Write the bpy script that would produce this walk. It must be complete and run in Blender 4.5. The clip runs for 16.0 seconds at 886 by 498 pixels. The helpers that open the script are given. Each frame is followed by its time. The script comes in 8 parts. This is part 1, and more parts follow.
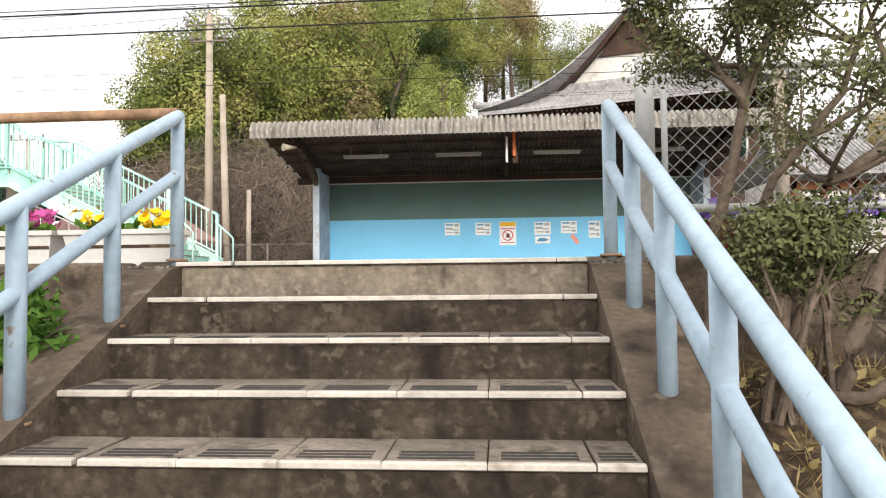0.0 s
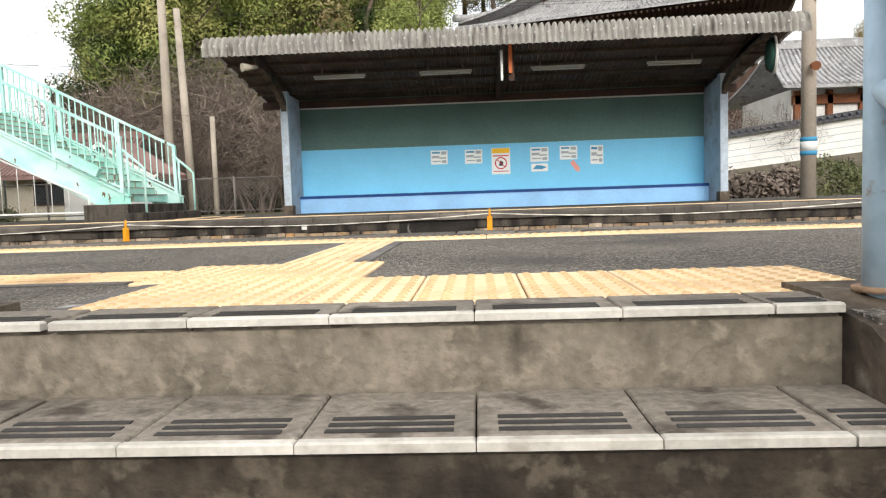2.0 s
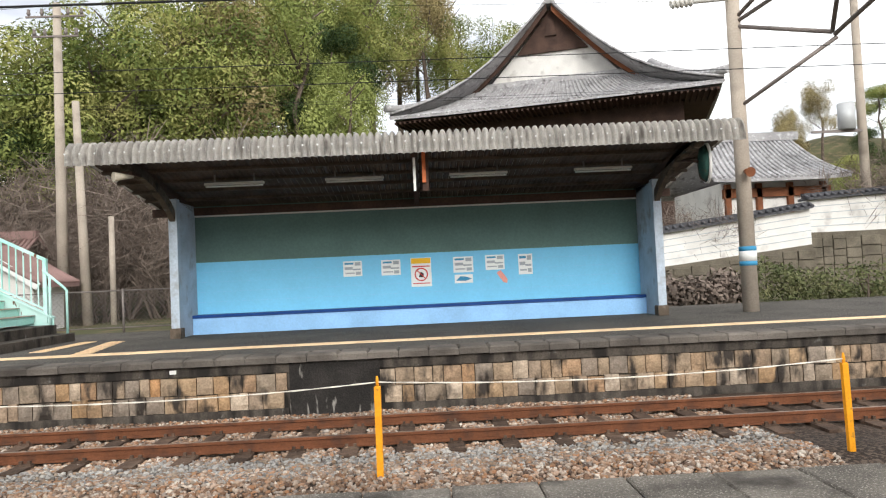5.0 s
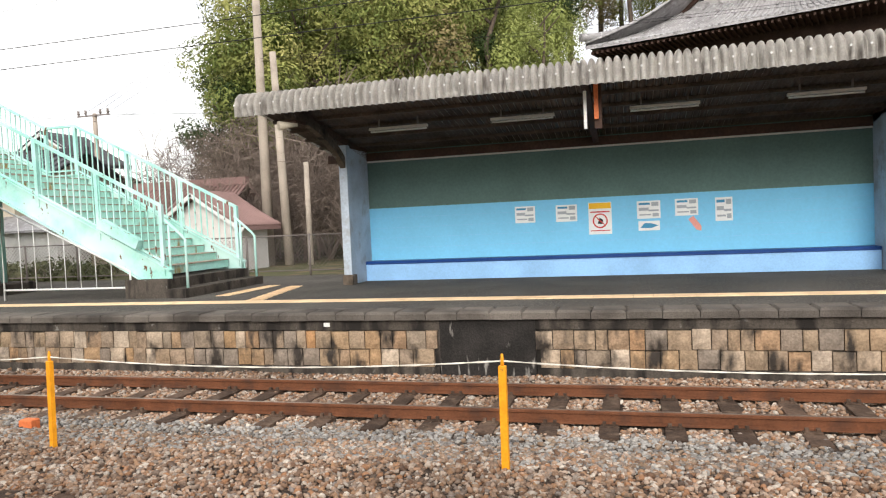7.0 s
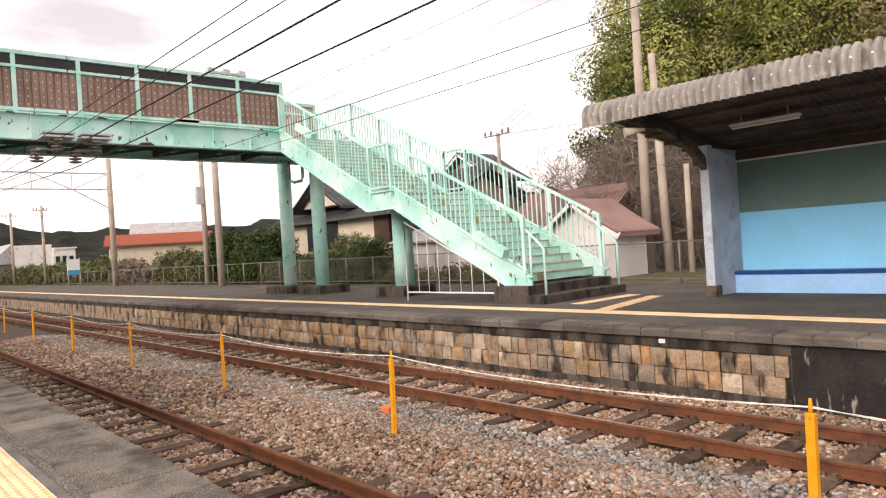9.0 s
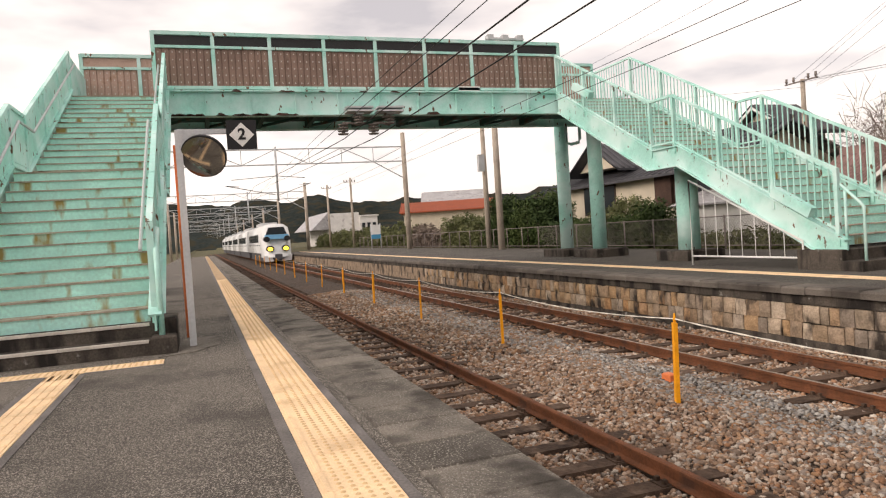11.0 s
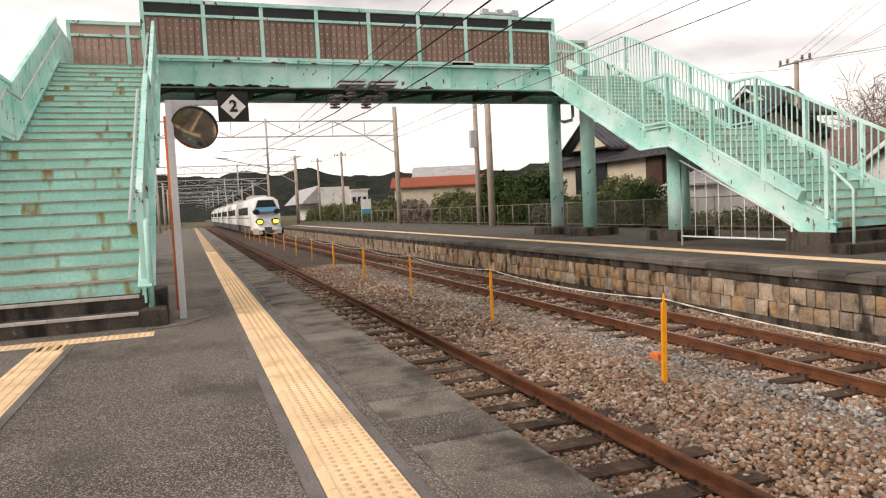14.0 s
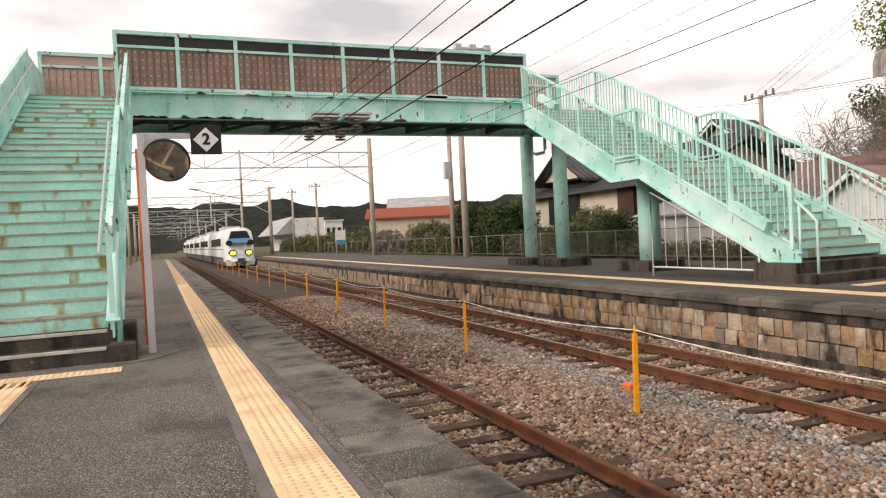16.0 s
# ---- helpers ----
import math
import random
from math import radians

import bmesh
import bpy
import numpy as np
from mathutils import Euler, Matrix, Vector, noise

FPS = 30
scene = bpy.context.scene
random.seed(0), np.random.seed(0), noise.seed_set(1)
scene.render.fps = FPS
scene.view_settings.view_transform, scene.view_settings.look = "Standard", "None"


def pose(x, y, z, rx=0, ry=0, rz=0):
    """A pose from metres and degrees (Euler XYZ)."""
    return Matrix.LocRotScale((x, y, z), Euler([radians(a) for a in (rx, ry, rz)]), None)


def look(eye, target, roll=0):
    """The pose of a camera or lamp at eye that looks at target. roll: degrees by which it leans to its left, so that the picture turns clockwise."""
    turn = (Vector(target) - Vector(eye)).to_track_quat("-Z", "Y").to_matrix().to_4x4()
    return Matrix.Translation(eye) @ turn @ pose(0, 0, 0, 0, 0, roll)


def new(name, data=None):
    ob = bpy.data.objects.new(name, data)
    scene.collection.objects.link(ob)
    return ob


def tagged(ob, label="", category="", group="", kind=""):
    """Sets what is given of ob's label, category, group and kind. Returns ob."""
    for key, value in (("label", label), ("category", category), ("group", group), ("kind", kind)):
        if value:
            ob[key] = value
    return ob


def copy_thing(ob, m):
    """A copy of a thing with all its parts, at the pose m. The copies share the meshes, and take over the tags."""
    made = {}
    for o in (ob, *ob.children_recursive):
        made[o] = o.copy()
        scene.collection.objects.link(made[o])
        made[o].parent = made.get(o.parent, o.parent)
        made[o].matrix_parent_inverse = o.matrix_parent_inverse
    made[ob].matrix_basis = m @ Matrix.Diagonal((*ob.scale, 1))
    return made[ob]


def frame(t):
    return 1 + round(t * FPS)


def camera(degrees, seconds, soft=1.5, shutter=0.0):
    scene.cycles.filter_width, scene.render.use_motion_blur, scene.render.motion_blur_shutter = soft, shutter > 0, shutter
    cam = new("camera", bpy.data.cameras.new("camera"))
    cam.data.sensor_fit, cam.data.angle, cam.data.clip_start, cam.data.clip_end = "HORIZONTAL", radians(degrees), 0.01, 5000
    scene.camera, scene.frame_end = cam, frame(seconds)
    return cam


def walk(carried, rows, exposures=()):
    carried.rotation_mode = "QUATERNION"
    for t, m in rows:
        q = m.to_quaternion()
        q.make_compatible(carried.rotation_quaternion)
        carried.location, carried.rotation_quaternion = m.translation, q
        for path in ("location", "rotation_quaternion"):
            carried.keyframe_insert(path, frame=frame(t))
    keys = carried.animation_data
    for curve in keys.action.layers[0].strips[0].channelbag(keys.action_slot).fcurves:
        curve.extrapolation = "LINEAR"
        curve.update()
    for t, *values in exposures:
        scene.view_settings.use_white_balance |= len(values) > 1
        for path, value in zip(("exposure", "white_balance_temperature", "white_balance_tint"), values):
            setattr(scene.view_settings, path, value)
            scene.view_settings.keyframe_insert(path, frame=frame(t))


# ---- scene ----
cam = camera(65.1, 16.0, 1.2)
PATH = [
    (0, (-0.308, 1.410, -0.080), (-0.466, 3.402, 0.004), -0.6),
    (0.5, (-0.461, 1.846, -0.102), (-0.483, 3.846, -0.101), -1.4),
    (1, (-0.545, 2.341, -0.047), (-0.629, 4.338, 0.004), -1.5),
    (1.5, (-0.647, 2.798, 0.101), (-0.694, 4.797, 0.098), -2.1),
    (2, (-0.651, 3.290, 0.261), (-0.755, 5.282, 0.117), -1.9),
    (2.5, (-0.626, 3.439, 0.501), (-0.991, 5.405, 0.502), -1.9),
    (3, (-0.634, 3.959, 0.629), (-0.634, 5.959, 0.619), -1.8),
    (3.5, (-0.52, 4.182, 0.79), (-0.447, 6.178, 0.881), -3.1),
    (3.7, (-0.439, 4.316, 0.807), (-0.34, 6.312, 0.895), -2.7),
    (5.8, (0.241, 5.616, 1.239), (0.199, 7.615, 1.29), -2.4),
    (6, (0.314, 5.737, 1.249), (0.117, 7.727, 1.283), -2.8),
    (6.5, (0.43, 6.071, 1.283), (-0.07, 8.007, 1.299), 0.4),
    (7, (0.587, 6.321, 1.272), (0.065, 8.25, 1.193), -2.6),
    (7.5, (0.88, 6.534, 1.301), (0.124, 8.385, 1.25), -3.2),
    (8, (1.014, 6.734, 1.312), (0.121, 8.522, 1.226), 0.3),
    (8.5, (1.229, 6.868, 1.311), (0.114, 8.528, 1.287), -2.6),
    (9, (1.411, 7.094, 1.325), (-0.077, 8.430, 1.318), -3.6),
    (9.5, (1.305, 7.169, 1.242), (-0.374, 8.257, 1.272), -4.5),
    (10, (1.135, 7.251, 1.191), (-0.705, 8.035, 1.154), -2.8),
    (10.2, (1.140, 7.260, 1.190), (-0.741, 7.925, 1.125), -3.5),
    (12.3, (1.155, 7.226, 1.222), (-0.732, 7.887, 1.18), -4.0),
    (12.5, (1.162, 7.255, 1.227), (-0.73, 7.903, 1.16), -4.2),
    (13, (1.14, 7.237, 1.213), (-0.755, 7.874, 1.14), -3.2),
    (13.5, (1.17, 7.209, 1.214), (-0.709, 7.884, 1.116), -3.0),
    (14, (1.139, 7.229, 1.207), (-0.738, 7.91, 1.084), -2.8),
    (14.5, (1.164, 7.235, 1.211), (-0.715, 7.907, 1.081), -2.7),
    (15, (1.171, 7.229, 1.211), (-0.684, 7.969, 1.106), -3.4),
    (15.5, (1.137, 7.219, 1.217), (-0.722, 7.952, 1.148), -2.9),
    (16, (1.178, 7.24, 1.229), (-0.674, 7.993, 1.19), -2.9),
]
walk(cam, [(t, look(eye, target, roll)) for t, eye, target, roll in PATH], exposures=[(0, 0.38, 6800, 11.0), (1.5, 0.32, 6700, 9.0), (3.0, -0.06, 5950, 6.0), (5.8, 0.22, 6500, 10.0), (7.5, 0.22, 6600, 12.0), (9.0, 0.15, 7200, 21.0), (10.0, -0.2, 7200, 20.0), (12.5, -0.27, 7150, 16.0), (16, -0.2, 7150, 17.0)])

# ---- world and light ----
world = bpy.data.worlds.new("overcast_sky")
scene.world = world
world.use_nodes = True
wn, wl = world.node_tree.nodes, world.node_tree.links
wn.clear()
w_out, w_bg = wn.new("ShaderNodeOutputWorld"), wn.new("ShaderNodeBackground")
w_sky = wn.new("ShaderNodeTexSky")
w_sky.sky_type, w_sky.sun_disc = "NISHITA", False
w_sky.sun_elevation, w_sky.sun_rotation = radians(25), radians(173)
w_gain = wn.new("ShaderNodeMixRGB")
w_gain.blend_type = "MULTIPLY"
w_gain.inputs[0].default_value = 1.0
w_gain.inputs[2].default_value = (0.12, 0.12, 0.12, 1)
w_co, w_map, w_cloud = wn.new("ShaderNodeTexCoord"), wn.new("ShaderNodeMapping"), wn.new("ShaderNodeTexNoise")
w_map.inputs["Scale"].default_value = (1.3, 1.3, 4.5)
w_cloud.inputs["Scale"].default_value, w_cloud.inputs["Detail"].default_value = 2.2, 6
w_ramp = wn.new("ShaderNodeValToRGB")
w_ramp.color_ramp.elements[0].position, w_ramp.color_ramp.elements[0].color = 0.32, (0.56, 0.57, 0.61, 1)
w_ramp.color_ramp.elements[1].position, w_ramp.color_ramp.elements[1].color = 0.545, (1.10, 1.08, 1.05, 1)
w_mix = wn.new("ShaderNodeMixRGB")
w_mix.inputs[0].default_value = 0.90
wl.new(w_sky.outputs[0], w_gain.inputs[1])
wl.new(w_co.outputs["Generated"], w_map.inputs[0])
wl.new(w_map.outputs[0], w_cloud.inputs["Vector"])
wl.new(w_cloud.outputs["Fac"], w_ramp.inputs[0])
wl.new(w_gain.outputs[0], w_mix.inputs[1])
wl.new(w_ramp.outputs[0], w_mix.inputs[2])
wl.new(w_mix.outputs[0], w_bg.inputs[0])
w_bg.inputs[1].default_value = 1.4
wl.new(w_bg.outputs[0], w_out.inputs[0])

sun = new("sun", bpy.data.lights.new("sun", "SUN"))
sun.data.energy, sun.data.angle, sun.data.color = 2.3, radians(26), (1.0, 0.95, 0.88)
sun.matrix_world = look((5, -39, 18.5), (0, 0, 0))

# ---- materials ----


def ramp_node(nodes, stops):
    r = nodes.new("ShaderNodeValToRGB")
    e = r.color_ramp.elements
    while len(e) < len(stops):
        e.new(0.5)
    for el, (p, c) in zip(e, stops):
        el.position, el.color = p, (*c, 1)
    return r


def mix_node(nodes, links, kind, fac, a, b):
    m = nodes.new("ShaderNodeMixRGB")
    m.blend_type = kind
    for slot, v in ((0, fac), (1, a), (2, b)):
        if isinstance(v, (int, float)):
            m.inputs[slot].default_value = v
        elif isinstance(v, tuple):
            m.inputs[slot].default_value = (*v, 1)
        else:
            links.new(v, m.inputs[slot])
    return m.outputs[0]


def noise_node(nodes, links, co, scale, detail=4.0, stretch=None):
    if stretch:
        mp = nodes.new("ShaderNodeMapping")
        mp.inputs["Scale"].default_value = stretch
        links.new(co, mp.inputs[0])
        co = mp.outputs[0]
    n = nodes.new("ShaderNodeTexNoise")
    n.inputs["Scale"].default_value, n.inputs["Detail"].default_value = scale, detail
    links.new(co, n.inputs["Vector"])
    return n.outputs["Fac"]


def material(name, color, rough=0.7, metal=0.0, grain=30.0, blotch=1.5, vary=0.25, bump=0.15, relief=60.0,
             stain=None, stain_at=(0.55, 0.7), stain_scale=2.0, stain_stretch=None, second=None, second_at=(0.5, 0.7),
             second_scale=8.0, each=0.0, island=0.0, each_colors=None, spec=0.22, coat=0.0):
    """A weathered surface: base colour, blotches and grain at two scales, stains of their own shape, fine relief."""
    m = bpy.data.materials.new(name)
    m.use_nodes = True
    n, l = m.node_tree.nodes, m.node_tree.links
    bsdf = n["Principled BSDF"]
    co = n.new("ShaderNodeNewGeometry").outputs["Position"]
    big, fine = noise_node(n, l, co, blotch, 5), noise_node(n, l, co, grain, 3)
    base = color
    if each_colors:
        info = n.new("ShaderNodeNewGeometry").outputs["Random Per Island"] if island else n.new("ShaderNodeObjectInfo").outputs["Random"]
        r = ramp_node(n, [(i / max(1, len(each_colors) - 1), c) for i, c in enumerate(each_colors)])
        l.new(info, r.inputs[0])
        base = r.outputs[0]
    lo, hi = 1 - vary, 1 + vary
    r1 = ramp_node(n, [(0.3, (lo, lo, lo)), (0.7, (hi, hi, hi))])
    r2 = ramp_node(n, [(0.3, (1 - vary * 0.7,) * 3), (0.7, (1 + vary * 0.7,) * 3)])
    l.new(big, r1.inputs[0])
    l.new(fine, r2.inputs[0])
    out = mix_node(n, l, "MULTIPLY", 1.0, base, r1.outputs[0])
    out = mix_node(n, l, "MULTIPLY", 1.0, out, r2.outputs[0])
    amount = each or island
    if amount and not each_colors:
        info = n.new("ShaderNodeNewGeometry").outputs["Random Per Island"] if island else n.new("ShaderNodeObjectInfo").outputs["Random"]
        r3 = ramp_node(n, [(0, (1 - amount,) * 3), (1, (1 + amount,) * 3)])
        l.new(info, r3.inputs[0])
        out = mix_node(n, l, "MULTIPLY", 1.0, out, r3.outputs[0])
    if second:
        f = noise_node(n, l, co, second_scale, 5)
        r4 = ramp_node(n, [(second_at[0], (0, 0, 0)), (second_at[1], (1, 1, 1))])
        l.new(f, r4.inputs[0])
        out = mix_node(n, l, "MIX", r4.outputs[0], out, second)
    if stain:
        f = noise_node(n, l, co, stain_scale, 7, stain_stretch)
        r5 = ramp_node(n, [(stain_at[0], (0, 0, 0)), (stain_at[1], (1, 1, 1))])
        l.new(f, r5.inputs[0])
        out = mix_node(n, l, "MIX", r5.outputs[0], out, stain)
    l.new(out, bsdf.inputs["Base Color"])
    rr = n.new("ShaderNodeMapRange")
    rr.inputs["To Min"].default_value, rr.inputs["To Max"].default_value = max(0.05, rough - 0.12), min(1, rough + 0.12)
    l.new(big, rr.inputs["Value"])
    l.new(rr.outputs[0], bsdf.inputs["Roughness"])
    bsdf.inputs["Metallic"].default_value = metal
    bsdf.inputs["Specular IOR Level"].default_value = spec
    bsdf.inputs["Coat Weight"].default_value = coat
    if bump:
        b = n.new("ShaderNodeBump")
        b.inputs["Strength"].default_value, b.inputs["Distance"].default_value = bump, 0.02
        l.new(noise_node(n, l, co, relief, 4), b.inputs["Height"])
        l.new(b.outputs[0], bsdf.inputs["Normal"])
    return m


def emitter(name, color, strength):
    m = bpy.data.materials.new(name)
    m.use_nodes = True
    b = m.node_tree.nodes["Principled BSDF"]
    b.inputs["Base Color"].default_value = (*color, 1)
    b.inputs["Emission Color"].default_value = (*color, 1)
    b.inputs["Emission Strength"].default_value = strength
    return m


M_ASPHALT = material("asphalt", (0.112, 0.100, 0.086), 0.9, grain=40, blotch=0.7, vary=0.5, bump=1.0, relief=70, second=(0.34, 0.305, 0.265), second_at=(0.54, 0.585), second_scale=105, stain=(0.066, 0.059, 0.052), stain_at=(0.52, 0.76), stain_scale=1.1)
M_ASPHALT_DARK = material("asphalt_worn_dark", (0.088, 0.080, 0.071), 0.9, grain=60, blotch=0.8, vary=0.35, bump=0.6, relief=110, second=(0.17, 0.155, 0.135), second_at=(0.54, 0.64), second_scale=30)
M_CONC = material("old_concrete", (0.115, 0.089, 0.067), 0.9, grain=40, blotch=2.2, vary=0.3, bump=0.5, relief=45, stain=(0.035, 0.028, 0.023), stain_at=(0.52, 0.68), stain_scale=4.2, second=(0.235, 0.205, 0.175), second_at=(0.6, 0.75), second_scale=9)
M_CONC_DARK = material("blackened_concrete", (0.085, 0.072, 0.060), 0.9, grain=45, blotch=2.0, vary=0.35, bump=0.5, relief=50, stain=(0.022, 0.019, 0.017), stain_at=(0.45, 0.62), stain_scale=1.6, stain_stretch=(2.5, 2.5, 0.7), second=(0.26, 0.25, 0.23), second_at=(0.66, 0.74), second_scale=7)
M_COPING = material("coping_concrete", (0.135, 0.118, 0.102), 0.9, grain=60, blotch=1.2, vary=0.3, bump=0.5, relief=70, stain=(0.04, 0.034, 0.03), stain_at=(0.5, 0.75), stain_scale=1.1, each=0.18)
M_SLAB = material("edge_slab_concrete", (0.155, 0.138, 0.117), 0.92, grain=60, blotch=2.2, vary=0.36, bump=0.8, relief=90, stain=(0.062, 0.054, 0.046), stain_at=(0.5, 0.66), stain_scale=2.6, second=(0.36, 0.33, 0.29), second_at=(0.57, 0.64), second_scale=85, each=0.30)
M_STEP = material("stair_tread_concrete", (0.22, 0.19, 0.16), 0.85, grain=45, blotch=4, vary=0.32, bump=0.5, relief=50, stain=(0.085, 0.07, 0.058), stain_at=(0.54, 0.68), stain_scale=8, each=0.1)
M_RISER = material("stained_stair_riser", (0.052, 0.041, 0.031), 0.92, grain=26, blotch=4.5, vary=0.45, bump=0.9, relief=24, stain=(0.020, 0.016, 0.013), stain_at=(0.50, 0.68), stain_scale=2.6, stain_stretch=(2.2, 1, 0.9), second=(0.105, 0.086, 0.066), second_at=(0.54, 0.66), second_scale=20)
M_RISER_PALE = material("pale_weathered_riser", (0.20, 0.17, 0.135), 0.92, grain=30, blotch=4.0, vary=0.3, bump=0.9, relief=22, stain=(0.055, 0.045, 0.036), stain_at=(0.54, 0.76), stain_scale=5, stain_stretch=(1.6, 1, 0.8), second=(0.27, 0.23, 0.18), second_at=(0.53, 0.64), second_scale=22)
M_NOSE = material("white_nosing_tile", (0.52, 0.485, 0.44), 0.5, grain=60, blotch=4, vary=0.16, bump=0.1, each=0.12, stain=(0.3, 0.26, 0.22), stain_at=(0.6, 0.75), stain_scale=9)
M_GROOVE = material("tread_groove_rubber", (0.05, 0.046, 0.044), 0.9, vary=0.2, bump=0.1)
M_TACTILE = material("yellow_tactile_paving", (0.84, 0.61, 0.38), 0.75, grain=70, blotch=1.6, vary=0.12, bump=0.25, relief=120, each=0.06, stain=(0.52, 0.34, 0.18), stain_at=(0.56, 0.8), stain_scale=3)
M_TACTILE_DOT = material("worn_tactile_dot", (0.62, 0.42, 0.23), 0.8, grain=60, blotch=2, vary=0.15, bump=0.2)
M_BORDER = material("grey_mortar_border", (0.155, 0.142, 0.135), 0.9, grain=60, blotch=2.5, vary=0.3, bump=0.4, second=(0.45, 0.42, 0.4), second_at=(0.68, 0.72), second_scale=3)
M_STONE = material("retaining_wall_stone", (0.3, 0.2, 0.12), 0.9, grain=35, blotch=5, vary=0.3, bump=0.8, relief=30, each_colors=[(0.38, 0.215, 0.105), (0.25, 0.20, 0.15), (0.39, 0.265, 0.155), (0.22, 0.18, 0.145), (0.47, 0.38, 0.29), (0.31, 0.225, 0.15), (0.36, 0.23, 0.125), (0.25, 0.205, 0.165)], stain=(0.045, 0.037, 0.031), stain_at=(0.52, 0.63), stain_scale=2.4, stain_stretch=(1.5, 1.5, 0.6))
M_BALLAST = material("railway_ballast", (0.3, 0.25, 0.2), 0.92, grain=60, blotch=0.5, vary=0.3, bump=0.3, island=1.0, each_colors=[(0.29, 0.17, 0.105), (0.45, 0.37, 0.30), (0.14, 0.08, 0.05), (0.38, 0.26, 0.18), (0.085, 0.06, 0.048), (0.33, 0.17, 0.09), (0.54, 0.48, 0.41), (0.17, 0.13, 0.105), (0.33, 0.19, 0.105), (0.23, 0.2, 0.18)])
M_BALLAST_GREY = material("newer_grey_ballast", (0.3, 0.3, 0.3), 0.92, grain=60, blotch=0.5, vary=0.3, bump=0.3, island=1.0, each_colors=[(0.25, 0.24, 0.225), (0.36, 0.345, 0.32), (0.11, 0.10, 0.095), (0.28, 0.22, 0.165), (0.22, 0.145, 0.095), (0.22, 0.215, 0.21), (0.42, 0.395, 0.36), (0.09, 0.08, 0.07)])
M_BALLAST_BED = material("ballast_bed", (0.045, 0.031, 0.023), 0.95, grain=22, blotch=0.4, vary=0.55, bump=1.0, relief=20, second=(0.115, 0.088, 0.067), second_at=(0.54, 0.64), second_scale=17, stain=(0.10, 0.072, 0.055), stain_at=(0.52, 0.6), stain_scale=24)
M_RUST = material("rusty_rail_steel", (0.17, 0.068, 0.034), 0.75, metal=0.25, grain=40, blotch=3, vary=0.25, bump=0.3, stain=(0.09, 0.045, 0.03), stain_at=(0.5, 0.7), stain_scale=4)
M_RAILTOP = material("polished_rail_head", (0.42, 0.33, 0.28), 0.35, metal=0.8, vary=0.15, bump=0.05)
M_SLEEPER = material("creosoted_timber_sleeper", (0.085, 0.055, 0.039), 0.9, grain=25, blotch=4, vary=0.4, bump=0.8, relief=30, each=0.35, second=(0.15, 0.105, 0.075), second_at=(0.55, 0.7), second_scale=6)
M_BLUERAIL = material("pale_blue_handrail_paint", (0.36, 0.47, 0.58), 0.42, grain=30, blotch=5, vary=0.1, bump=0.08, stain=(0.25, 0.2, 0.17), stain_at=(0.68, 0.74), stain_scale=12)
M_RUSTPIPE = material("rusted_handrail_pipe", (0.30, 0.19, 0.12), 0.7, grain=30, blotch=8, vary=0.3, bump=0.2)
M_TEAL = material("turquoise_bridge_paint", (0.37, 0.71, 0.635), 0.55, grain=20, blotch=1.8, vary=0.1, bump=0.12, relief=30, stain=(0.15, 0.08, 0.045), stain_at=(0.645, 0.68), stain_scale=4.5, stain_stretch=(1.6, 1.6, 0.8), second=(0.60, 0.83, 0.79), second_at=(0.42, 0.62), second_scale=1.3)
M_TEAL_RISER = material("turquoise_steel_riser", (0.47, 0.85, 0.76), 0.6, grain=25, blotch=1.6, vary=0.14, bump=0.15, stain=(0.36, 0.27, 0.10), stain_at=(0.58, 0.68), stain_scale=2.2, stain_stretch=(1.5, 1.5, 0.5), second=(0.38, 0.77, 0.69), second_at=(0.5, 0.75), second_scale=2.5)
# bridge turquoise with the shade below the deck put into its colour
M_TEAL_DARK = material("shade_darkened_turquoise", (0.03, 0.085, 0.07), 0.7, vary=0.25, bump=0.2, stain=(0.08, 0.05, 0.03), stain_at=(0.55, 0.66), stain_scale=3)
M_TREAD = material("bridge_stair_tread", (0.40, 0.36, 0.29), 0.85, grain=40, blotch=2, vary=0.25, bump=0.3, stain=(0.17, 0.10, 0.06), stain_at=(0.56, 0.7), stain_scale=4)
M_BROWNPANEL = material("brown_ribbed_panel", (0.28, 0.19, 0.155), 0.7, grain=30, blotch=1.2, vary=0.16, bump=0.1, stain=(0.13, 0.08, 0.06), stain_at=(0.55, 0.8), stain_scale=2.5, stain_stretch=(2, 2, 0.5))
M_PINKPANEL = material("pale_brown_panel", (0.50, 0.34, 0.28), 0.7, blotch=1.5, vary=0.14, bump=0.1, stain=(0.35, 0.2, 0.13), stain_at=(0.6, 0.75), stain_scale=3)
M_DARKPANEL = material("dark_smoked_panel", (0.03, 0.03, 0.032), 0.4, vary=0.3, bump=0.03)
M_CORR = material("weathered_corrugated_sheet", (0.56, 0.53, 0.49), 0.85, grain=40, blotch=2.5, vary=0.16, bump=0.3, stain=(0.21, 0.185, 0.165), stain_at=(0.54, 0.72), stain_scale=3.0, stain_stretch=(3.5, 1, 0.5), second=(0.68, 0.65, 0.60), second_at=(0.54, 0.68), second_scale=9)
# brown roof underside, the dimness beneath the roof put into the colour
M_SOFFIT = material("shade_darkened_soffit", (0.11, 0.085, 0.068), 0.9, vary=0.35, bump=0.3, grain=30, blotch=2)
M_WALLBLUE = material("sky_blue_painted_boards", (0.195, 0.56, 0.83), 0.55, grain=20, blotch=0.9, vary=0.05, bump=0.05)
M_WALLGREEN = material("grey_green_painted_boards", (0.115, 0.19, 0.175), 0.7, grain=20, blotch=0.9, vary=0.12, bump=0.05)
M_NAVY = material("dark_blue_bench_paint", (0.012, 0.05, 0.20), 0.4, vary=0.15, bump=0.05)
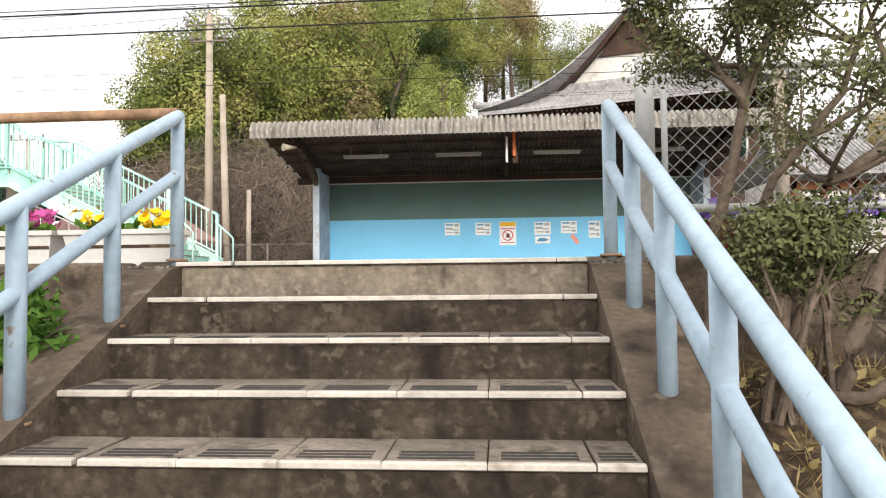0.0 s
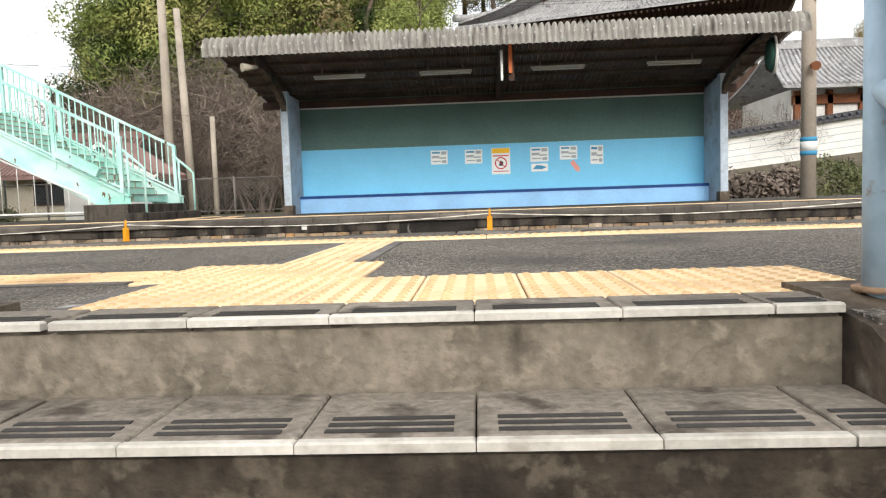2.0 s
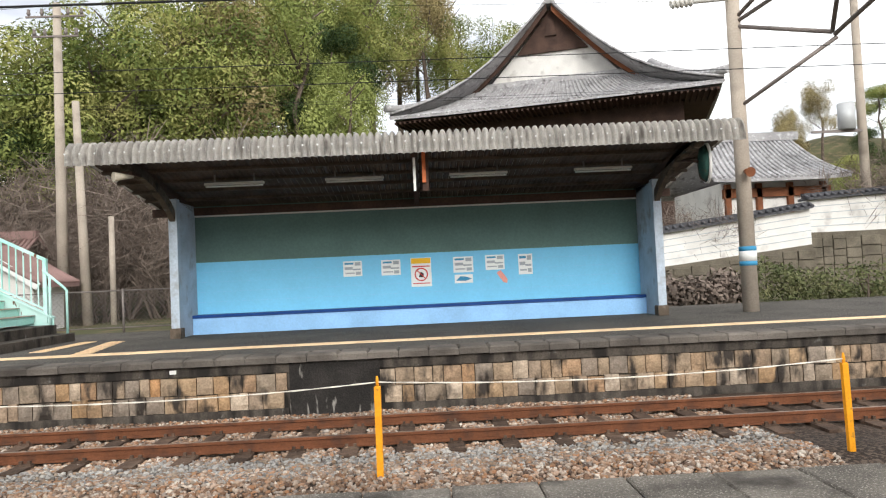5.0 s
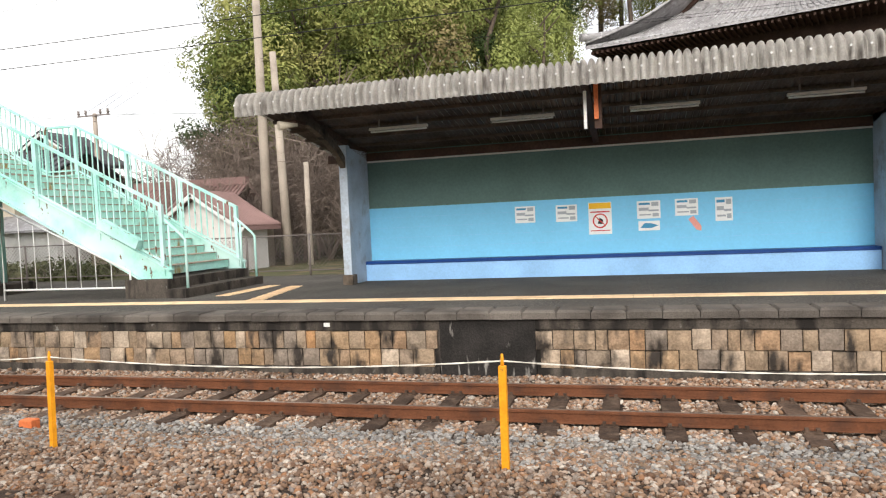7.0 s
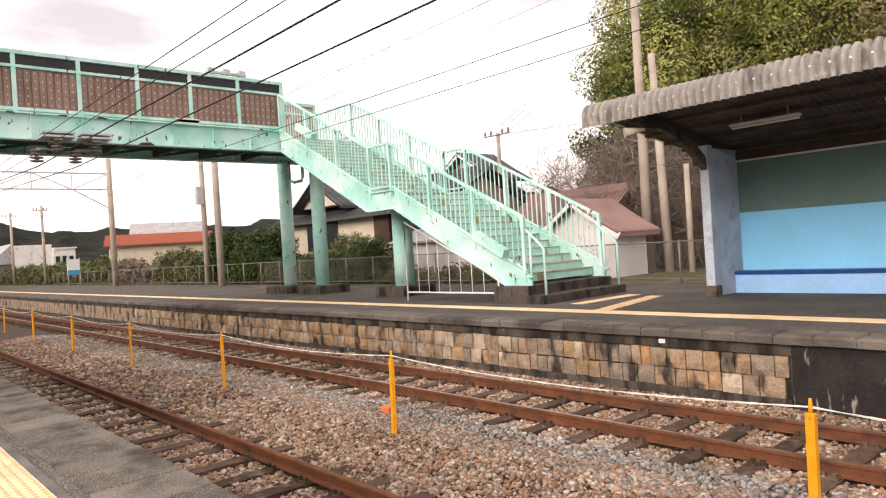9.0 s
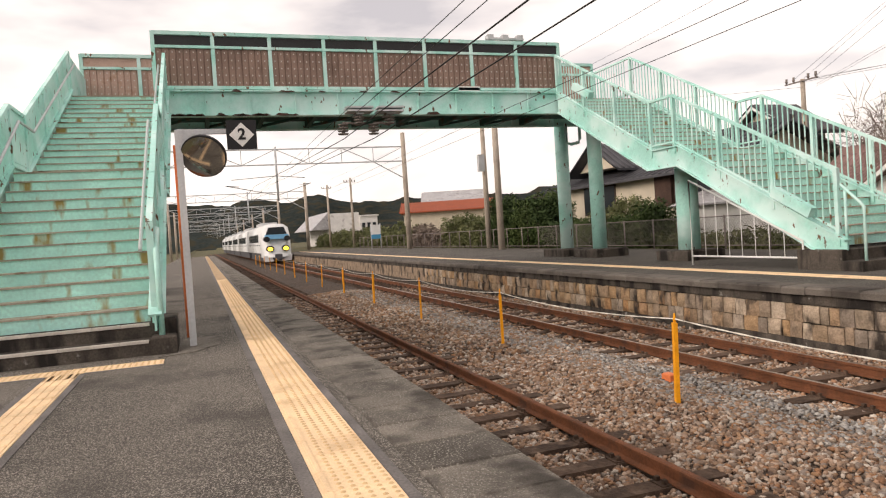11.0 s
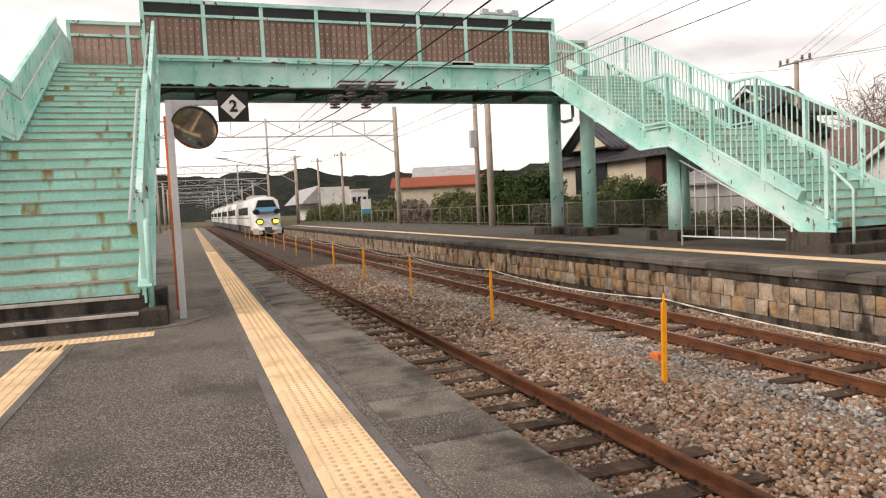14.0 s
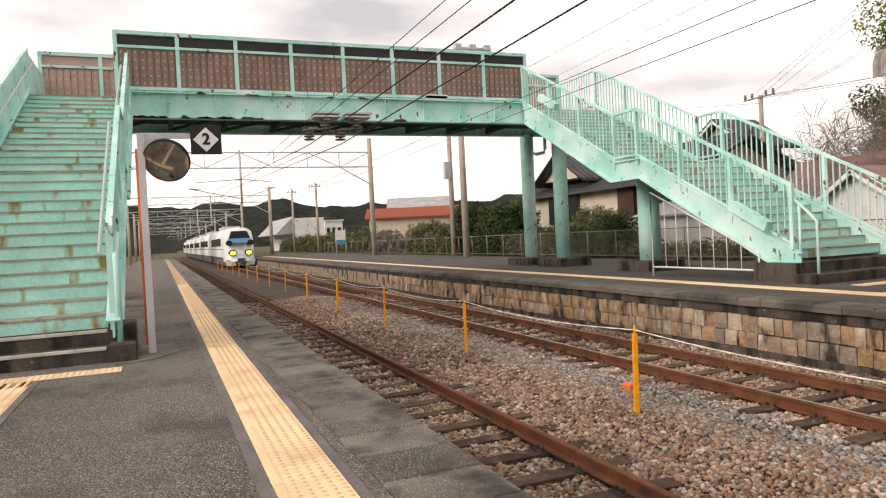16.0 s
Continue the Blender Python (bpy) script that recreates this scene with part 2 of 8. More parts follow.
M_PALEBLUE = material("pale_periwinkle_paint", (0.29, 0.53, 0.84), 0.6, vary=0.1, bump=0.08, blotch=1.5)
M_PILLAR = material("pale_blue_grey_pillar", (0.46, 0.53, 0.61), 0.7, vary=0.16, bump=0.15, blotch=2, stain=(0.30, 0.30, 0.31), stain_at=(0.55, 0.75), stain_scale=3)
M_PAPER = material("white_paper_notice", (0.80, 0.82, 0.82), 0.7, vary=0.04, bump=0)
M_PRINT = material("grey_print", (0.38, 0.42, 0.46), 0.7, vary=0.1, bump=0)
M_PRINTRED = material("red_print", (0.55, 0.05, 0.05), 0.6, vary=0.05, bump=0)
M_PRINTYEL = material("yellow_print", (0.85, 0.50, 0.03), 0.6, vary=0.05, bump=0)
M_PRINTBLUE = material("blue_print", (0.06, 0.28, 0.48), 0.6, vary=0.1, bump=0)
M_PRINTPINK = material("faded_pink_print", (0.75, 0.33, 0.28), 0.6, vary=0.1, bump=0)
M_WHITE = material("white_paint", (0.78, 0.78, 0.76), 0.5, vary=0.06, bump=0.03)
M_BLACK = material("black_paint", (0.022, 0.022, 0.024), 0.5, vary=0.15, bump=0.03)
M_YELLOWPOST = material("yellow_post_paint", (0.80, 0.33, 0.015), 0.5, vary=0.12, bump=0.08, grain=40, blotch=9, stain=(0.25, 0.13, 0.05), stain_at=(0.66, 0.74), stain_scale=14)
M_ROPE = material("white_twisted_rope", (0.70, 0.66, 0.58), 0.8, vary=0.2, bump=0.1, grain=90)
M_GALV = material("galvanised_steel", (0.52, 0.53, 0.54), 0.55, metal=0.25, vary=0.12, bump=0.05)
M_ORANGE = material("faded_orange_tape", (0.62, 0.17, 0.06), 0.6, vary=0.2, bump=0.05)
M_POLE = material("concrete_utility_pole", (0.42, 0.36, 0.30), 0.85, vary=0.15, bump=0.1, grain=30, blotch=1, stain=(0.2, 0.17, 0.14), stain_at=(0.55, 0.8), stain_scale=1.2)
M_STEELDARK = material("dark_structural_steel", (0.22, 0.19, 0.175), 0.6, metal=0.3, vary=0.2, bump=0.05)
M_WIRE = material("black_cable", (0.02, 0.02, 0.02), 0.6, vary=0.1, bump=0)
M_MIRROR = material("traffic_mirror_glass", (0.42, 0.40, 0.37), 0.10, metal=1.0, vary=0.03, bump=0)
M_TILE = material("silver_grey_roof_tile", (0.36, 0.35, 0.355), 0.45, grain=20, blotch=0.8, vary=0.2, bump=0.2, stain=(0.11, 0.10, 0.10), stain_at=(0.56, 0.74), stain_scale=2.2, second=(0.58, 0.575, 0.59), second_at=(0.55, 0.7), second_scale=5)
M_TILEDARK = material("dark_roof_tile", (0.07, 0.07, 0.078), 0.45, vary=0.25, bump=0.2, blotch=1)
M_TILEBROWN = material("brown_red_roof_tile", (0.27, 0.17, 0.155), 0.6, vary=0.2, bump=0.2, blotch=1)
M_TIMBER = material("weathered_dark_timber", (0.075, 0.045, 0.035), 0.8, vary=0.3, bump=0.3, grain=20)
M_TIMBERRED = material("reddish_old_timber", (0.20, 0.075, 0.035), 0.75, vary=0.25, bump=0.2)
M_PLASTER = material("white_lime_plaster", (0.74, 0.72, 0.69), 0.85, vary=0.1, bump=0.1, blotch=1.2, stain=(0.45, 0.42, 0.40), stain_at=(0.58, 0.75), stain_scale=1.4)
M_CREAM = material("cream_house_render", (0.60, 0.53, 0.42), 0.85, vary=0.08, bump=0.1)
M_FIELDSTONE = material("mossy_field_stone", (0.15, 0.13, 0.10), 0.9, vary=0.3, bump=0.6, each=0.3)
M_SOIL = material("dry_soil_and_litter", (0.062, 0.043, 0.029), 0.95, grain=30, blotch=1.0, vary=0.4, bump=0.9, relief=25, second=(0.15, 0.11, 0.065), second_at=(0.5, 0.66), second_scale=14)
M_GROUND = material("rough_grass_ground", (0.085, 0.085, 0.04), 0.95, grain=12, blotch=0.3, vary=0.4, bump=0.8, relief=12, second=(0.16, 0.12, 0.07), second_at=(0.5, 0.66), second_scale=1.2)
M_BARK = material("grey_brown_bark", (0.13, 0.10, 0.078), 0.9, grain=30, blotch=4, vary=0.35, bump=0.8, relief=30)
M_TWIG = material("bare_winter_twigs", (0.19, 0.15, 0.125), 0.9, vary=0.2, bump=0, island=0.35)
M_DRYGRASS = material("dry_grass_blades", (0.25, 0.19, 0.095), 0.9, vary=0.2, bump=0, island=0.35)


def leaf(name, colors, rough=0.65, clump=0.42):
    """Foliage whose hue drifts from clump to clump and a little from leaf to leaf."""
    m = bpy.data.materials.new(name)
    m.use_nodes = True
    n, l = m.node_tree.nodes, m.node_tree.links
    bsdf = n["Principled BSDF"]
    geo = n.new("ShaderNodeNewGeometry")
    drift = n.new("ShaderNodeMath")
    drift.operation = "MULTIPLY_ADD"
    l.new(geo.outputs["Random Per Island"], drift.inputs[0])
    drift.inputs[1].default_value = 0.26
    spread = n.new("ShaderNodeMapRange")
    spread.inputs["From Min"].default_value, spread.inputs["From Max"].default_value = 0.32, 0.68
    spread.inputs["To Max"].default_value = 0.74
    l.new(noise_node(n, l, geo.outputs["Position"], clump, 2), spread.inputs["Value"])
    l.new(spread.outputs[0], drift.inputs[2])
    r = ramp_node(n, [(i / max(1, len(colors) - 1), c) for i, c in enumerate(colors)])
    l.new(drift.outputs[0], r.inputs[0])
    l.new(r.outputs[0], bsdf.inputs["Base Color"])
    bsdf.inputs["Roughness"].default_value = rough
    bsdf.inputs["Specular IOR Level"].default_value = 0.12
    return m


M_LEAF_BAMBOO = leaf("bamboo_foliage", [(0.05, 0.075, 0.024), (0.11, 0.145, 0.04), (0.18, 0.215, 0.058), (0.27, 0.29, 0.088), (0.36, 0.36, 0.12), (0.44, 0.41, 0.16)])
M_LEAF_LIGHT = leaf("pale_bamboo_foliage", [(0.17, 0.21, 0.06), (0.25, 0.29, 0.085), (0.33, 0.37, 0.115), (0.41, 0.41, 0.16)])
M_LEAF_DARK = leaf("evergreen_foliage", [(0.024, 0.042, 0.016), (0.038, 0.062, 0.021), (0.056, 0.085, 0.027), (0.085, 0.11, 0.036)])
M_LEAF_BROWN = leaf("withered_foliage", [(0.20, 0.16, 0.08), (0.26, 0.21, 0.10), (0.33, 0.27, 0.13), (0.42, 0.35, 0.17)])
M_LEAF_SHRUB = leaf("shrub_foliage", [(0.055, 0.068, 0.028), (0.085, 0.10, 0.042), (0.12, 0.13, 0.058), (0.16, 0.165, 0.078), (0.21, 0.20, 0.10)], clump=1.6)
M_LEAF_FRESH = leaf("fresh_green_foliage", [(0.10, 0.20, 0.035), (0.07, 0.15, 0.025), (0.15, 0.26, 0.05)])
M_HILLFAR = material("distant_wooded_hill", (0.028, 0.034, 0.032), 0.95, grain=0.5, blotch=0.02, vary=0.35, bump=1.0, relief=0.25, spec=0.0, second=(0.045, 0.042, 0.03), second_at=(0.5, 0.6), second_scale=0.12)
M_PETALYEL = material("yellow_pansy_petals", (0.85, 0.55, 0.01), 0.6, vary=0.12, bump=0, island=0.15)
M_PETALPINK = material("magenta_pansy_petals", (0.50, 0.08, 0.28), 0.6, vary=0.15, bump=0, island=0.2)
M_PETALPURPLE = material("violet_pansy_petals", (0.20, 0.11, 0.45), 0.6, vary=0.15, bump=0, island=0.2)
M_PETALRED = material("dark_red_pansy_petals", (0.13, 0.01, 0.02), 0.6, vary=0.15, bump=0, island=0.2)
M_PETALORANGE = material("orange_pansy_petals", (0.85, 0.28, 0.01), 0.6, vary=0.15, bump=0, island=0.2)
M_PLANTER = material("white_plastic_planter", (0.66, 0.66, 0.65), 0.45, vary=0.08, bump=0.03)
M_PLANTERRED = material("dark_red_plastic_planter", (0.13, 0.022, 0.022), 0.4, vary=0.12, bump=0.03)
M_GLASS = material("dark_window_glass", (0.03, 0.035, 0.04), 0.08, vary=0.1, bump=0)
M_TRAINWHITE = material("white_train_paint", (0.72, 0.73, 0.72), 0.3, vary=0.04, bump=0, coat=0.3)
M_TRAINBLUE = material("light_blue_train_paint", (0.19, 0.47, 0.73), 0.3, vary=0.04, bump=0, coat=0.3)
M_TRAINGREY = material("train_underframe_grey", (0.08, 0.08, 0.085), 0.6, vary=0.2, bump=0.05)
M_HEADLIGHT = emitter("lit_yellow_headlight", (1.0, 0.74, 0.06), 3.5)
M_TUBE = material("white_tube_cover", (0.68, 0.66, 0.62), 0.5, vary=0.08, bump=0)
M_REDROOF = material("red_oxide_roof", (0.34, 0.09, 0.045), 0.7, vary=0.15, bump=0.05)
M_GREYBLOCK = material("grey_box_concrete", (0.3, 0.3, 0.3), 0.9, vary=0.15, bump=0.2)
M_MESHWIRE = material("chain_link_wire", (0.33, 0.34, 0.34), 0.5, metal=0.6, vary=0.1, bump=0)

M_PATCH = material("black_water_stained_concrete", (0.028, 0.025, 0.023), 0.9, grain=40, blotch=3, vary=0.4, bump=0.6, relief=40, stain=(0.34, 0.32, 0.29), stain_at=(0.60, 0.68), stain_scale=3.6, stain_stretch=(2.2, 2.2, 0.5))

# ---- building helpers ----
rnd = random.Random(7)


def box(bm, x0, x1, y0, y1, z0, z1):
    v = [bm.verts.new((x, y, z)) for z in (z0, z1) for x, y in ((x0, y0), (x1, y0), (x1, y1), (x0, y1))]
    for f in ((3, 2, 1, 0), (4, 5, 6, 7), (0, 1, 5, 4), (1, 2, 6, 5), (2, 3, 7, 6), (3, 0, 4, 7)):
        bm.faces.new([v[i] for i in f])
    return v


def chamfer_box(bm, x0, x1, y0, y1, z0, z1, c=0.01):
    """A box whose upper edges are rounded off by c."""
    a = [(x0, y0, z0), (x1, y0, z0), (x1, y1, z0), (x0, y1, z0)]
    b = [(p[0], p[1], z1 - c) for p in a]
    t = [(x0 + c, y0 + c, z1), (x1 - c, y0 + c, z1), (x1 - c, y1 - c, z1), (x0 + c, y1 - c, z1)]
    r = [[bm.verts.new(p) for p in ring] for ring in (a, b, t)]
    bm.faces.new(r[0][::-1])
    bm.faces.new(r[2])
    for lo, hi in ((r[0], r[1]), (r[1], r[2])):
        for i in range(4):
            bm.faces.new((lo[i], lo[(i + 1) % 4], hi[(i + 1) % 4], hi[i]))


def tube(bm, points, radius, sides=8, cap=True):
    """A round bar along points; radius is a number or one for each point."""
    pts = [Vector(p) for p in points]
    rad = radius if isinstance(radius, (list, tuple)) else [radius] * len(pts)
    rings = []
    for i, p in enumerate(pts):
        d = (pts[min(i + 1, len(pts) - 1)] - pts[max(i - 1, 0)]).normalized()
        side = d.cross(Vector((0, 0, 1)) if abs(d.z) < 0.95 else Vector((1, 0, 0))).normalized()
        up = side.cross(d)
        rings.append([bm.verts.new(p + (side * math.cos(a) + up * math.sin(a)) * rad[i]) for a in (2 * math.pi * k / sides for k in range(sides))])
    for a, b in zip(rings, rings[1:]):
        for k in range(sides):
            f = bm.faces.new((a[k], b[k], b[(k + 1) % sides], a[(k + 1) % sides]))
            f.smooth = sides > 5
    if cap:
        bm.faces.new(rings[0])
        bm.faces.new(rings[-1][::-1])


def beam(bm, p, q, w, h):
    """A bar of rectangular section from p to q."""
    p, q = Vector(p), Vector(q)
    d = (q - p).normalized()
    side = d.cross(Vector((0, 0, 1)) if abs(d.z) < 0.98 else Vector((0, 1, 0))).normalized()
    up = side.cross(d)
    r = [[bm.verts.new(c + side * (sx * w / 2) + up * (sz * h / 2)) for sx, sz in ((-1, -1), (1, -1), (1, 1), (-1, 1))] for c in (p, q)]
    for i in range(4):
        bm.faces.new((r[0][i], r[0][(i + 1) % 4], r[1][(i + 1) % 4], r[1][i]))
    bm.faces.new(r[0][::-1])
    bm.faces.new(r[1])


def prism(bm, outline, axis, a, b):
    """An outline in the two other axes, pushed along axis from a to b."""
    def at(p, v):
        return {"x": (v, p[0], p[1]), "y": (p[0], v, p[1]), "z": (p[0], p[1], v)}[axis]
    r = [[bm.verts.new(at(p, v)) for p in outline] for v in (a, b)]
    n = len(outline)
    for i in range(n):
        bm.faces.new((r[0][i], r[0][(i + 1) % n], r[1][(i + 1) % n], r[1][i]))
    bm.faces.new(r[0][::-1])
    bm.faces.new(r[1])


def mesh_of(bm, name, material_used):
    bmesh.ops.recalc_face_normals(bm, faces=bm.faces)
    me = bpy.data.meshes.new(name)
    bm.to_mesh(me)
    bm.free()
    me.materials.append(material_used)
    return me


def solid(name, bm, mat, label="", category="", group="", kind=""):
    return tagged(new(name, mesh_of(bm, name, mat)), label, category, group, kind)


def thing(name, loc, label, category, group="", kind=""):
    e = new(name)
    e.location = loc
    e.empty_display_size = 0.2
    return tagged(e, label, category, group, kind)


def part(name, bm, mat, parent, label="", kind=""):
    """One mesh, given in world metres, under a thing or a part."""
    me = bm if isinstance(bm, bpy.types.Mesh) else mesh_of(bm, name, mat)
    o = new(name, me)
    o.parent = parent
    if parent.parent is None:
        o.matrix_parent_inverse = Matrix.Translation(-parent.location)
    return tagged(o, label, kind=kind)


def piece(name, me, parent, at, rz=0.0, scale=(1, 1, 1)):
    """An object on a shared mesh, at its place under a parent that stands at the origin."""
    o = new(name, me)
    o.parent = parent
    o.location, o.rotation_euler, o.scale = at, (0, 0, rz), scale
    return o


def raw_mesh(name, verts, faces, mat, smooth=False):
    me = bpy.data.meshes.new(name)
    me.from_pydata(verts, [], faces)
    me.update()
    me.materials.append(mat)
    if smooth:
        me.polygons.foreach_set("use_smooth", [True] * len(me.polygons))
    return me


def B():
    return bmesh.new()


# ---- ground ----
def hill_height(x, y):
    """The wooded hill behind the temple."""
    h = 15 * math.exp(-(((x + 6) / 19) ** 4 + ((y - 74) / 23) ** 2))
    h += 19 * math.exp(-(((x - 62) / 26) ** 2 + ((y - 105) / 25) ** 2))
    return h


def ground_height(x, y):
    if y < 1.0:
        z = -1.95
    elif y < 4.3:
        z = -1.95 + (y - 1.0) / 3.3 * 1.4
    elif y < 4.9:
        z = -0.55 - (y - 4.3)
    elif y < 16.1:
        z = -1.15
    elif y < 17:
        z = -1.15 + (y - 16.1) * 1.1
    else:
        z = -0.06
    if y > 40:
        z += hill_height(x, y) * min(1, (y - 40) / 10)
    return z


def axis_steps(lo, hi, near_lo, near_hi, fine, coarse):
    out, v = [], lo
    while v < hi:
        out.append(v)
        v += fine if near_lo <= v < near_hi else coarse
    return out + [hi]


gx = [-1400, -700, -350, -200] + axis_steps(-130, 120, -60, 60, 2.0, 8.0) + [200, 350, 700, 1400]
gy = [-1400, -500, -200, -80, -30, -10, -3, 0.9, 1.2, 2, 2.8, 3.6, 4.29, 4.31, 4.6, 4.9, 5.2, 10, 16.09, 16.5, 16.99, 17.5] + axis_steps(20, 150, 38, 110, 2.0, 8.0) + [200, 350, 700, 1400]
gv = [(x, y, ground_height(x, y) + (0.05 * noise.noise((x * 0.3, y * 0.3, 0)) if y > 22 else 0)) for y in gy for x in gx]
gw = len(gx)
gf = [(j * gw + i, j * gw + i + 1, (j + 1) * gw + i + 1, (j + 1) * gw + i) for j in range(len(gy) - 1) for i in range(gw - 1)]
ground = tagged(new("ground", raw_mesh("ground", gv, gf, M_GROUND, True)), "rough grassy ground with bare earth under hillside", "ground", kind="structure")

# ---- near platform ----
SX0, SX1 = -1.90, 0.12
EDGE_Y, TACT0, TACT1 = 8.785, 7.70, 8.06
NEAR_X0, NEAR_X1 = -90.0, 22.0
bm = B()
box(bm, NEAR_X0, NEAR_X1, 4.95, 8.20, -1.3, -0.004)
box(bm, NEAR_X0, SX0 - 0.02, 4.7, 4.95, -1.3, -0.004)
box(bm, SX1 + 0.02, NEAR_X1, 4.7, 4.95, -1.3, -0.004)
solid("platform_near", bm, M_ASPHALT, "worn grey asphalt station platform surface", "platform", kind="structure")
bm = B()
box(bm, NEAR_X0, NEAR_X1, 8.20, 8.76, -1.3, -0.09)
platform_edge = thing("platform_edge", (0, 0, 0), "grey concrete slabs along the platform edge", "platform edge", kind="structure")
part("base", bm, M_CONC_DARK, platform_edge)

# ---- far platform ----
FAR_Y = 15.80
bm = B()
box(bm, -75, 30, FAR_Y + 0.38, 23.4, -1.2, -0.004)
solid("platform_far", bm, M_ASPHALT_DARK, "dark worn asphalt of the opposite platform", "platform", kind="structure")
wall_far = thing("platform_wall", (0, 0, 0), "stained block retaining wall of the opposite platform", "retaining wall", kind="structure")
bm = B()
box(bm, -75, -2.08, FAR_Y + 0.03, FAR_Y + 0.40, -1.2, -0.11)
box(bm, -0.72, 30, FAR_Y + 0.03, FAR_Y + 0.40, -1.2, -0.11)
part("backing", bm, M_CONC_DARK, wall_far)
bm = B()
box(bm, -2.08, -0.72, FAR_Y - 0.02, FAR_Y + 0.40, -1.2, -0.11)
part("patch", bm, M_PATCH, wall_far, "black stained concrete patch in the wall")
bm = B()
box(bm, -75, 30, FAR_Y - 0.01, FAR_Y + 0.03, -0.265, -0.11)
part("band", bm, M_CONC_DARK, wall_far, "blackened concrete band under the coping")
bm = B()
box(bm, -75, -2.1, FAR_Y - 0.03, FAR_Y + 0.03, -1.2, -0.80)
box(bm, -0.7, 30, FAR_Y - 0.03, FAR_Y + 0.03, -1.2, -0.80)
part("footing", bm, M_CONC_DARK, wall_far)
bm = B()
box(bm, -3.87, -3.77, FAR_Y - 0.016, FAR_Y - 0.012, -0.215, -0.155)
part("label", bm, M_WHITE, wall_far, "small white number plate")

# ---- railway: two tracks ----
RAIL_Z = -0.80
TRACKS = {"near": 10.125, "far": 14.316}


def rail_profile(y):
    pts = [(-0.062, 0), (0.062, 0), (0.062, 0.012), (0.010, 0.030), (0.010, 0.092), (0.032, 0.102), (0.032, 0.128), (0.024, 0.135), (-0.024, 0.135), (-0.032, 0.128), (-0.032, 0.102), (-0.010, 0.092), (-0.010, 0.030), (-0.062, 0.012)]
    return [(y + a, RAIL_Z - 0.135 + b) for a, b in pts]


sleeper_bm = B()
box(sleeper_bm, -0.10, 0.10, -1.05, 1.05, -0.14, 0.0)
for s in (-1, 1):
    box(sleeper_bm, -0.085, 0.085, s * 0.566 - 0.15, s * 0.566 + 0.15, 0.0, 0.012)
    for dx in (-0.05, 0.05):
        for dy in (-0.105, 0.105):
            box(sleeper_bm, dx - 0.018, dx + 0.018, s * 0.566 + dy - 0.018, s * 0.566 + dy + 0.018, 0.012, 0.05)
SLEEPER = mesh_of(sleeper_bm, "sleeper", M_SLEEPER)
tracks = {}
for tname, yc in TRACKS.items():
    tr = thing("railway_track", (0, 0, 0), "rusty rails on dark timber sleepers in stone ballast", "railway track", "parallel railway tracks")
    tracks[tname] = tr
    for s in (-1, 1):
        bm = B()
        prism(bm, rail_profile(yc + s * 0.566), "x", -190, 60)
        r = part("rail", bm, M_RUST, tr, "rust brown steel rail")
        bm = B()
        box(bm, -190, 60, yc + s * 0.566 - 0.02, yc + s * 0.566 + 0.02, RAIL_Z - 0.001, RAIL_Z + 0.002)
        part("running_surface", bm, M_RAILTOP if tname == "far" else M_RUST, r, "worn bright running band" if tname == "far" else "")

# ballast bed with a low heap between the tracks
def bed_height(x, y):
    z = -0.975
    z += 0.10 * math.exp(-((y - 12.2) / 0.75) ** 2)
    z += 0.05 * math.exp(-((y - 15.65) / 0.3) ** 2)
    return z + 0.028 * noise.noise((x * 1.1, y * 1.1, 3.0)) + 0.015 * noise.noise((x * 4, y * 4, 5.0))


bx = [-190, -150, -110, -80, -60, -45] + axis_steps(-35, 12, -35, 12, 0.22, 0.22) + [16, 25, 60]
by = axis_steps(8.70, 15.84, 8, 16, 0.16, 0.16)
bv = [(x, y, bed_height(x, y)) for y in by for x in bx]
bw = len(bx)
bf = [(j * bw + i, j * bw + i + 1, (j + 1) * bw + i + 1, (j + 1) * bw + i) for j in range(len(by) - 1) for i in range(bw - 1)]
tagged(new("ballast_bed", raw_mesh("ballast_bed", bv, bf, M_BALLAST_BED, True)), "bed of brown and grey crushed stone", "ballast", kind="structure")

# ---- entrance stairs ----
TOP_Y, TREAD, RISE = 4.80, 0.322, 0.158
stairs = thing("entrance_stairs", (0, 0, 0), "stained concrete steps with ribbed treads and white nosings", "stairs", kind="structure")
nose_bm = B()
chamfer_box(nose_bm, -0.158, 0.158, -0.022, 0.004, -0.017, 0.003, 0.004)
NOSING = mesh_of(nose_bm, "nosing", M_NOSE)
tread_bm = B()
chamfer_box(tread_bm, -0.157, 0.157, 0.014, 0.300, -0.03, 0.0, 0.004)
TREADTILE = mesh_of(tread_bm, "tread_tile", M_STEP)
groove_bm = B()
for k in range(3):
    box(groove_bm, -0.118, 0.118, 0.035 + 0.036 * k, 0.052 + 0.036 * k, -0.001, 0.0025)
GROOVES = mesh_of(groove_bm, "grip_strips", M_GROOVE)
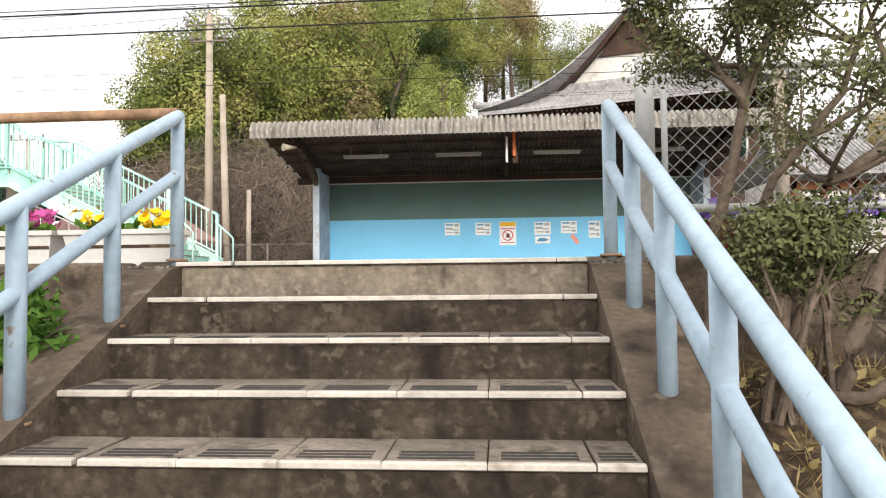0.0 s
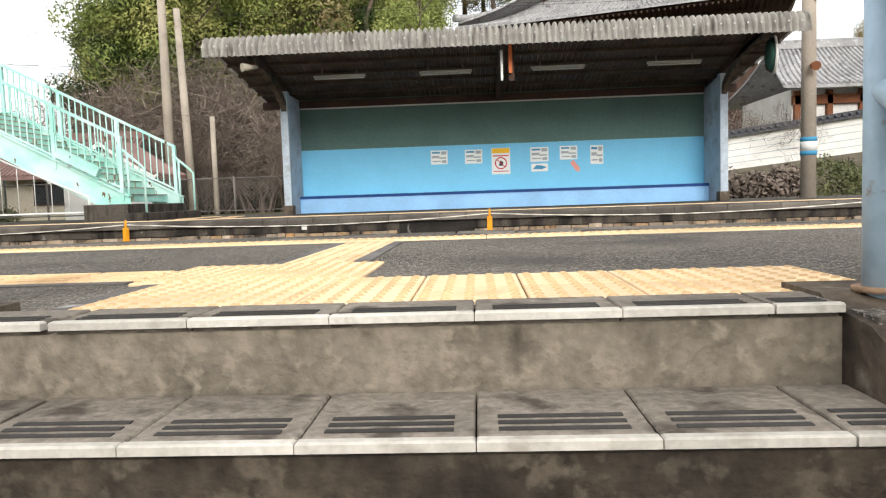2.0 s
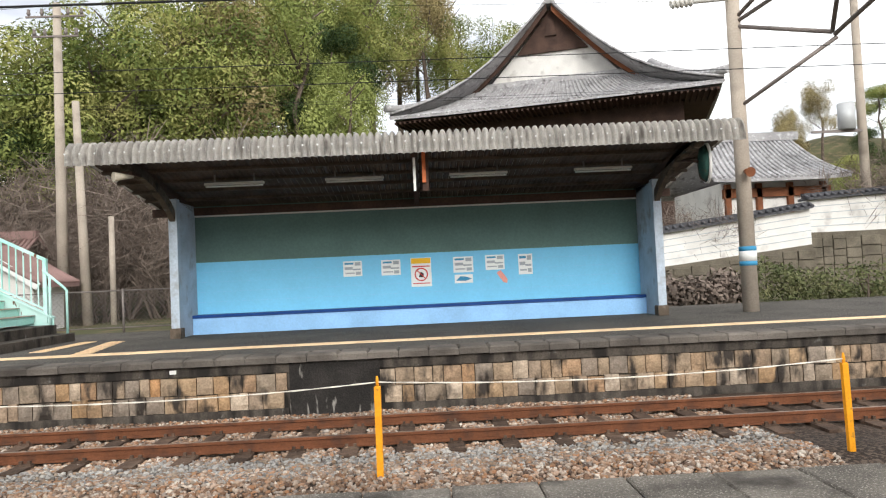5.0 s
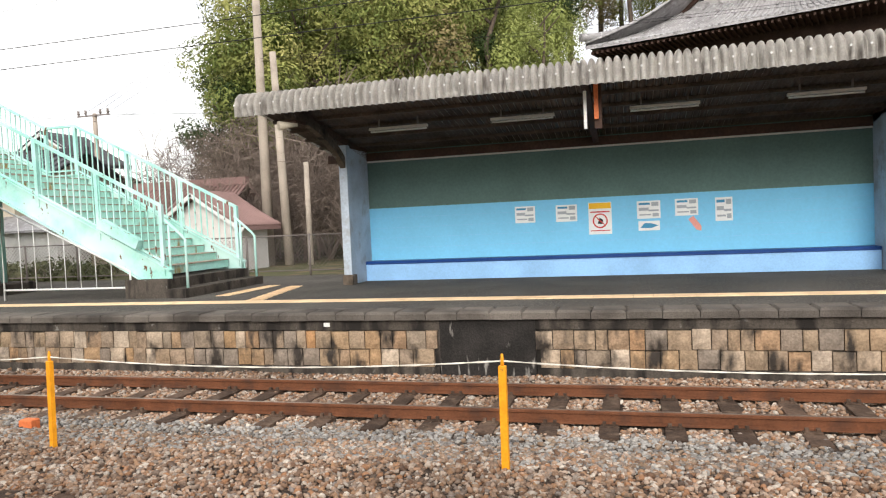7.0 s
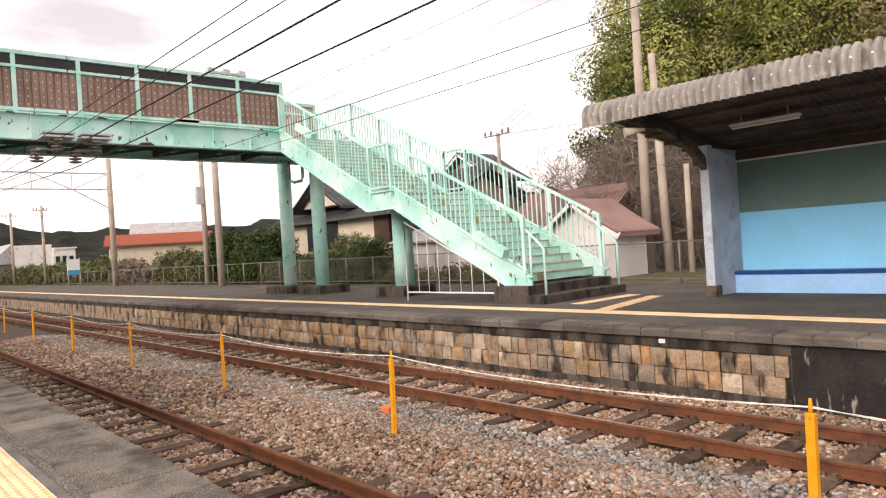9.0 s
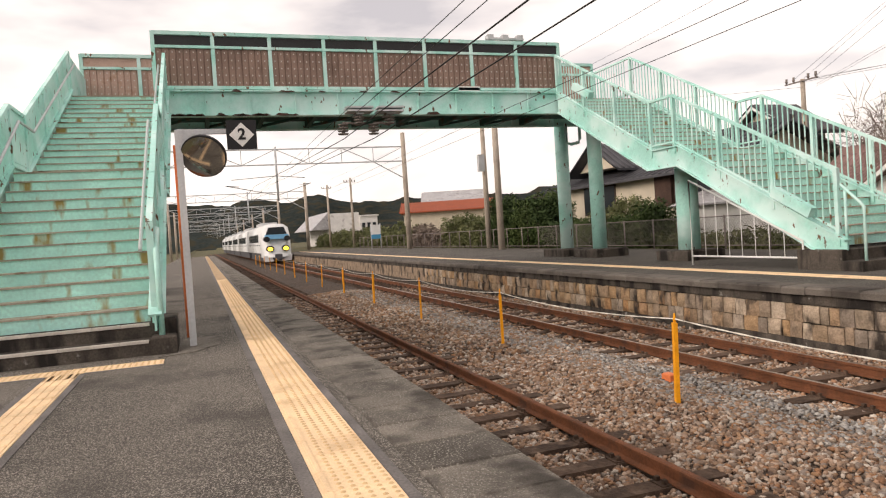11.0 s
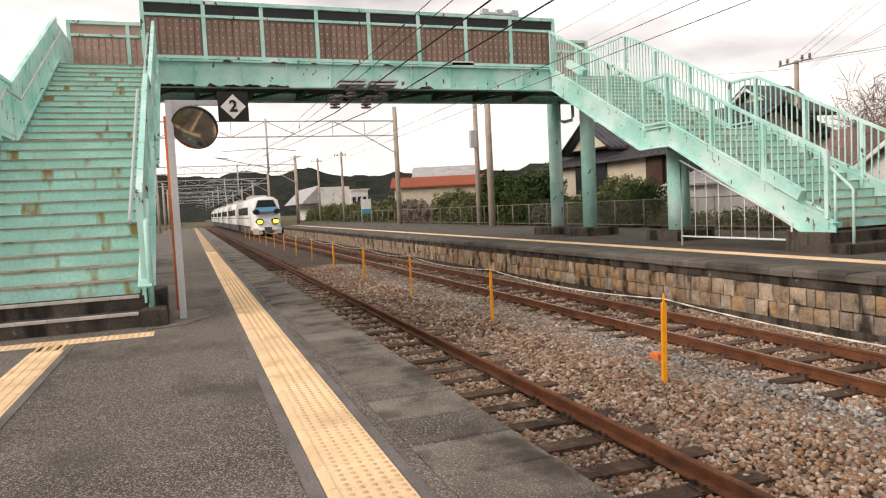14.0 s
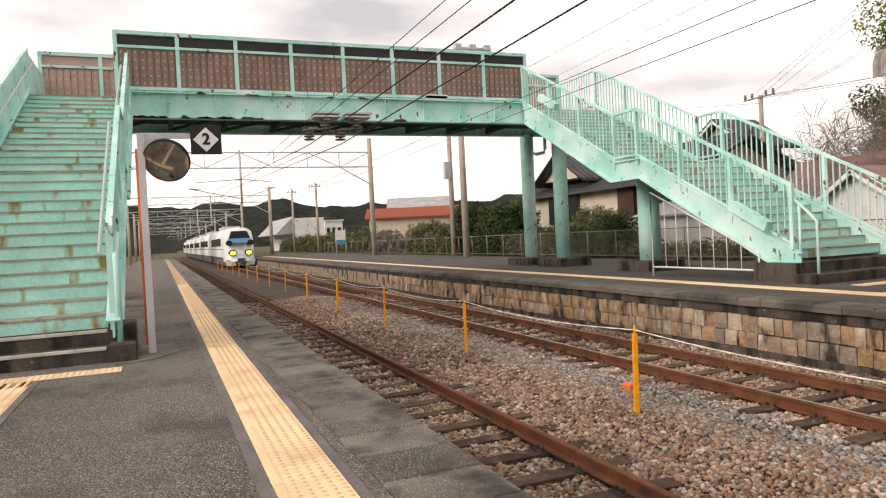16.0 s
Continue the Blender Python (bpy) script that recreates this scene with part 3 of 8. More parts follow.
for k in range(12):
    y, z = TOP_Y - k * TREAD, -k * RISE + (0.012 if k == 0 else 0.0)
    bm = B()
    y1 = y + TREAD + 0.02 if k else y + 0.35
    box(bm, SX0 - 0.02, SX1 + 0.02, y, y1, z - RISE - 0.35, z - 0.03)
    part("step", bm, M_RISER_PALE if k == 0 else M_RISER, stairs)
    nx = 7
    for i in range(nx):
        x = SX1 - 0.085 - 0.158 - 0.318 * i if i else SX1 - 0.075
        wscale = 1.0 if i else 0.45
        if i:
            x = SX1 - 0.15 - 0.318 * (i - 0.5)
        if x - 0.158 < SX0 - 0.02:
            wscale = 0.9
        piece("nosing", NOSING, stairs, (x, y, z), 0, (wscale, 1, 1))
        t = piece("tread_tile", TREADTILE, stairs, (x, y, z), 0, (wscale, 1 if k else 0.62, 1))
        piece("grip_strips", GROOVES, t, (0, 0, 0))

# stair cheeks: sloping concrete kerbs that swing down at the steps
for side, xa, xb in (("L", SX0 - 0.26, SX0), ("R", SX1, SX1 + 0.27)):
    bm = B()
    outline = [(TOP_Y + 0.30, 0.02), (TOP_Y + 0.10, 0.02)]
    for k in range(0, 24):
        yy = TOP_Y + 0.05 - 0.16 * k
        zz = 0.02 - (RISE / TREAD) * 0.16 * max(0, k - 0.5) - (0.02 if k == 0 else 0)
        outline.append((yy, zz))
    outline += [(outline[-1][0], -2.4), (TOP_Y + 0.30, -2.4)]
    prism(bm, outline, "x", xa, xb)
    solid("stair_kerb", bm, M_CONC, "rough brown concrete kerb beside the steps", "kerb", kind="structure")

# retaining kerbs of the planting beds beside the stairs
for xa, xb in ((-14.0, SX0 - 0.26), (SX1 + 0.27, 14.0)):
    bm = B()
    chamfer_box(bm, xa, xb, 4.62, 4.86, -1.2, 0.012, 0.015)
    box(bm, xa, xb, 4.30, 4.62, -1.4, -0.28)
    solid("bed_kerb", bm, M_CONC, "weathered concrete kerb along the planting bed", "kerb", kind="structure")
sv, sf = [], []
for xa, xb in ((-10.0, SX0 - 0.27), (SX1 + 0.28, 12.0)):
    nx_, ny_ = 44, 16
    o = len(sv)
    for j in range(ny_ + 1):
        for i in range(nx_ + 1):
            x, y = xa + (xb - xa) * i / nx_, 0.9 + (4.32 - 0.9) * j / ny_
            z = -1.86 + (y - 0.9) / 3.4 * 1.45 + 0.05 * noise.noise((x * 1.7, y * 1.7, 0))
            sv.append((x, y, z))
    sf += [(o + j * (nx_ + 1) + i, o + j * (nx_ + 1) + i + 1, o + (j + 1) * (nx_ + 1) + i + 1, o + (j + 1) * (nx_ + 1) + i) for j in range(ny_) for i in range(nx_)]
tagged(new("planting_bed", raw_mesh("planting_bed", sv, sf, M_SOIL, True)), "sloping bed of dry soil and leaf litter", "soil", kind="structure")

# ---- handrails of the entrance stairs ----
def handrail(name_x, feet, top_y):
    h = thing("handrail", (name_x, TOP_Y, 0.02), "pale blue painted steel pipe handrail with two rails", "handrail", "handrails of the entrance stairs")
    slope = RISE / TREAD
    ys, ye = top_y, 1.0
    for hz, r in ((0.772, 0.034), (0.472, 0.030)):
        bm = B()
        tube(bm, [(name_x, ys, hz), (name_x, ys - 0.03, hz - 0.012), (name_x, ye, hz - slope * (ys - ye))], r, 12)
        part("top_rail" if hz > 0.6 else "middle_rail", bm, M_BLUERAIL, h)
    for fy in feet:
        base = 0.02 - slope * (TOP_Y + 0.05 - fy) if fy < TOP_Y else 0.02
        bm = B()
        tube(bm, [(name_x, fy, base - 0.03), (name_x, fy, 0.772 - slope * max(0, ys - fy))], 0.034, 12)
        p = part("post", bm, M_BLUERAIL, h)
        bm = B()
        tube(bm, [(name_x, fy, base), (name_x, fy, base + 0.012)], 0.055, 12)
        part("collar", bm, M_RUSTPIPE, p, "rust stained foot collar")
    return h


handrail(0.25, [4.90, 4.33, 3.79, 3.20, 2.60, 1.9, 1.3], 4.90)
hl = handrail(-1.95, [4.85, 4.25, 3.66, 3.06, 2.45, 1.8, 1.2], 4.86)
bm = B()
tube(bm, [(-1.95, 4.86, 0.79), (-3.2, 4.86, 0.79), (-6.0, 4.86, 0.79)], 0.028, 10)
part("platform_rail", bm, M_RUSTPIPE, hl, "rust brown pipe running along the platform")
for xx in (-3.6, -5.9):
    bm = B()
    tube(bm, [(xx, 4.86, 0.0), (xx, 4.86, 0.79)], 0.026, 10)
    part("post", bm, M_RUSTPIPE, hl)

# ---- footbridge over the tracks ----
BX, BX2 = -18.6, -21.1
DECK = 5.10
bridge = thing("footbridge", (BX, 12.5, 0), "turquoise painted steel footbridge with brown ribbed side panels", "footbridge")
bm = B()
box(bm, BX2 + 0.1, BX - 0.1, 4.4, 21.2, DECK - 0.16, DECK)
part("deck", bm, M_TEAL_DARK, bridge, "bridge deck underside in turquoise darkened for shade")
for xg, nm in ((BX, "girder"), (BX2, "girder")):
    bm = B()
    ya, yb = (6.44, 18.44) if xg == BX else (4.4, 21.2)
    box(bm, xg - 0.012, xg + 0.012, ya, yb, 4.70, 5.40)
    for zz in (4.70, 5.36):
        box(bm, xg - 0.13, xg + 0.13, ya, yb, zz - 0.02, zz + 0.02)
    n = 10
    for i in range(n + 1):
        yy = ya + (yb - ya) * i / n
        box(bm, xg - 0.10, xg + 0.10, yy - 0.008, yy + 0.008, 4.72, 5.34)
    part(nm, bm, M_TEAL, bridge, "pale turquoise plate girder with peeling rust")
# cross beams and braces share the turquoise that carries the deck's shade
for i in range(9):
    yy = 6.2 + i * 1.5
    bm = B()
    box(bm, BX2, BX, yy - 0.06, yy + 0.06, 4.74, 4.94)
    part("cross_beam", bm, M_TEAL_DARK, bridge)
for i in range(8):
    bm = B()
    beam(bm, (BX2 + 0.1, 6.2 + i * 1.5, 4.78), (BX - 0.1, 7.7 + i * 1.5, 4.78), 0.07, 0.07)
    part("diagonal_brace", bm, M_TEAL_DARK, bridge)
PANEL_N = 8
for xg, ya, yb, front in ((BX, 6.44, 18.44, True), (BX2, 4.4, 21.2, False)):
    n = PANEL_N if front else 11
    for i in range(n):
        a, b = ya + (yb - ya) * i / n, ya + (yb - ya) * (i + 1) / n
        bm = B()
        ribs = max(6, int((b - a) / 0.17))
        outline = [(xg - 0.03, b - 0.05), (xg - 0.03, a + 0.05)]
        for k in range(ribs):
            ra, rb = a + 0.05 + (b - a - 0.1) * k / ribs, a + 0.05 + (b - a - 0.1) * (k + 1) / ribs
            outline += [(xg + 0.012, ra + 0.002), (xg + 0.012, rb - 0.034), (xg - 0.012, rb - 0.026), (xg - 0.012, rb - 0.004)]
        prism(bm, outline, "z", 5.50, 6.50)
        pn = part("panel", bm, M_BROWNPANEL if front else M_PINKPANEL, bridge, "brown ribbed screen panel" if front else "pale brown screen panel")
        bm = B()
        for k in range(ribs):
            rc = a + 0.05 + (b - a - 0.1) * (k + 0.42) / ribs
            for zz in (5.60, 5.80, 6.00, 6.20, 6.40):
                box(bm, xg + 0.012, xg + 0.022, rc - 0.010, rc + 0.010, zz - 0.018, zz + 0.018)
        part("bolts", bm, M_TUBE, pn, "bright bolt heads", kind="stuff")
        bm = B()
        box(bm, xg - 0.01, xg + 0.005, a + 0.05, b - 0.05, 6.58, 6.84)
        part("smoked_pane", bm, M_DARKPANEL if front else M_PINKPANEL, bridge, "dark smoked strip" if front else "pale strip")
    for i in range(n + 1):
        yy = ya + (yb - ya) * i / n
        bm = B()
        box(bm, xg - 0.04, xg + 0.055, yy - 0.05, yy + 0.05, 5.38, 6.94)
        part("post", bm, M_TEAL, bridge)
    for zz, hh in ((6.90, 0.05), (6.54, 0.035), (5.46, 0.04)):
        bm = B()
        box(bm, xg - 0.05, xg + 0.06, ya, yb, zz - hh, zz + hh)
        part("rail", bm, M_TEAL, bridge)
# barred railing across the far end of the deck
for zz in (DECK + 0.24, DECK + 1.41):
    bm = B()
    box(bm, BX2, -18.5, 21.02, 21.08, zz - 0.03, zz + 0.03)
    part("rail", bm, M_TEAL, bridge)
for k in range(16):
    bm = B()
    box(bm, BX2 + 0.15 * k, BX2 + 0.15 * k + 0.024, 21.04, 21.06, DECK + 0.2, DECK + 1.4)
    part("baluster", bm, M_TEAL, bridge)
# end wall of the deck beyond the near stairs
bm = B()
box(bm, BX2, -18.3, 4.46, 4.48, 5.0, 6.22)
part("end_panel", bm, M_TEAL, bridge)
for xx, yy, rr in ((-21.4, 19.95, 0.24), (-19.2, 19.95, 0.24), (-21.0, 5.4, 0.24), (-18.9, 5.4, 0.24)):
    bm = B()
    tube(bm, [(xx, yy, 0.25), (xx, yy, 4.78)], rr, 20)
    c = part("column", bm, M_TEAL, bridge, "turquoise steel column with flaking paint")
    bm = B()
    chamfer_box(bm, xx - 0.75, xx + 0.75, yy - 0.6, yy + 0.6, -0.05, 0.27, 0.03)
    part("plinth", bm, M_CONC_DARK, c, "dark concrete plinth")
# drain elbow between the columns
bm = B()
tube(bm, [(-20.4, 19.6, 4.7), (-20.4, 19.6, 4.0), (-20.1, 19.6, 3.9), (-19.6, 19.6, 3.9), (-19.5, 19.6, 4.0), (-19.5, 19.6, 4.4)], 0.055, 8)
part("drain_pipe", bm, M_TEAL, bridge)
# insulators hung below the girder for the overhead wires
for yy in (11.28, 12.17):
    bm = B()
    for zz in (4.80, 4.70):
        box(bm, BX + 0.13, BX + 0.62, yy + 0.10, yy + 0.85, zz, zz + 0.05)
    box(bm, BX - 0.13, BX + 0.5, yy + 0.38, yy + 0.58, 4.64, 4.68)
    ins = part("insulator", bm, M_GALV, bridge, "grey steel carrier with stacked porcelain insulators")
    for dy, z0 in ((0.48, 4.70), (0.0, 4.40)):
        bm = B()
        rad, path = [], []
        for k in range(4):
            for dz, rr in ((0.0, 0.05), (-0.02, 0.16), (-0.05, 0.14), (-0.055, 0.05)):
                path.append((BX + 0.3, yy + dy, z0 - 0.085 * k + dz))
                rad.append(rr)
        tube(bm, path, rad, 12)
        part("porcelain", bm, M_STEELDARK, ins, "dark ribbed porcelain")
    bm = B()
    tube(bm, [(BX + 0.3, yy + 0.48, 4.36), (BX + 0.3, yy + 0.24, 4.42), (BX + 0.3, yy, 4.42)], 0.035, 8)
    part("link", bm, M_STEELDARK, ins)
# scaling rust along the lower flange and at the foot of the panels
rr_ = random.Random(19)
for k in range(26):
    yy = 6.75 + (rr_.uniform(0, 2.6) if k < 15 else rr_.uniform(0, 11.2))
    w, h = rr_.uniform(0.06, 0.24), rr_.uniform(0.03, 0.09)
    zz = 4.685 if k < 20 else 5.33
    bm = B()
    prism(bm, [(yy - w, zz), (yy - w * 0.6, zz + h * rr_.uniform(0.4, 1)), (yy - w * 0.1, zz + h * rr_.uniform(0.5, 1)), (yy + w * 0.5, zz + h * rr_.uniform(0.3, 1)), (yy + w, zz + 0.005), (yy + w * 0.3, zz - 0.012)], "x", BX + 0.131, BX + 0.137)
    part("rust_scale", bm, M_TIMBER, bridge, "black scaling rust on the girder edge")
# lamp and plates on the girder
bm = B()
box(bm, BX + 0.02, BX + 0.06, 14.95, 15.65, 5.40, 5.54)
part("plate", bm, M_WHITE, bridge)
bm = B()
box(bm, BX + 0.06, BX + 0.09, 9.45, 10.35, 5.36, 5.48)
part("plate", bm, M_TEAL, bridge)
bm = B()
tube(bm, [(BX - 0.1, 16.0, 7.05), (BX - 0.1, 17.3, 7.05)], 0.05, 8)
for k in range(3):
    box(bm, BX - 0.2, BX + 0.0, 16.05 + 0.5 * k, 16.25 + 0.5 * k, 7.0, 7.16)
part("floodlight_bar", bm, M_GALV, bridge)


def stair_flight(name, x_base, y0, y1, land_x0, land_x1, land_z, top_x, top_z, z0, label):
    """A steel stair that climbs towards -x in two flights with a landing."""
    st = thing(name, (x_base, (y0 + y1) / 2, 0), label, "bridge stairs", "stairs of the footbridge")
    n1, n2 = 13, 15
    for n, xa, za, xb, zb in ((n1, x_base, z0, land_x0, land_z), (n2, land_x1, land_z, top_x, top_z)):
        for k in range(n):
            xk, zk = xa + (xb - xa) * k / n, za + (zb - za) * k / n
            zn = za + (zb - za) * (k + 1) / n
            xn = xa + (xb - xa) * (k + 1) / n
            bm = B()
            box(bm, xk - 0.012, xk, y0, y1, zk - 0.01, zn - 0.022)
            part("riser", bm, M_TEAL_RISER, st)
            bm = B()
            box(bm, xn - 0.03, xk + 0.022, y0, y1, zn - 0.022, zn)
            part("tread", bm, M_TREAD, st, "worn grey tread with rusty nosing")
    bm = B()
    box(bm, land_x1, land_x0, y0, y1, land_z - 0.08, land_z - 0.002)
    part("landing", bm, M_TREAD, st)
    return st


bal_bm = B()
box(bal_bm, -0.012, 0.012, -0.012, 0.012, 0.0, 1.13)
BALUSTER = mesh_of(bal_bm, "baluster", M_TEAL)


def bar_railing(st, y, x_base, land_x0, land_x1, land_z, top_x, top_z, solid_side, z0=0.34, H=1.12):
    """Stringer plus railing on one side of a bridge stair."""
    bm = B()
    d = 0.48
    outline = [(x_base + 0.42, z0 - 0.08), (x_base + 0.42, z0 + 0.10), (land_x0 + 0.15, land_z + 0.12), (land_x1 + 0.1, land_z + 0.12), (top_x, top_z + 0.22), (top_x, top_z - d + 0.1), (land_x1 - 0.15, land_z - d + 0.12), (land_x0 + 0.1, land_z - d + 0.12), (x_base - 0.25, z0 - 0.08)]
    prism(bm, outline, "y", y - 0.012, y + 0.012)
    web = part("stringer", bm, M_TEAL, st, "pale turquoise steel stringer")
    for (xa, za), (xb, zb) in list(zip(outline[1:5], outline[2:5])) + list(zip(outline[5:8], outline[6:9])):
        bm = B()
        beam(bm, (xa, y, za), (xb, y, zb), 0.15, 0.03)
        part("flange", bm, M_TEAL, web)
    line = [(x_base + 0.25, z0 + 0.05), (land_x0, land_z), (land_x1, land_z), (top_x, top_z + 0.05)]
    for hh, w in ((H, 0.075), (0.24, 0.045)):
        for (xa, za), (xb, zb) in zip(line, line[1:]):
            bm = B()
            beam(bm, (xa, y, za + hh), (xb, y, zb + hh), w, w * 0.8)
            part("top_rail" if hh > 1 else "bottom_rail", bm, M_TEAL, st)
    for (xa, za), (xb, zb) in zip(line, line[1:]):
        n = max(2, int(abs(xb - xa) / 0.155))
        for i in range(n):
            f = i / n
            x, z = xa + (xb - xa) * f, za + (zb - za) * f
            if solid_side:
                continue
            o = new("baluster", BALUSTER)
            o.parent = st
            o.matrix_parent_inverse = Matrix.Translation(-st.location)
            o.location = (x, y, z + 0.22)
    if solid_side:
        for (xa, za), (xb, zb) in zip(line, line[1:]):
            bm = B()
            prism(bm, [(xa, za - 0.1), (xa, za + H), (xb, zb + H), (xb, zb - 0.1)], "y", y - 0.01, y + 0.01)
            part("side_panel", bm, M_TEAL, st, "solid turquoise side panel")
    for (xa, za), (xb, zb) in zip(line, line[1:]):
        n = 3 if abs(xb - xa) > 2 else 1
        for i in range(n + (1 if xb == top_x else 0)):
            f = i / n
            x, z = xa + (xb - xa) * f, za + (zb - za) * f
            bm = B()
            box(bm, x - 0.04, x + 0.04, y - 0.04, y + 0.04, z - 0.05, z + H + 0.02)
            part("newel_post", bm, M_TEAL, st)


# far stairs
FS = dict(x_base=-8.72, land_x0=-12.94, land_x1=-13.85, land_z=2.76, top_x=-18.5, top_z=DECK)
far_stairs = stair_flight("bridge_stairs", FS["x_base"], 18.35, 21.0, FS["land_x0"], FS["land_x1"], FS["land_z"], FS["top_x"], FS["top_z"], 0.44, "turquoise steel stairs with barred railings on the opposite platform")
for yy in (18.3, 21.05):
    bar_railing(far_stairs, yy, FS["x_base"], FS["land_x0"], FS["land_x1"], FS["land_z"], FS["top_x"], FS["top_z"], False, 0.44, 1.36)
bm = B()
tube(bm, [(-14.35, 19.7, 0.25), (-14.35, 19.7, 2.55)], 0.29, 20)
c = part("column", bm, M_TEAL, far_stairs, "turquoise steel column")
bm = B()
chamfer_box(bm, -15.0, -13.7, 19.1, 20.3, -0.05, 0.27, 0.03)
part("plinth", bm, M_CONC_DARK, c, "dark concrete plinth")
bm = B()
chamfer_box(bm, -9.3, -7.9, 18.15, 21.15, -0.05, 0.18, 0.01)
chamfer_box(bm, -9.3, -8.3, 18.15, 21.15, 0.17, 0.38, 0.01)
part("concrete_base", bm, M_CONC_DARK, far_stairs, "two dark concrete base steps")
for yy in (18.35, 21.0):
    bm = B()
    tube(bm, [(-8.5, yy, 1.62), (-8.05, yy, 1.22), (-7.98, yy, 1.14), (-7.98, yy, 0.18)], 0.028, 8)
    tube(bm, [(-8.35, yy, 0.36), (-8.35, yy, 1.46)], 0.028, 8)
    part("end_rail", bm, M_TEAL, far_stairs)
# lamp boxes clamped to the railing
for xx, zz in ((-9.35, 1.32), (-16.8, 5.05)):
    bm = B()
    beam(bm, (xx - 0.45, 18.16, zz + 0.23), (xx + 0.45, 18.16, zz - 0.24), 0.16, 0.2)
    part("lamp_box", bm, M_TEAL, far_stairs, "long turquoise lamp housing")
# low white gate fence beneath the stairs
gate = thing("pipe_fence", (-10.5, 18.2, 0), "white pipe fence closing the space under the stairs", "fence")
bm = B()
tube(bm, [(-9.2, 18.2, 0.0), (-9.2, 18.2, 0.55), (-12.4, 18.2, 2.0), (-12.4, 18.2, 0.0)], 0.025, 8)
part("frame", bm, M_WHITE, gate)
bm = B()
tube(bm, [(-9.2, 18.2, 0.22), (-12.4, 18.2, 0.22)], 0.022, 8)
part("rail", bm, M_WHITE, gate)
for k in range(7):
    x = -9.65 - 0.38 * k
    bm = B()
    tube(bm, [(x, 18.2, 0.22), (x, 18.2, 0.55 + (-9.2 - x) / 3.2 * 1.45)], 0.009, 6)
    part("bar", bm, M_WHITE, gate)

# near stairs: solid side panels, wide steps
NS = dict(x_base=-7.95, land_x0=-11.75, land_x1=-12.85, land_z=2.56, top_x=-18.3, top_z=DECK)
near_stairs = stair_flight("bridge_stairs", NS["x_base"], 4.55, 6.62, NS["land_x0"], NS["land_x1"], NS["land_z"], NS["top_x"], NS["top_z"], 0.34, "turquoise steel bridge stairs streaked with rust, solid side panels")
bar_railing(near_stairs, 6.70, NS["x_base"], NS["land_x0"], NS["land_x1"], NS["land_z"], NS["top_x"], NS["top_z"], True)
bar_railing(near_stairs, 4.47, NS["x_base"], NS["land_x0"], NS["land_x1"], NS["land_z"], NS["top_x"], NS["top_z"], True)
bm = B()
chamfer_box(bm, -8.4, -7.45, 4.2, 6.64, -0.05, 0.17, 0.008)
part("concrete_step", bm, M_CONC_DARK, near_stairs, "dark concrete bottom step")
bm = B()
chamfer_box(bm, -8.4, -7.72, 4.2, 6.64, 0.16, 0.34, 0.008)
part("concrete_step", bm, M_CONC_DARK, near_stairs, "dark concrete bottom step")
bm = B()
chamfer_box(bm, -8.4, -7.42, 6.64, 6.92, -0.05, 0.20, 0.02)
chamfer_box(bm, -8.4, -7.72, 6.64, 6.92, 0.19, 0.38, 0.02)
part("concrete_block", bm, M_CONC_DARK, near_stairs)
for k in range(7):
    for xx, zz in ((-7.445, 0.168), (-7.715, 0.338)):
        bm = B()
        chamfer_box(bm, xx - 0.04, xx + 0.008, 6.62 - 0.31 * (k + 1) + 0.004, 6.62 - 0.31 * k, zz - 0.03, zz + 0.006, 0.004)
        part("nosing", bm, M_NOSE, near_stairs)
bm = B()
tube(bm, [(-7.60, 6.76, 0.18), (-7.60, 6.76, 1.15), (-8.0, 6.76, 1.45)], 0.034, 10)
part("end_rail", bm, M_TEAL, near_stairs)
for y in (4.62, 6.56):
    bm = B()
    tube(bm, [(-8.0, y, 1.2), (-11.75, y, 3.42), (-12.85, y, 3.42), (-18.2, y, 5.95)], 0.024, 8)
    part("hand_bar", bm, M_GALV, near_stairs, "thin grey hand bar")
bm = B()
box(bm, -10.2, -9.7, 4.50, 4.62, 1.9, 2.12)
part("lamp_box", bm, M_TEAL_DARK, near_stairs)

# ---- waiting shelter on the opposite platform ----
WX0, WX1, WY, PY = -5.30, 5.22, 21.48, 20.28
shelter = thing("waiting_shelter", (0, 20.8, 0), "open station shelter with blue painted back wall and corrugated roof", "shelter")
bm = B()
box(bm, WX0, WX1, WY, WY + 0.12, 0.0, 1.64)
part("lower_wall", bm, M_WALLBLUE, shelter, "sky blue painted board wall")
bm = B()
box(bm, WX0, WX1, WY + 0.002, WY + 0.12, 1.64, 2.95)
part("upper_wall", bm, M_WALLGREEN, shelter, "grey green painted upper wall")
for k in range(4):
    zz = (0.72, 0.95, 1.18, 1.41)[k]
    bm = B()
    box(bm, WX0 + 0.02, WX1 - 0.02, WY - 0.003, WY, zz - 0.004, zz)
    part("board_lap", bm, M_PALEBLUE, shelter)
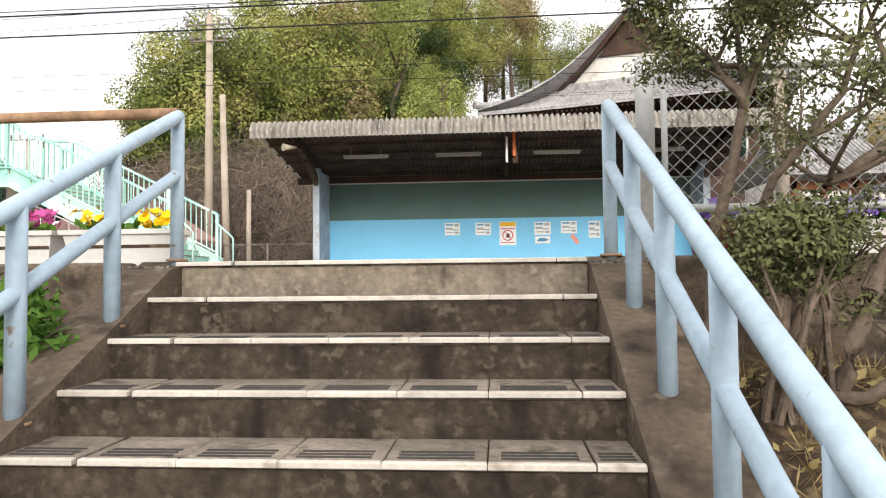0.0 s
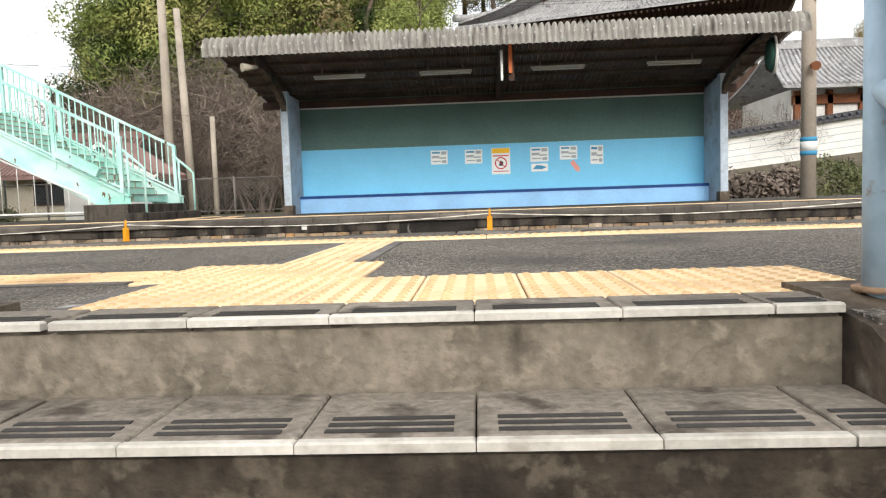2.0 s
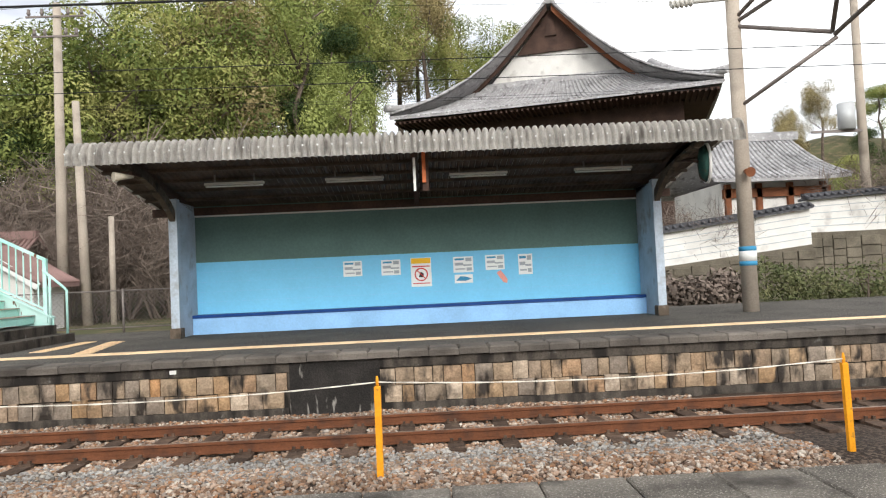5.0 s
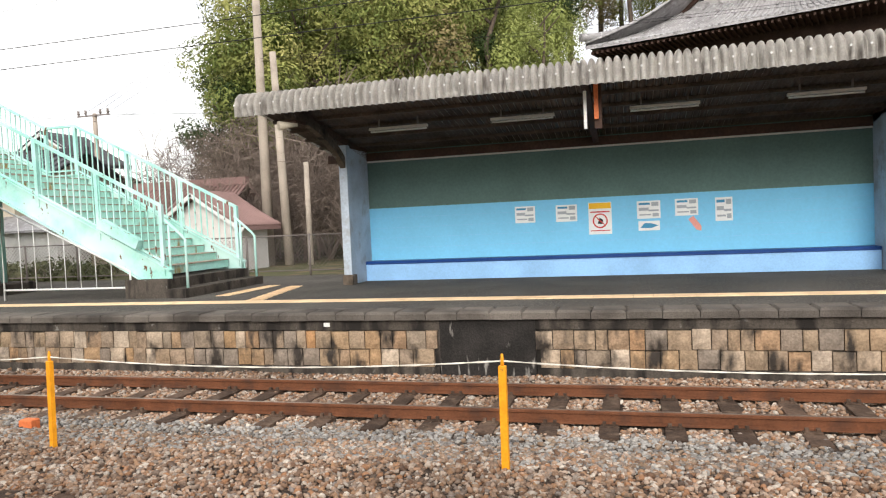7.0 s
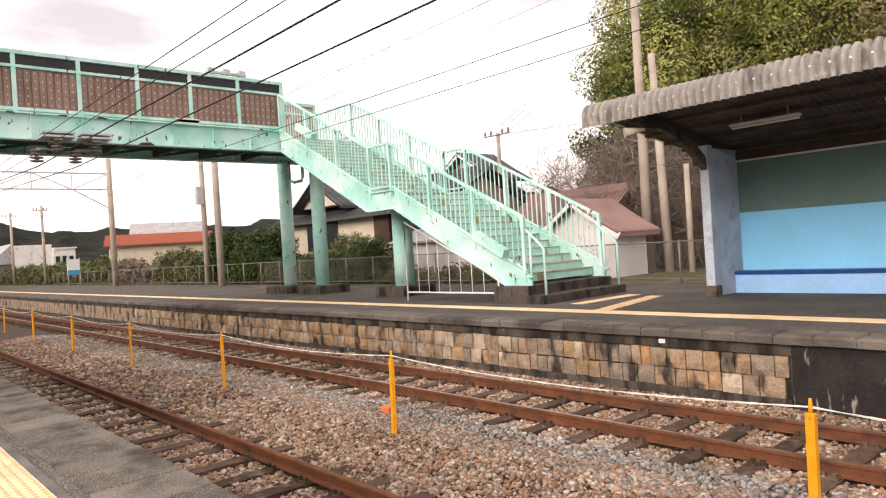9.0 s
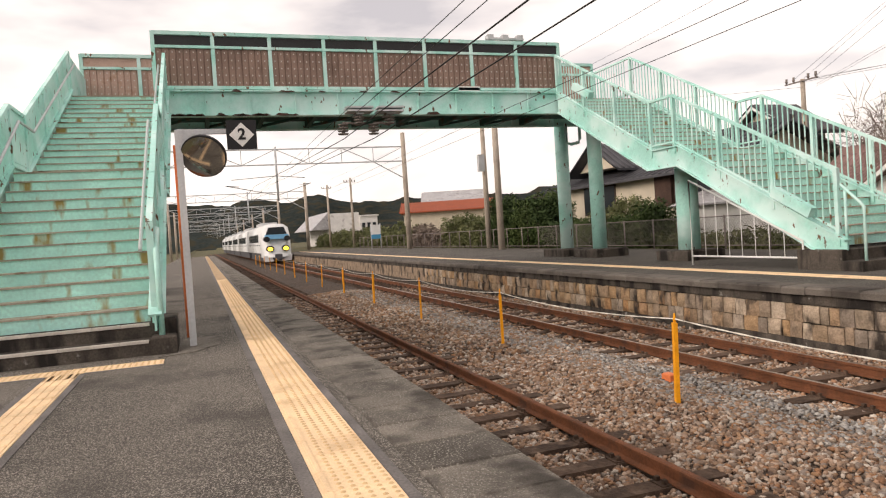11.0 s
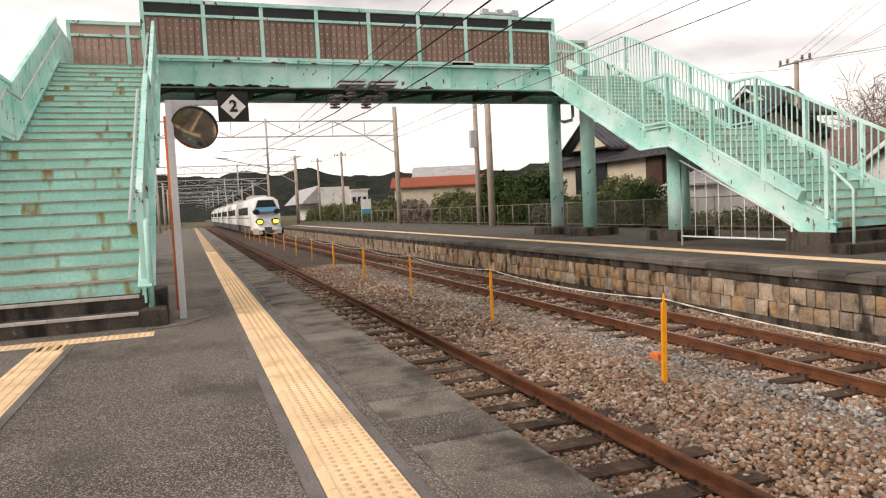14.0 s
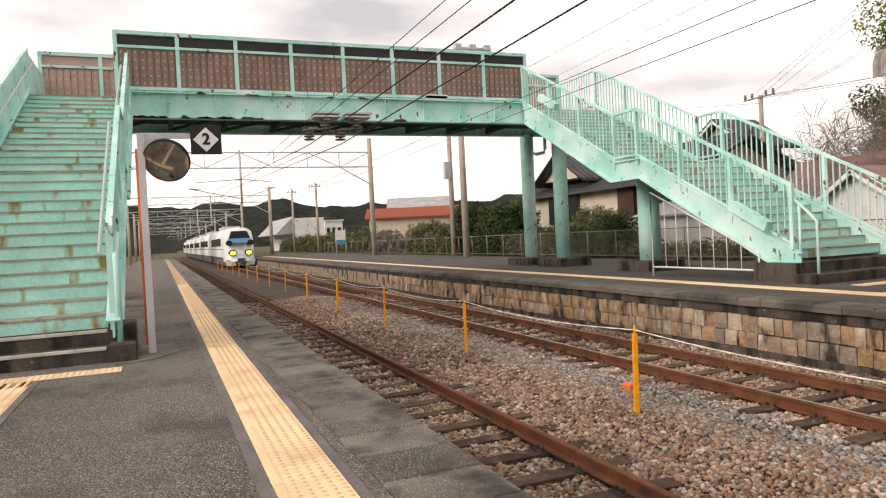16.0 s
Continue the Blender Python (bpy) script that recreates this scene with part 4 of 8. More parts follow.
for x, s in ((WX0, 1), (WX1, -1)):
    bm = B()
    box(bm, x - 0.06, x + 0.06, PY + 0.1, WY, 0.0, 2.95)
    part("side_wall", bm, M_PILLAR, shelter, "pale blue grey painted end wall")
    bm = B()
    chamfer_box(bm, x - 0.09, x + 0.09, PY - 0.10, PY + 0.10, 0.0, 3.0, 0.01)
    p = part("pillar", bm, M_PILLAR, shelter, "pale blue grey concrete pillar")
    bm = B()
    chamfer_box(bm, x - 0.115, x + 0.115, PY - 0.125, PY + 0.125, 0.0, 0.22, 0.02)
    part("footing", bm, M_CONC, p)
    # curved bracket that carries the roof to the front
    bm = B()
    arc = []
    for k in range(9):
        a = k / 8
        q = (x, PY - 2.5 * a, 2.55 + 0.95 * math.sin(a * math.pi / 2) ** 0.8 - 0.18 * a)
        arc.append(q)
    sections = [[bm.verts.new((x + sx * 0.06, q[1], q[2] + sz * (0.12 - 0.05 * k / 8))) for sx, sz in ((-1, -1), (1, -1), (1, 1), (-1, 1))] for k, q in enumerate(arc)]
    for ra, rb_ in zip(sections, sections[1:]):
        for k in range(4):
            bm.faces.new((ra[k], ra[(k + 1) % 4], rb_[(k + 1) % 4], rb_[k]))
    bm.faces.new(sections[0][::-1])
    bm.faces.new(sections[-1])
    part("bracket", bm, M_CONC, shelter, "dark curved roof bracket")
    bm = B()
    box(bm, x - 0.05, x + 0.05, PY + 0.1, WY, 2.95, 3.05)
    part("tie_beam", bm, M_TIMBER, shelter)
# bench along the wall
bench = thing("wall_bench", (0, 21.3, 0), "long dark blue bench along the back wall", "bench")
bm = B()
chamfer_box(bm, WX0 + 0.07, WX1 - 0.07, WY - 0.42, WY - 0.005, 0.37, 0.44, 0.012)
part("seat", bm, M_NAVY, bench, "dark blue painted seat plank")
bm = B()
box(bm, WX0 + 0.07, WX1 - 0.07, WY - 0.40, WY - 0.36, 0.0, 0.37)
part("front_panel", bm, M_PALEBLUE, bench, "pale blue concrete front below the seat")

# roof: corrugated sheets rising to the front, with a curved corrugated fascia
RX0, RX1, RY0, RY1 = -6.24, 6.02, 17.53, 22.3


def roof_under(y):
    return 2.86 + (22.3 - y) * 0.155


bm = B()
N_CORR = 94
pitch = (RX1 - RX0) / N_CORR
prof = [(RY1, roof_under(RY1) + 0.10)] + [(18.15 + (RY1 - 18.15) * (1 - k / 6), roof_under(18.15 + (RY1 - 18.15) * (1 - k / 6)) + 0.10) for k in range(1, 7)]
prof += [(17.90, 3.70), (17.77, 3.72), (17.66, 3.70), (17.58, 3.64), (17.54, 3.55), (17.53, 3.45), (17.53, 3.31)]
SUB = 10
cols = []
for i in range(N_CORR * SUB + 1):
    x = RX0 + pitch * i / SUB
    w = 0.105 * abs(math.sin(math.pi * i / SUB)) ** 0.7 - 0.06
    col = []
    for j, (y, z) in enumerate(prof):
        k0, k1 = prof[max(0, j - 1)], prof[min(len(prof) - 1, j + 1)]
        ty, tz = k1[0] - k0[0], k1[1] - k0[1]
        ll = math.hypot(ty, tz)
        ny, nz = tz / ll, -ty / ll
        col.append(bm.verts.new((x, y + ny * w, z + nz * w)))
    cols.append(col)
for a, b in zip(cols, cols[1:]):
    for j in range(len(prof) - 1):
        bm.faces.new((a[j], b[j], b[j + 1], a[j + 1])).smooth = True
bmesh.ops.solidify(bm, geom=bm.faces[:], thickness=0.008)
part("roof_sheet", bm, M_CORR, shelter, "weathered grey corrugated roof with rounded front edge")
bm = B()
for i in range(0, N_CORR, 2):
    x = RX0 + pitch * (i + 0.3)
    tube(bm, [(x, 17.51, 3.52), (x, 17.49, 3.52)], 0.018, 6)
part("roof_bolts", bm, M_WHITE, shelter, kind="stuff")
# wavy underside as an extra sheet with shade in its colour, and purlins
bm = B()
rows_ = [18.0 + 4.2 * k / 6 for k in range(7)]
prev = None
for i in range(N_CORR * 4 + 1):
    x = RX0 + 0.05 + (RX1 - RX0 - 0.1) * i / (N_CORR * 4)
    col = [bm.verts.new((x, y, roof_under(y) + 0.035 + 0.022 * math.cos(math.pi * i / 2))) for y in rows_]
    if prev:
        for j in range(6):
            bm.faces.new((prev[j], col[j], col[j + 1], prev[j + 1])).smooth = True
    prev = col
part("roof_lining", bm, M_SOFFIT, shelter, "brown corrugated underside of the roof, darkened for shade")
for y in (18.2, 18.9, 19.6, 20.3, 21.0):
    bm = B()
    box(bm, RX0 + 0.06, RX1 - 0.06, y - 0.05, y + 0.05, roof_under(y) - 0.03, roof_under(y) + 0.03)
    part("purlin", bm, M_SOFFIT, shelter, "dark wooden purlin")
for x in (WX0, -0.05, WX1):
    bm = B()
    beam(bm, (x, 22.2, roof_under(22.2) - 0.12), (x, 17.75, roof_under(17.75) - 0.10), 0.12, 0.16)
    part("rafter", bm, M_TIMBER, shelter)
bm = B()
box(bm, RX0 + 0.04, RX1 - 0.04, WY - 0.04, WY + 0.12, 2.74, 2.92)
part("wall_plate", bm, M_TIMBER, shelter)
bm = B()
box(bm, WX0, WX1, WY - 0.03, WY - 0.003, 2.70, 2.735)
part("trim", bm, M_TUBE, shelter)
for x in (-3.75, -1.30, 1.25, 3.85):
    lt = thing("ceiling_light", (x, 19.4, 3.15), "narrow white tube light under the shelter roof", "ceiling light", "tube lights of the shelter")
    bm = B()
    chamfer_box(bm, x - 0.6, x + 0.6, 19.35, 19.45, 3.14, 3.19, 0.01)
    part("housing", bm, M_TUBE, lt)
    bm = B()
    tube(bm, [(x - 0.58, 19.4, 3.11), (x + 0.58, 19.4, 3.11)], 0.017, 8)
    part("tube", bm, M_WHITE, lt)
    for dx in (-0.4, 0.4):
        bm = B()
        box(bm, x + dx - 0.015, x + dx + 0.015, 19.385, 19.415, 3.18, roof_under(19.4) + 0.05)
        part("hanger", bm, M_STEELDARK, lt)
# hanging loudspeaker / sign brackets at mid roof
hs = thing("hanging_bracket", (0.0, 18.2, 3.1), "rusty steel hanger with a white strip under the roof", "bracket")
bm = B()
box(bm, -0.09, -0.04, 18.12, 18.17, 2.70, 3.45)
part("white_strip", bm, M_WHITE, hs, "white painted strip")
bm = B()
box(bm, 0.08, 0.15, 18.12, 18.2, 2.85, 3.45)
part("rusty_strip", bm, M_ORANGE, hs, "rust orange strip")
bm = B()
box(bm, 0.08, 0.2, 18.2, 18.28, 2.70, 3.45)
part("dark_arm", bm, M_TIMBER, hs)
# small loudspeaker on the front corner of the roof
sp = thing("loudspeaker", (-5.35, 17.9, 3.15), "small weathered horn loudspeaker under the roof corner", "loudspeaker")
bm = B()
tube(bm, [(-5.45, 17.7, 3.12), (-5.3, 17.85, 3.14), (-5.2, 17.95, 3.15)], [0.09, 0.05, 0.03], 10)
part("horn", bm, M_TREAD, sp)
bm = B()
box(bm, -5.42, -5.2, 17.9, 18.3, 3.18, 3.24)
part("arm", bm, M_TIMBER, sp)
# convex mirror on the far side of the shelter
mf = thing("platform_mirror", (5.55, 18.3, 3.0), "round convex platform mirror with teal back and white rim", "mirror")
bm = B()
tube(bm, [(5.42, 18.36, 3.02), (5.47, 18.35, 3.02), (5.56, 18.33, 3.02)], [0.05, 0.30, 0.37], 24)
part("back", bm, M_TEAL_DARK, mf, "dull teal mirror back")
bm = B()
tube(bm, [(5.555, 18.331, 3.02), (5.605, 18.321, 3.02)], [0.39, 0.39], 24)
part("rim", bm, M_WHITE, mf, "white rim")
bm = B()
tube(bm, [(5.22, 18.9, 3.2), (5.45, 18.27, 3.05)], 0.03, 8)
part("arm", bm, M_TIMBER, mf)


def notice(x0, x1, z0, z1, kind_):
    n = thing("notice", ((x0 + x1) / 2, WY, z0), {"map": "white printed notice sheet pasted on the blue wall", "ban": "white and yellow prohibition notice with red circle", "blue": "small white notice with a blue shape", "pink": "faded pink arrow sticker pasted askew"}[kind_], "notice", "notices on the shelter wall")
    y = WY
    if kind_ == "pink":
        bm = B()
        c, s = Vector(((x0 + x1) / 2, 0, (z0 + z1) / 2)), math.radians(-55)
        pts = [(-0.17, -0.06), (0.1, -0.06), (0.17, 0.0), (0.1, 0.06), (-0.17, 0.06)]
        prism(bm, [(c.x + a * math.cos(s) - b * math.sin(s), c.z + a * math.sin(s) + b * math.cos(s)) for a, b in pts], "y", y - 0.008, y - 0.004)
        part("sheet", bm, M_PRINTPINK, n)
        return
    bm = B()
    box(bm, x0, x1, y - 0.008, y - 0.004, z0, z1)
    part("sheet", bm, M_PAPER, n)
    w, h = x1 - x0, z1 - z0
    if kind_ == "map":
        for fx0, fx1, fz0, fz1, m in ((0.08, 0.55, 0.78, 0.9, M_PRINTBLUE), (0.62, 0.92, 0.70, 0.92, M_PRINT), (0.08, 0.5, 0.45, 0.62, M_PRINT), (0.5, 0.92, 0.40, 0.50, M_PRINT), (0.1, 0.6, 0.18, 0.26, M_PRINT), (0.66, 0.92, 0.1, 0.3, M_PRINT)):
            bm = B()
            box(bm, x0 + w * fx0, x0 + w * fx1, y - 0.011, y - 0.008, z0 + h * fz0, z0 + h * fz1)
            part("print_bar", bm, m, n)
    elif kind_ == "blue":
        bm = B()
        prism(bm, [(x0 + w * a, z0 + h * b) for a, b in ((0.08, 0.3), (0.6, 0.25), (0.95, 0.5), (0.6, 0.75), (0.3, 0.8))], "y", y - 0.011, y - 0.008)
        part("print_shape", bm, M_PRINTBLUE, n)
    else:
        bm = B()
        box(bm, x0 + w * 0.03, x1 - w * 0.03, y - 0.011, y - 0.008, z0 + h * 0.80, z1 - h * 0.02)
        part("header", bm, M_PRINTYEL, n, "yellow header strip")
        bm = B()
        box(bm, x0 + w * 0.08, x1 - w * 0.08, y - 0.011, y - 0.008, z0 + h * 0.68, z0 + h * 0.72)
        box(bm, x0 + w * 0.08, x1 - w * 0.08, y - 0.011, y - 0.008, z0 + h * 0.10, z0 + h * 0.13)
        part("red_bars", bm, M_PRINTRED, n)
        bm = B()
        cx, cz, r = (x0 + x1) / 2, z0 + h * 0.42, w * 0.33
        for k in range(20):
            a0, a1 = 2 * math.pi * k / 20, 2 * math.pi * (k + 1) / 20
            prism(bm, [(cx + r * math.cos(a0), cz + r * math.sin(a0)), (cx + r * math.cos(a1), cz + r * math.sin(a1)), (cx + r * 0.82 * math.cos(a1), cz + r * 0.82 * math.sin(a1)), (cx + r * 0.82 * math.cos(a0), cz + r * 0.82 * math.sin(a0))], "y", y - 0.012, y - 0.008)
        c45 = r * 0.64
        prism(bm, [(cx - c45, cz + c45 + 0.015), (cx - c45 - 0.015, cz + c45), (cx + c45, cz - c45 - 0.015), (cx + c45 + 0.015, cz - c45)], "y", y - 0.012, y - 0.008)
        part("ban_ring", bm, M_PRINTRED, n, "red ring with a slash")
        bm = B()
        prism(bm, [(cx - 0.06, cz - 0.06), (cx + 0.05, cz - 0.07), (cx + 0.06, cz + 0.02), (cx - 0.01, cz + 0.07)], "y", y - 0.0105, y - 0.008)
        part("pictogram", bm, M_BLACK, n)


# sheets along the wall, from one end to the other
for a, b, lo, hi, k in ((-1.84, -1.40, 1.16, 1.52, "map"), (-0.95, -0.50, 1.15, 1.51, "map"), (-0.26, 0.22, 0.85, 1.53, "ban"), (0.74, 1.21, 1.14, 1.51, "map"), (0.76, 1.19, 0.89, 1.09, "blue"), (1.50, 1.95, 1.17, 1.52, "map"), (1.75, 2.05, 0.82, 1.15, "pink"), (2.28, 2.61, 1.03, 1.51, "map")):
    notice(a, b, lo, hi, k)

# ---- platform furniture and track side ----
# rope barrier between the tracks
POST_Y, POST_TOP = 12.125, 0.12
barrier = thing("rope_barrier", (-5.2, POST_Y, -0.9), "yellow stakes with a white twisted rope between the tracks", "rope barrier")
post_bm = B()
chamfer_box(post_bm, -0.032, 0.032, -0.022, 0.022, -1.15, 0.0, 0.006)
tube(post_bm, [(0, 0, -0.01), (0, 0, 0.05), (0, 0, 0.10)], [0.016, 0.016, 0.010], 8)
STAKE = mesh_of(post_bm, "stake", M_YELLOWPOST)
tops = []
for k in range(-1, 15):
    x = -0.506 - 4.74 * k
    o = new("stake", STAKE)
    o.parent = barrier
    o.matrix_parent_inverse = Matrix.Translation((5.2, -POST_Y, 0.9))
    o.location = (x, POST_Y, POST_TOP - 0.10)
    o.rotation_euler = (rnd.uniform(-0.02, 0.02), rnd.uniform(-0.03, 0.03), rnd.uniform(-0.3, 0.3))
    tops.append((x, POST_Y, POST_TOP - 0.06))
for a, b in zip(tops, tops[1:]):
    bm = B()
    pts = []
    for k in range(25):
        f = k / 24
        pts.append((a[0] + (b[0] - a[0]) * f, POST_Y, a[2] - 0.08 * 4 * f * (1 - f)))
    tube(bm, pts, 0.004, 6)
    for s in (0, 1):
        tube(bm, [(p[0], p[1] + 0.005 * math.cos(i * 1.9 + s * math.pi), p[2] + 0.005 * math.sin(i * 1.9 + s * math.pi)) for i, p in enumerate(pts)], 0.004, 5)
    part("rope", bm, M_ROPE, barrier, "white twisted rope")

# convex mirror on a post by the near stairs, with a platform sign
mir = thing("platform_mirror", (-7.84, 7.09, 0), "round convex mirror on a grey post with orange tape", "mirror")
bm = B()
box(bm, -7.90, -7.80, 7.05, 7.13, 0.0, 2.62)
part("post", bm, M_GALV, mir, "grey square steel post")
bm = B()
box(bm, -7.96, -7.90, 7.02, 7.075, 0.1, 2.45)
part("tape_post", bm, M_ORANGE, mir, "faded orange taped pipe")
bm = B()
prism(bm, [(7.08, 2.30), (7.08, 2.63), (7.95, 2.63), (7.95, 2.57), (7.40, 2.57), (7.16, 2.30)], "x", -7.88, -7.82)
part("bracket", bm, M_GALV, mir, "grey gusset bracket")
mc = Vector((-7.80, 7.37, 2.30))
mdir = Vector((0.83, -0.26, -0.50)).normalized()
bm = B()
tube(bm, [mc - mdir * 0.10, mc - mdir * 0.02], [0.18, 0.265], 28)
tube(bm, [mc - mdir * 0.02, mc + mdir * 0.03], [0.272, 0.272], 28)
part("hood", bm, M_BLACK, mir, "dark mirror rim")
bm = B()
side = mdir.cross(Vector((0, 0, 1))).normalized()
upv = side.cross(mdir)
rings = []
for r in range(0, 7):
    rr = 0.26 * r / 6
    rings.append([bm.verts.new(mc + mdir * (0.075 - 0.6 * rr * rr + 0.004) + (side * math.cos(a) + upv * math.sin(a)) * rr) for a in (2 * math.pi * k / 28 for k in range(28))] if r else [bm.verts.new(mc + mdir * 0.079)])
for k in range(28):
    bm.faces.new((rings[0][0], rings[1][k], rings[1][(k + 1) % 28])).smooth = True
for a, b in zip(rings[1:], rings[2:]):
    for k in range(28):
        bm.faces.new((a[k], b[k], b[(k + 1) % 28], a[(k + 1) % 28])).smooth = True
part("mirror_glass", bm, M_MIRROR, mir, "convex mirror glass")
sg = thing("platform_sign", (-7.8, 7.83, 2.55), "black square sign with a white diamond and the number 2", "sign")
bm = B()
box(bm, -7.82, -7.80, 7.65, 8.01, 2.37, 2.73)
part("board", bm, M_BLACK, sg)
bm = B()
prism(bm, [(7.83, 2.40), (7.98, 2.55), (7.83, 2.70), (7.68, 2.55)], "x", -7.80, -7.793)
part("diamond", bm, M_WHITE, sg, "white diamond")
cu = bpy.data.curves.new("digit", "FONT")
cu.body, cu.size, cu.align_x, cu.align_y, cu.extrude, cu.offset = "2", 0.19, "CENTER", "CENTER", 0.002, 0.006
tmp = new("digit_curve", cu)
dg = bpy.context.evaluated_depsgraph_get()
me = bpy.data.meshes.new_from_object(tmp.evaluated_get(dg))
bpy.data.objects.remove(tmp)
me.transform(Matrix.Translation((-7.789, 7.83, 2.55)) @ pose(0, 0, 0, 90, 0, 90))
me.materials.clear()
me.materials.append(M_BLACK)
part("digit", me, M_BLACK, sg, "black number 2")

# bright patch of new cement round the mirror post
bm = B()
prism(bm, [(-8.6, 6.95), (-7.4, 6.95), (-7.15, 6.72), (-7.3, 7.1), (-7.75, 7.4), (-8.6, 7.45)], "z", -0.002, 0.004)
solid("cement_patch", bm, M_SLAB, "pale cement patch round the mirror post", "cement patch", kind="structure")

# ---- planters with pansies ----
def flower_clump(bm_list, c, spread, count, size):
    for _ in range(count):
        p = Vector((c[0] + rnd.uniform(-spread[0], spread[0]), c[1] + rnd.uniform(-spread[1], spread[1]), c[2] + rnd.uniform(-0.02, spread[2])))
        tilt = Vector((rnd.uniform(-0.6, 0.6), rnd.uniform(-1.0, 0.2), rnd.uniform(0.2, 1))).normalized()
        a = tilt.cross(Vector((0, 0, 1))).normalized()
        b = tilt.cross(a)
        bm_ = rnd.choice(bm_list)
        for k in range(5):
            an = 2 * math.pi * k / 5
            d = (a * math.cos(an) + b * math.sin(an))
            e = (a * math.cos(an + 1.25) + b * math.sin(an + 1.25))
            mid = (d + e).normalized()
            vs = [bm_.verts.new(q) for q in (p, p + d * size * 0.8, p + mid * size + tilt * size * 0.25, p + e * size * 0.8)]
            bm_.faces.new(vs)


def leaf_tuft(bm, c, spread, count, size):
    for _ in range(count):
        p = Vector((c[0] + rnd.uniform(-spread[0], spread[0]), c[1] + rnd.uniform(-spread[1], spread[1]), c[2] + rnd.uniform(-0.03, spread[2])))
        d = Vector((rnd.uniform(-1, 1), rnd.uniform(-1, 1), rnd.uniform(0.1, 1))).normalized()
        s = d.cross(Vector((rnd.uniform(-1, 1), rnd.uniform(-1, 1), 0.3))).normalized() * size * 0.35
        vs = [bm.verts.new(q) for q in (p, p + d * size * 0.5 + s, p + d * size, p + d * size * 0.5 - s)]
        bm.faces.new(vs)


def planter(x, y, length, white, petals, rz=0.0, z=0.0):
    pl = thing("planter", (x, y, z), ("white" if white else "dark red") + " plastic trough planter with " + petals[0] + " pansies", "planter", "planters along the platform")
    bm = B()
    l2 = length / 2
    rows = []
    for zz, g in ((0.0, -0.035), (0.04, -0.03), (0.17, -0.005), (0.175, 0.012), (0.20, 0.015), (0.20, -0.005), (0.16, -0.012)):
        rows.append([bm.verts.new((x + sx * (l2 + g), y + sy * (0.10 + g), z + zz)) for sx, sy in ((-1, -1), (1, -1), (1, 1), (-1, 1))])
    bm.faces.new(rows[0][::-1])
    for a, b in zip(rows, rows[1:]):
        for i in range(4):
            bm.faces.new((a[i], a[(i + 1) % 4], b[(i + 1) % 4], b[i]))
    part("trough", bm, M_PLANTER if white else M_PLANTERRED, pl)
    bm = B()
    box(bm, x - l2 + 0.02, x + l2 - 0.02, y - 0.085, y + 0.085, z + 0.10, z + 0.17)
    part("soil", bm, M_SOIL, pl)
    bm = B()
    leaf_tuft(bm, (x, y, z + 0.18), (l2 - 0.05, 0.08, 0.05), int(160 * length), 0.06)
    part("leaves", bm, M_LEAF_FRESH, pl)
    per = max(1, len(petals[1]))
    for i, m in enumerate(petals[1]):
        bm = B()
        cx = x - l2 + length * (i + 0.5) / per
        flower_clump([bm], (cx, y, z + 0.25), (length / per * 0.40, 0.08, 0.06), int(40 * length), 0.032)
        part("blossom_mass", bm, m, pl, kind="stuff")
    return pl


planter(-2.35, 5.08, 0.62, True, ("yellow", [M_PETALYEL, M_PETALYEL]))
planter(-3.03, 5.08, 0.62, True, ("yellow and magenta", [M_PETALYEL, M_PETALPINK]))
planter(-3.72, 5.08, 0.62, True, ("orange and yellow", [M_PETALORANGE, M_PETALYEL]))
planter(-4.42, 5.08, 0.62, True, ("violet", [M_PETALPURPLE, M_PETALYEL]))
planter(1.05, 5.22, 0.66, False, ("dark red and violet", [M_PETALPURPLE, M_PETALRED]))
planter(1.8, 5.22, 0.66, True, ("violet and yellow", [M_PETALPURPLE, M_PETALYEL]))
planter(2.6, 5.22, 0.66, True, ("yellow", [M_PETALYEL, M_PETALORANGE]))
# ---- chain link fence beside the stairs ----
FX0, FX1, FY, FTOP = 0.47, 7.0, 5.0, 0.98
fence = thing("chain_link_fence", (2.5, FY, 0), "grey pipe and diamond wire fence at the platform back", "fence")
for xx, rr in ((FX0 - 0.02, 0.048), (2.6, 0.028), (4.8, 0.028), (FX1, 0.028)):
    bm = B()
    tube(bm, [(xx, FY, 0), (xx, FY, FTOP - 0.03), (xx, FY, FTOP + (0.05 if rr > 0.04 else 0))], rr, 12)
    part("post", bm, M_GALV, fence, "galvanised fence post")
bm = B()
tube(bm, [(FX0 + 0.08, FY + 0.02, 0), (FX0 + 0.08, FY + 0.02, FTOP - 0.02)], 0.016, 8)
part("post", bm, M_GALV, fence)
for zz in (0.26, FTOP):
    bm = B()
    tube(bm, [(FX0, FY, zz), (FX1, FY, zz)], 0.022, 8)
    part("rail", bm, M_GALV, fence)
bm = B()
cell, hgt = 0.075, FTOP - 0.28
for k in range(int((FX1 - FX0 + hgt) / cell) + 1):
    x = FX0 + 0.09 + cell * k
    for s in (1, -1):
        za, zb = (0.27, FTOP - 0.01) if s > 0 else (FTOP - 0.01, 0.27)
        xa, xb = x, x - hgt
        if xa > FX1:
            f = (xa - FX1) / hgt
            xa, za = FX1, za + (zb - za) * f
        if xb < FX0 + 0.09:
            f = (xa - FX0 - 0.09) / max(1e-6, xa - xb)
            xb, zb = FX0 + 0.09, za + (zb - za) * f
        if xa - xb > 0.02:
            tube(bm, [(xa, FY, za), (xb, FY, zb)], 0.0026, 4, cap=False)
part("wire_mesh", bm, M_MESHWIRE, fence, "diamond wire mesh")

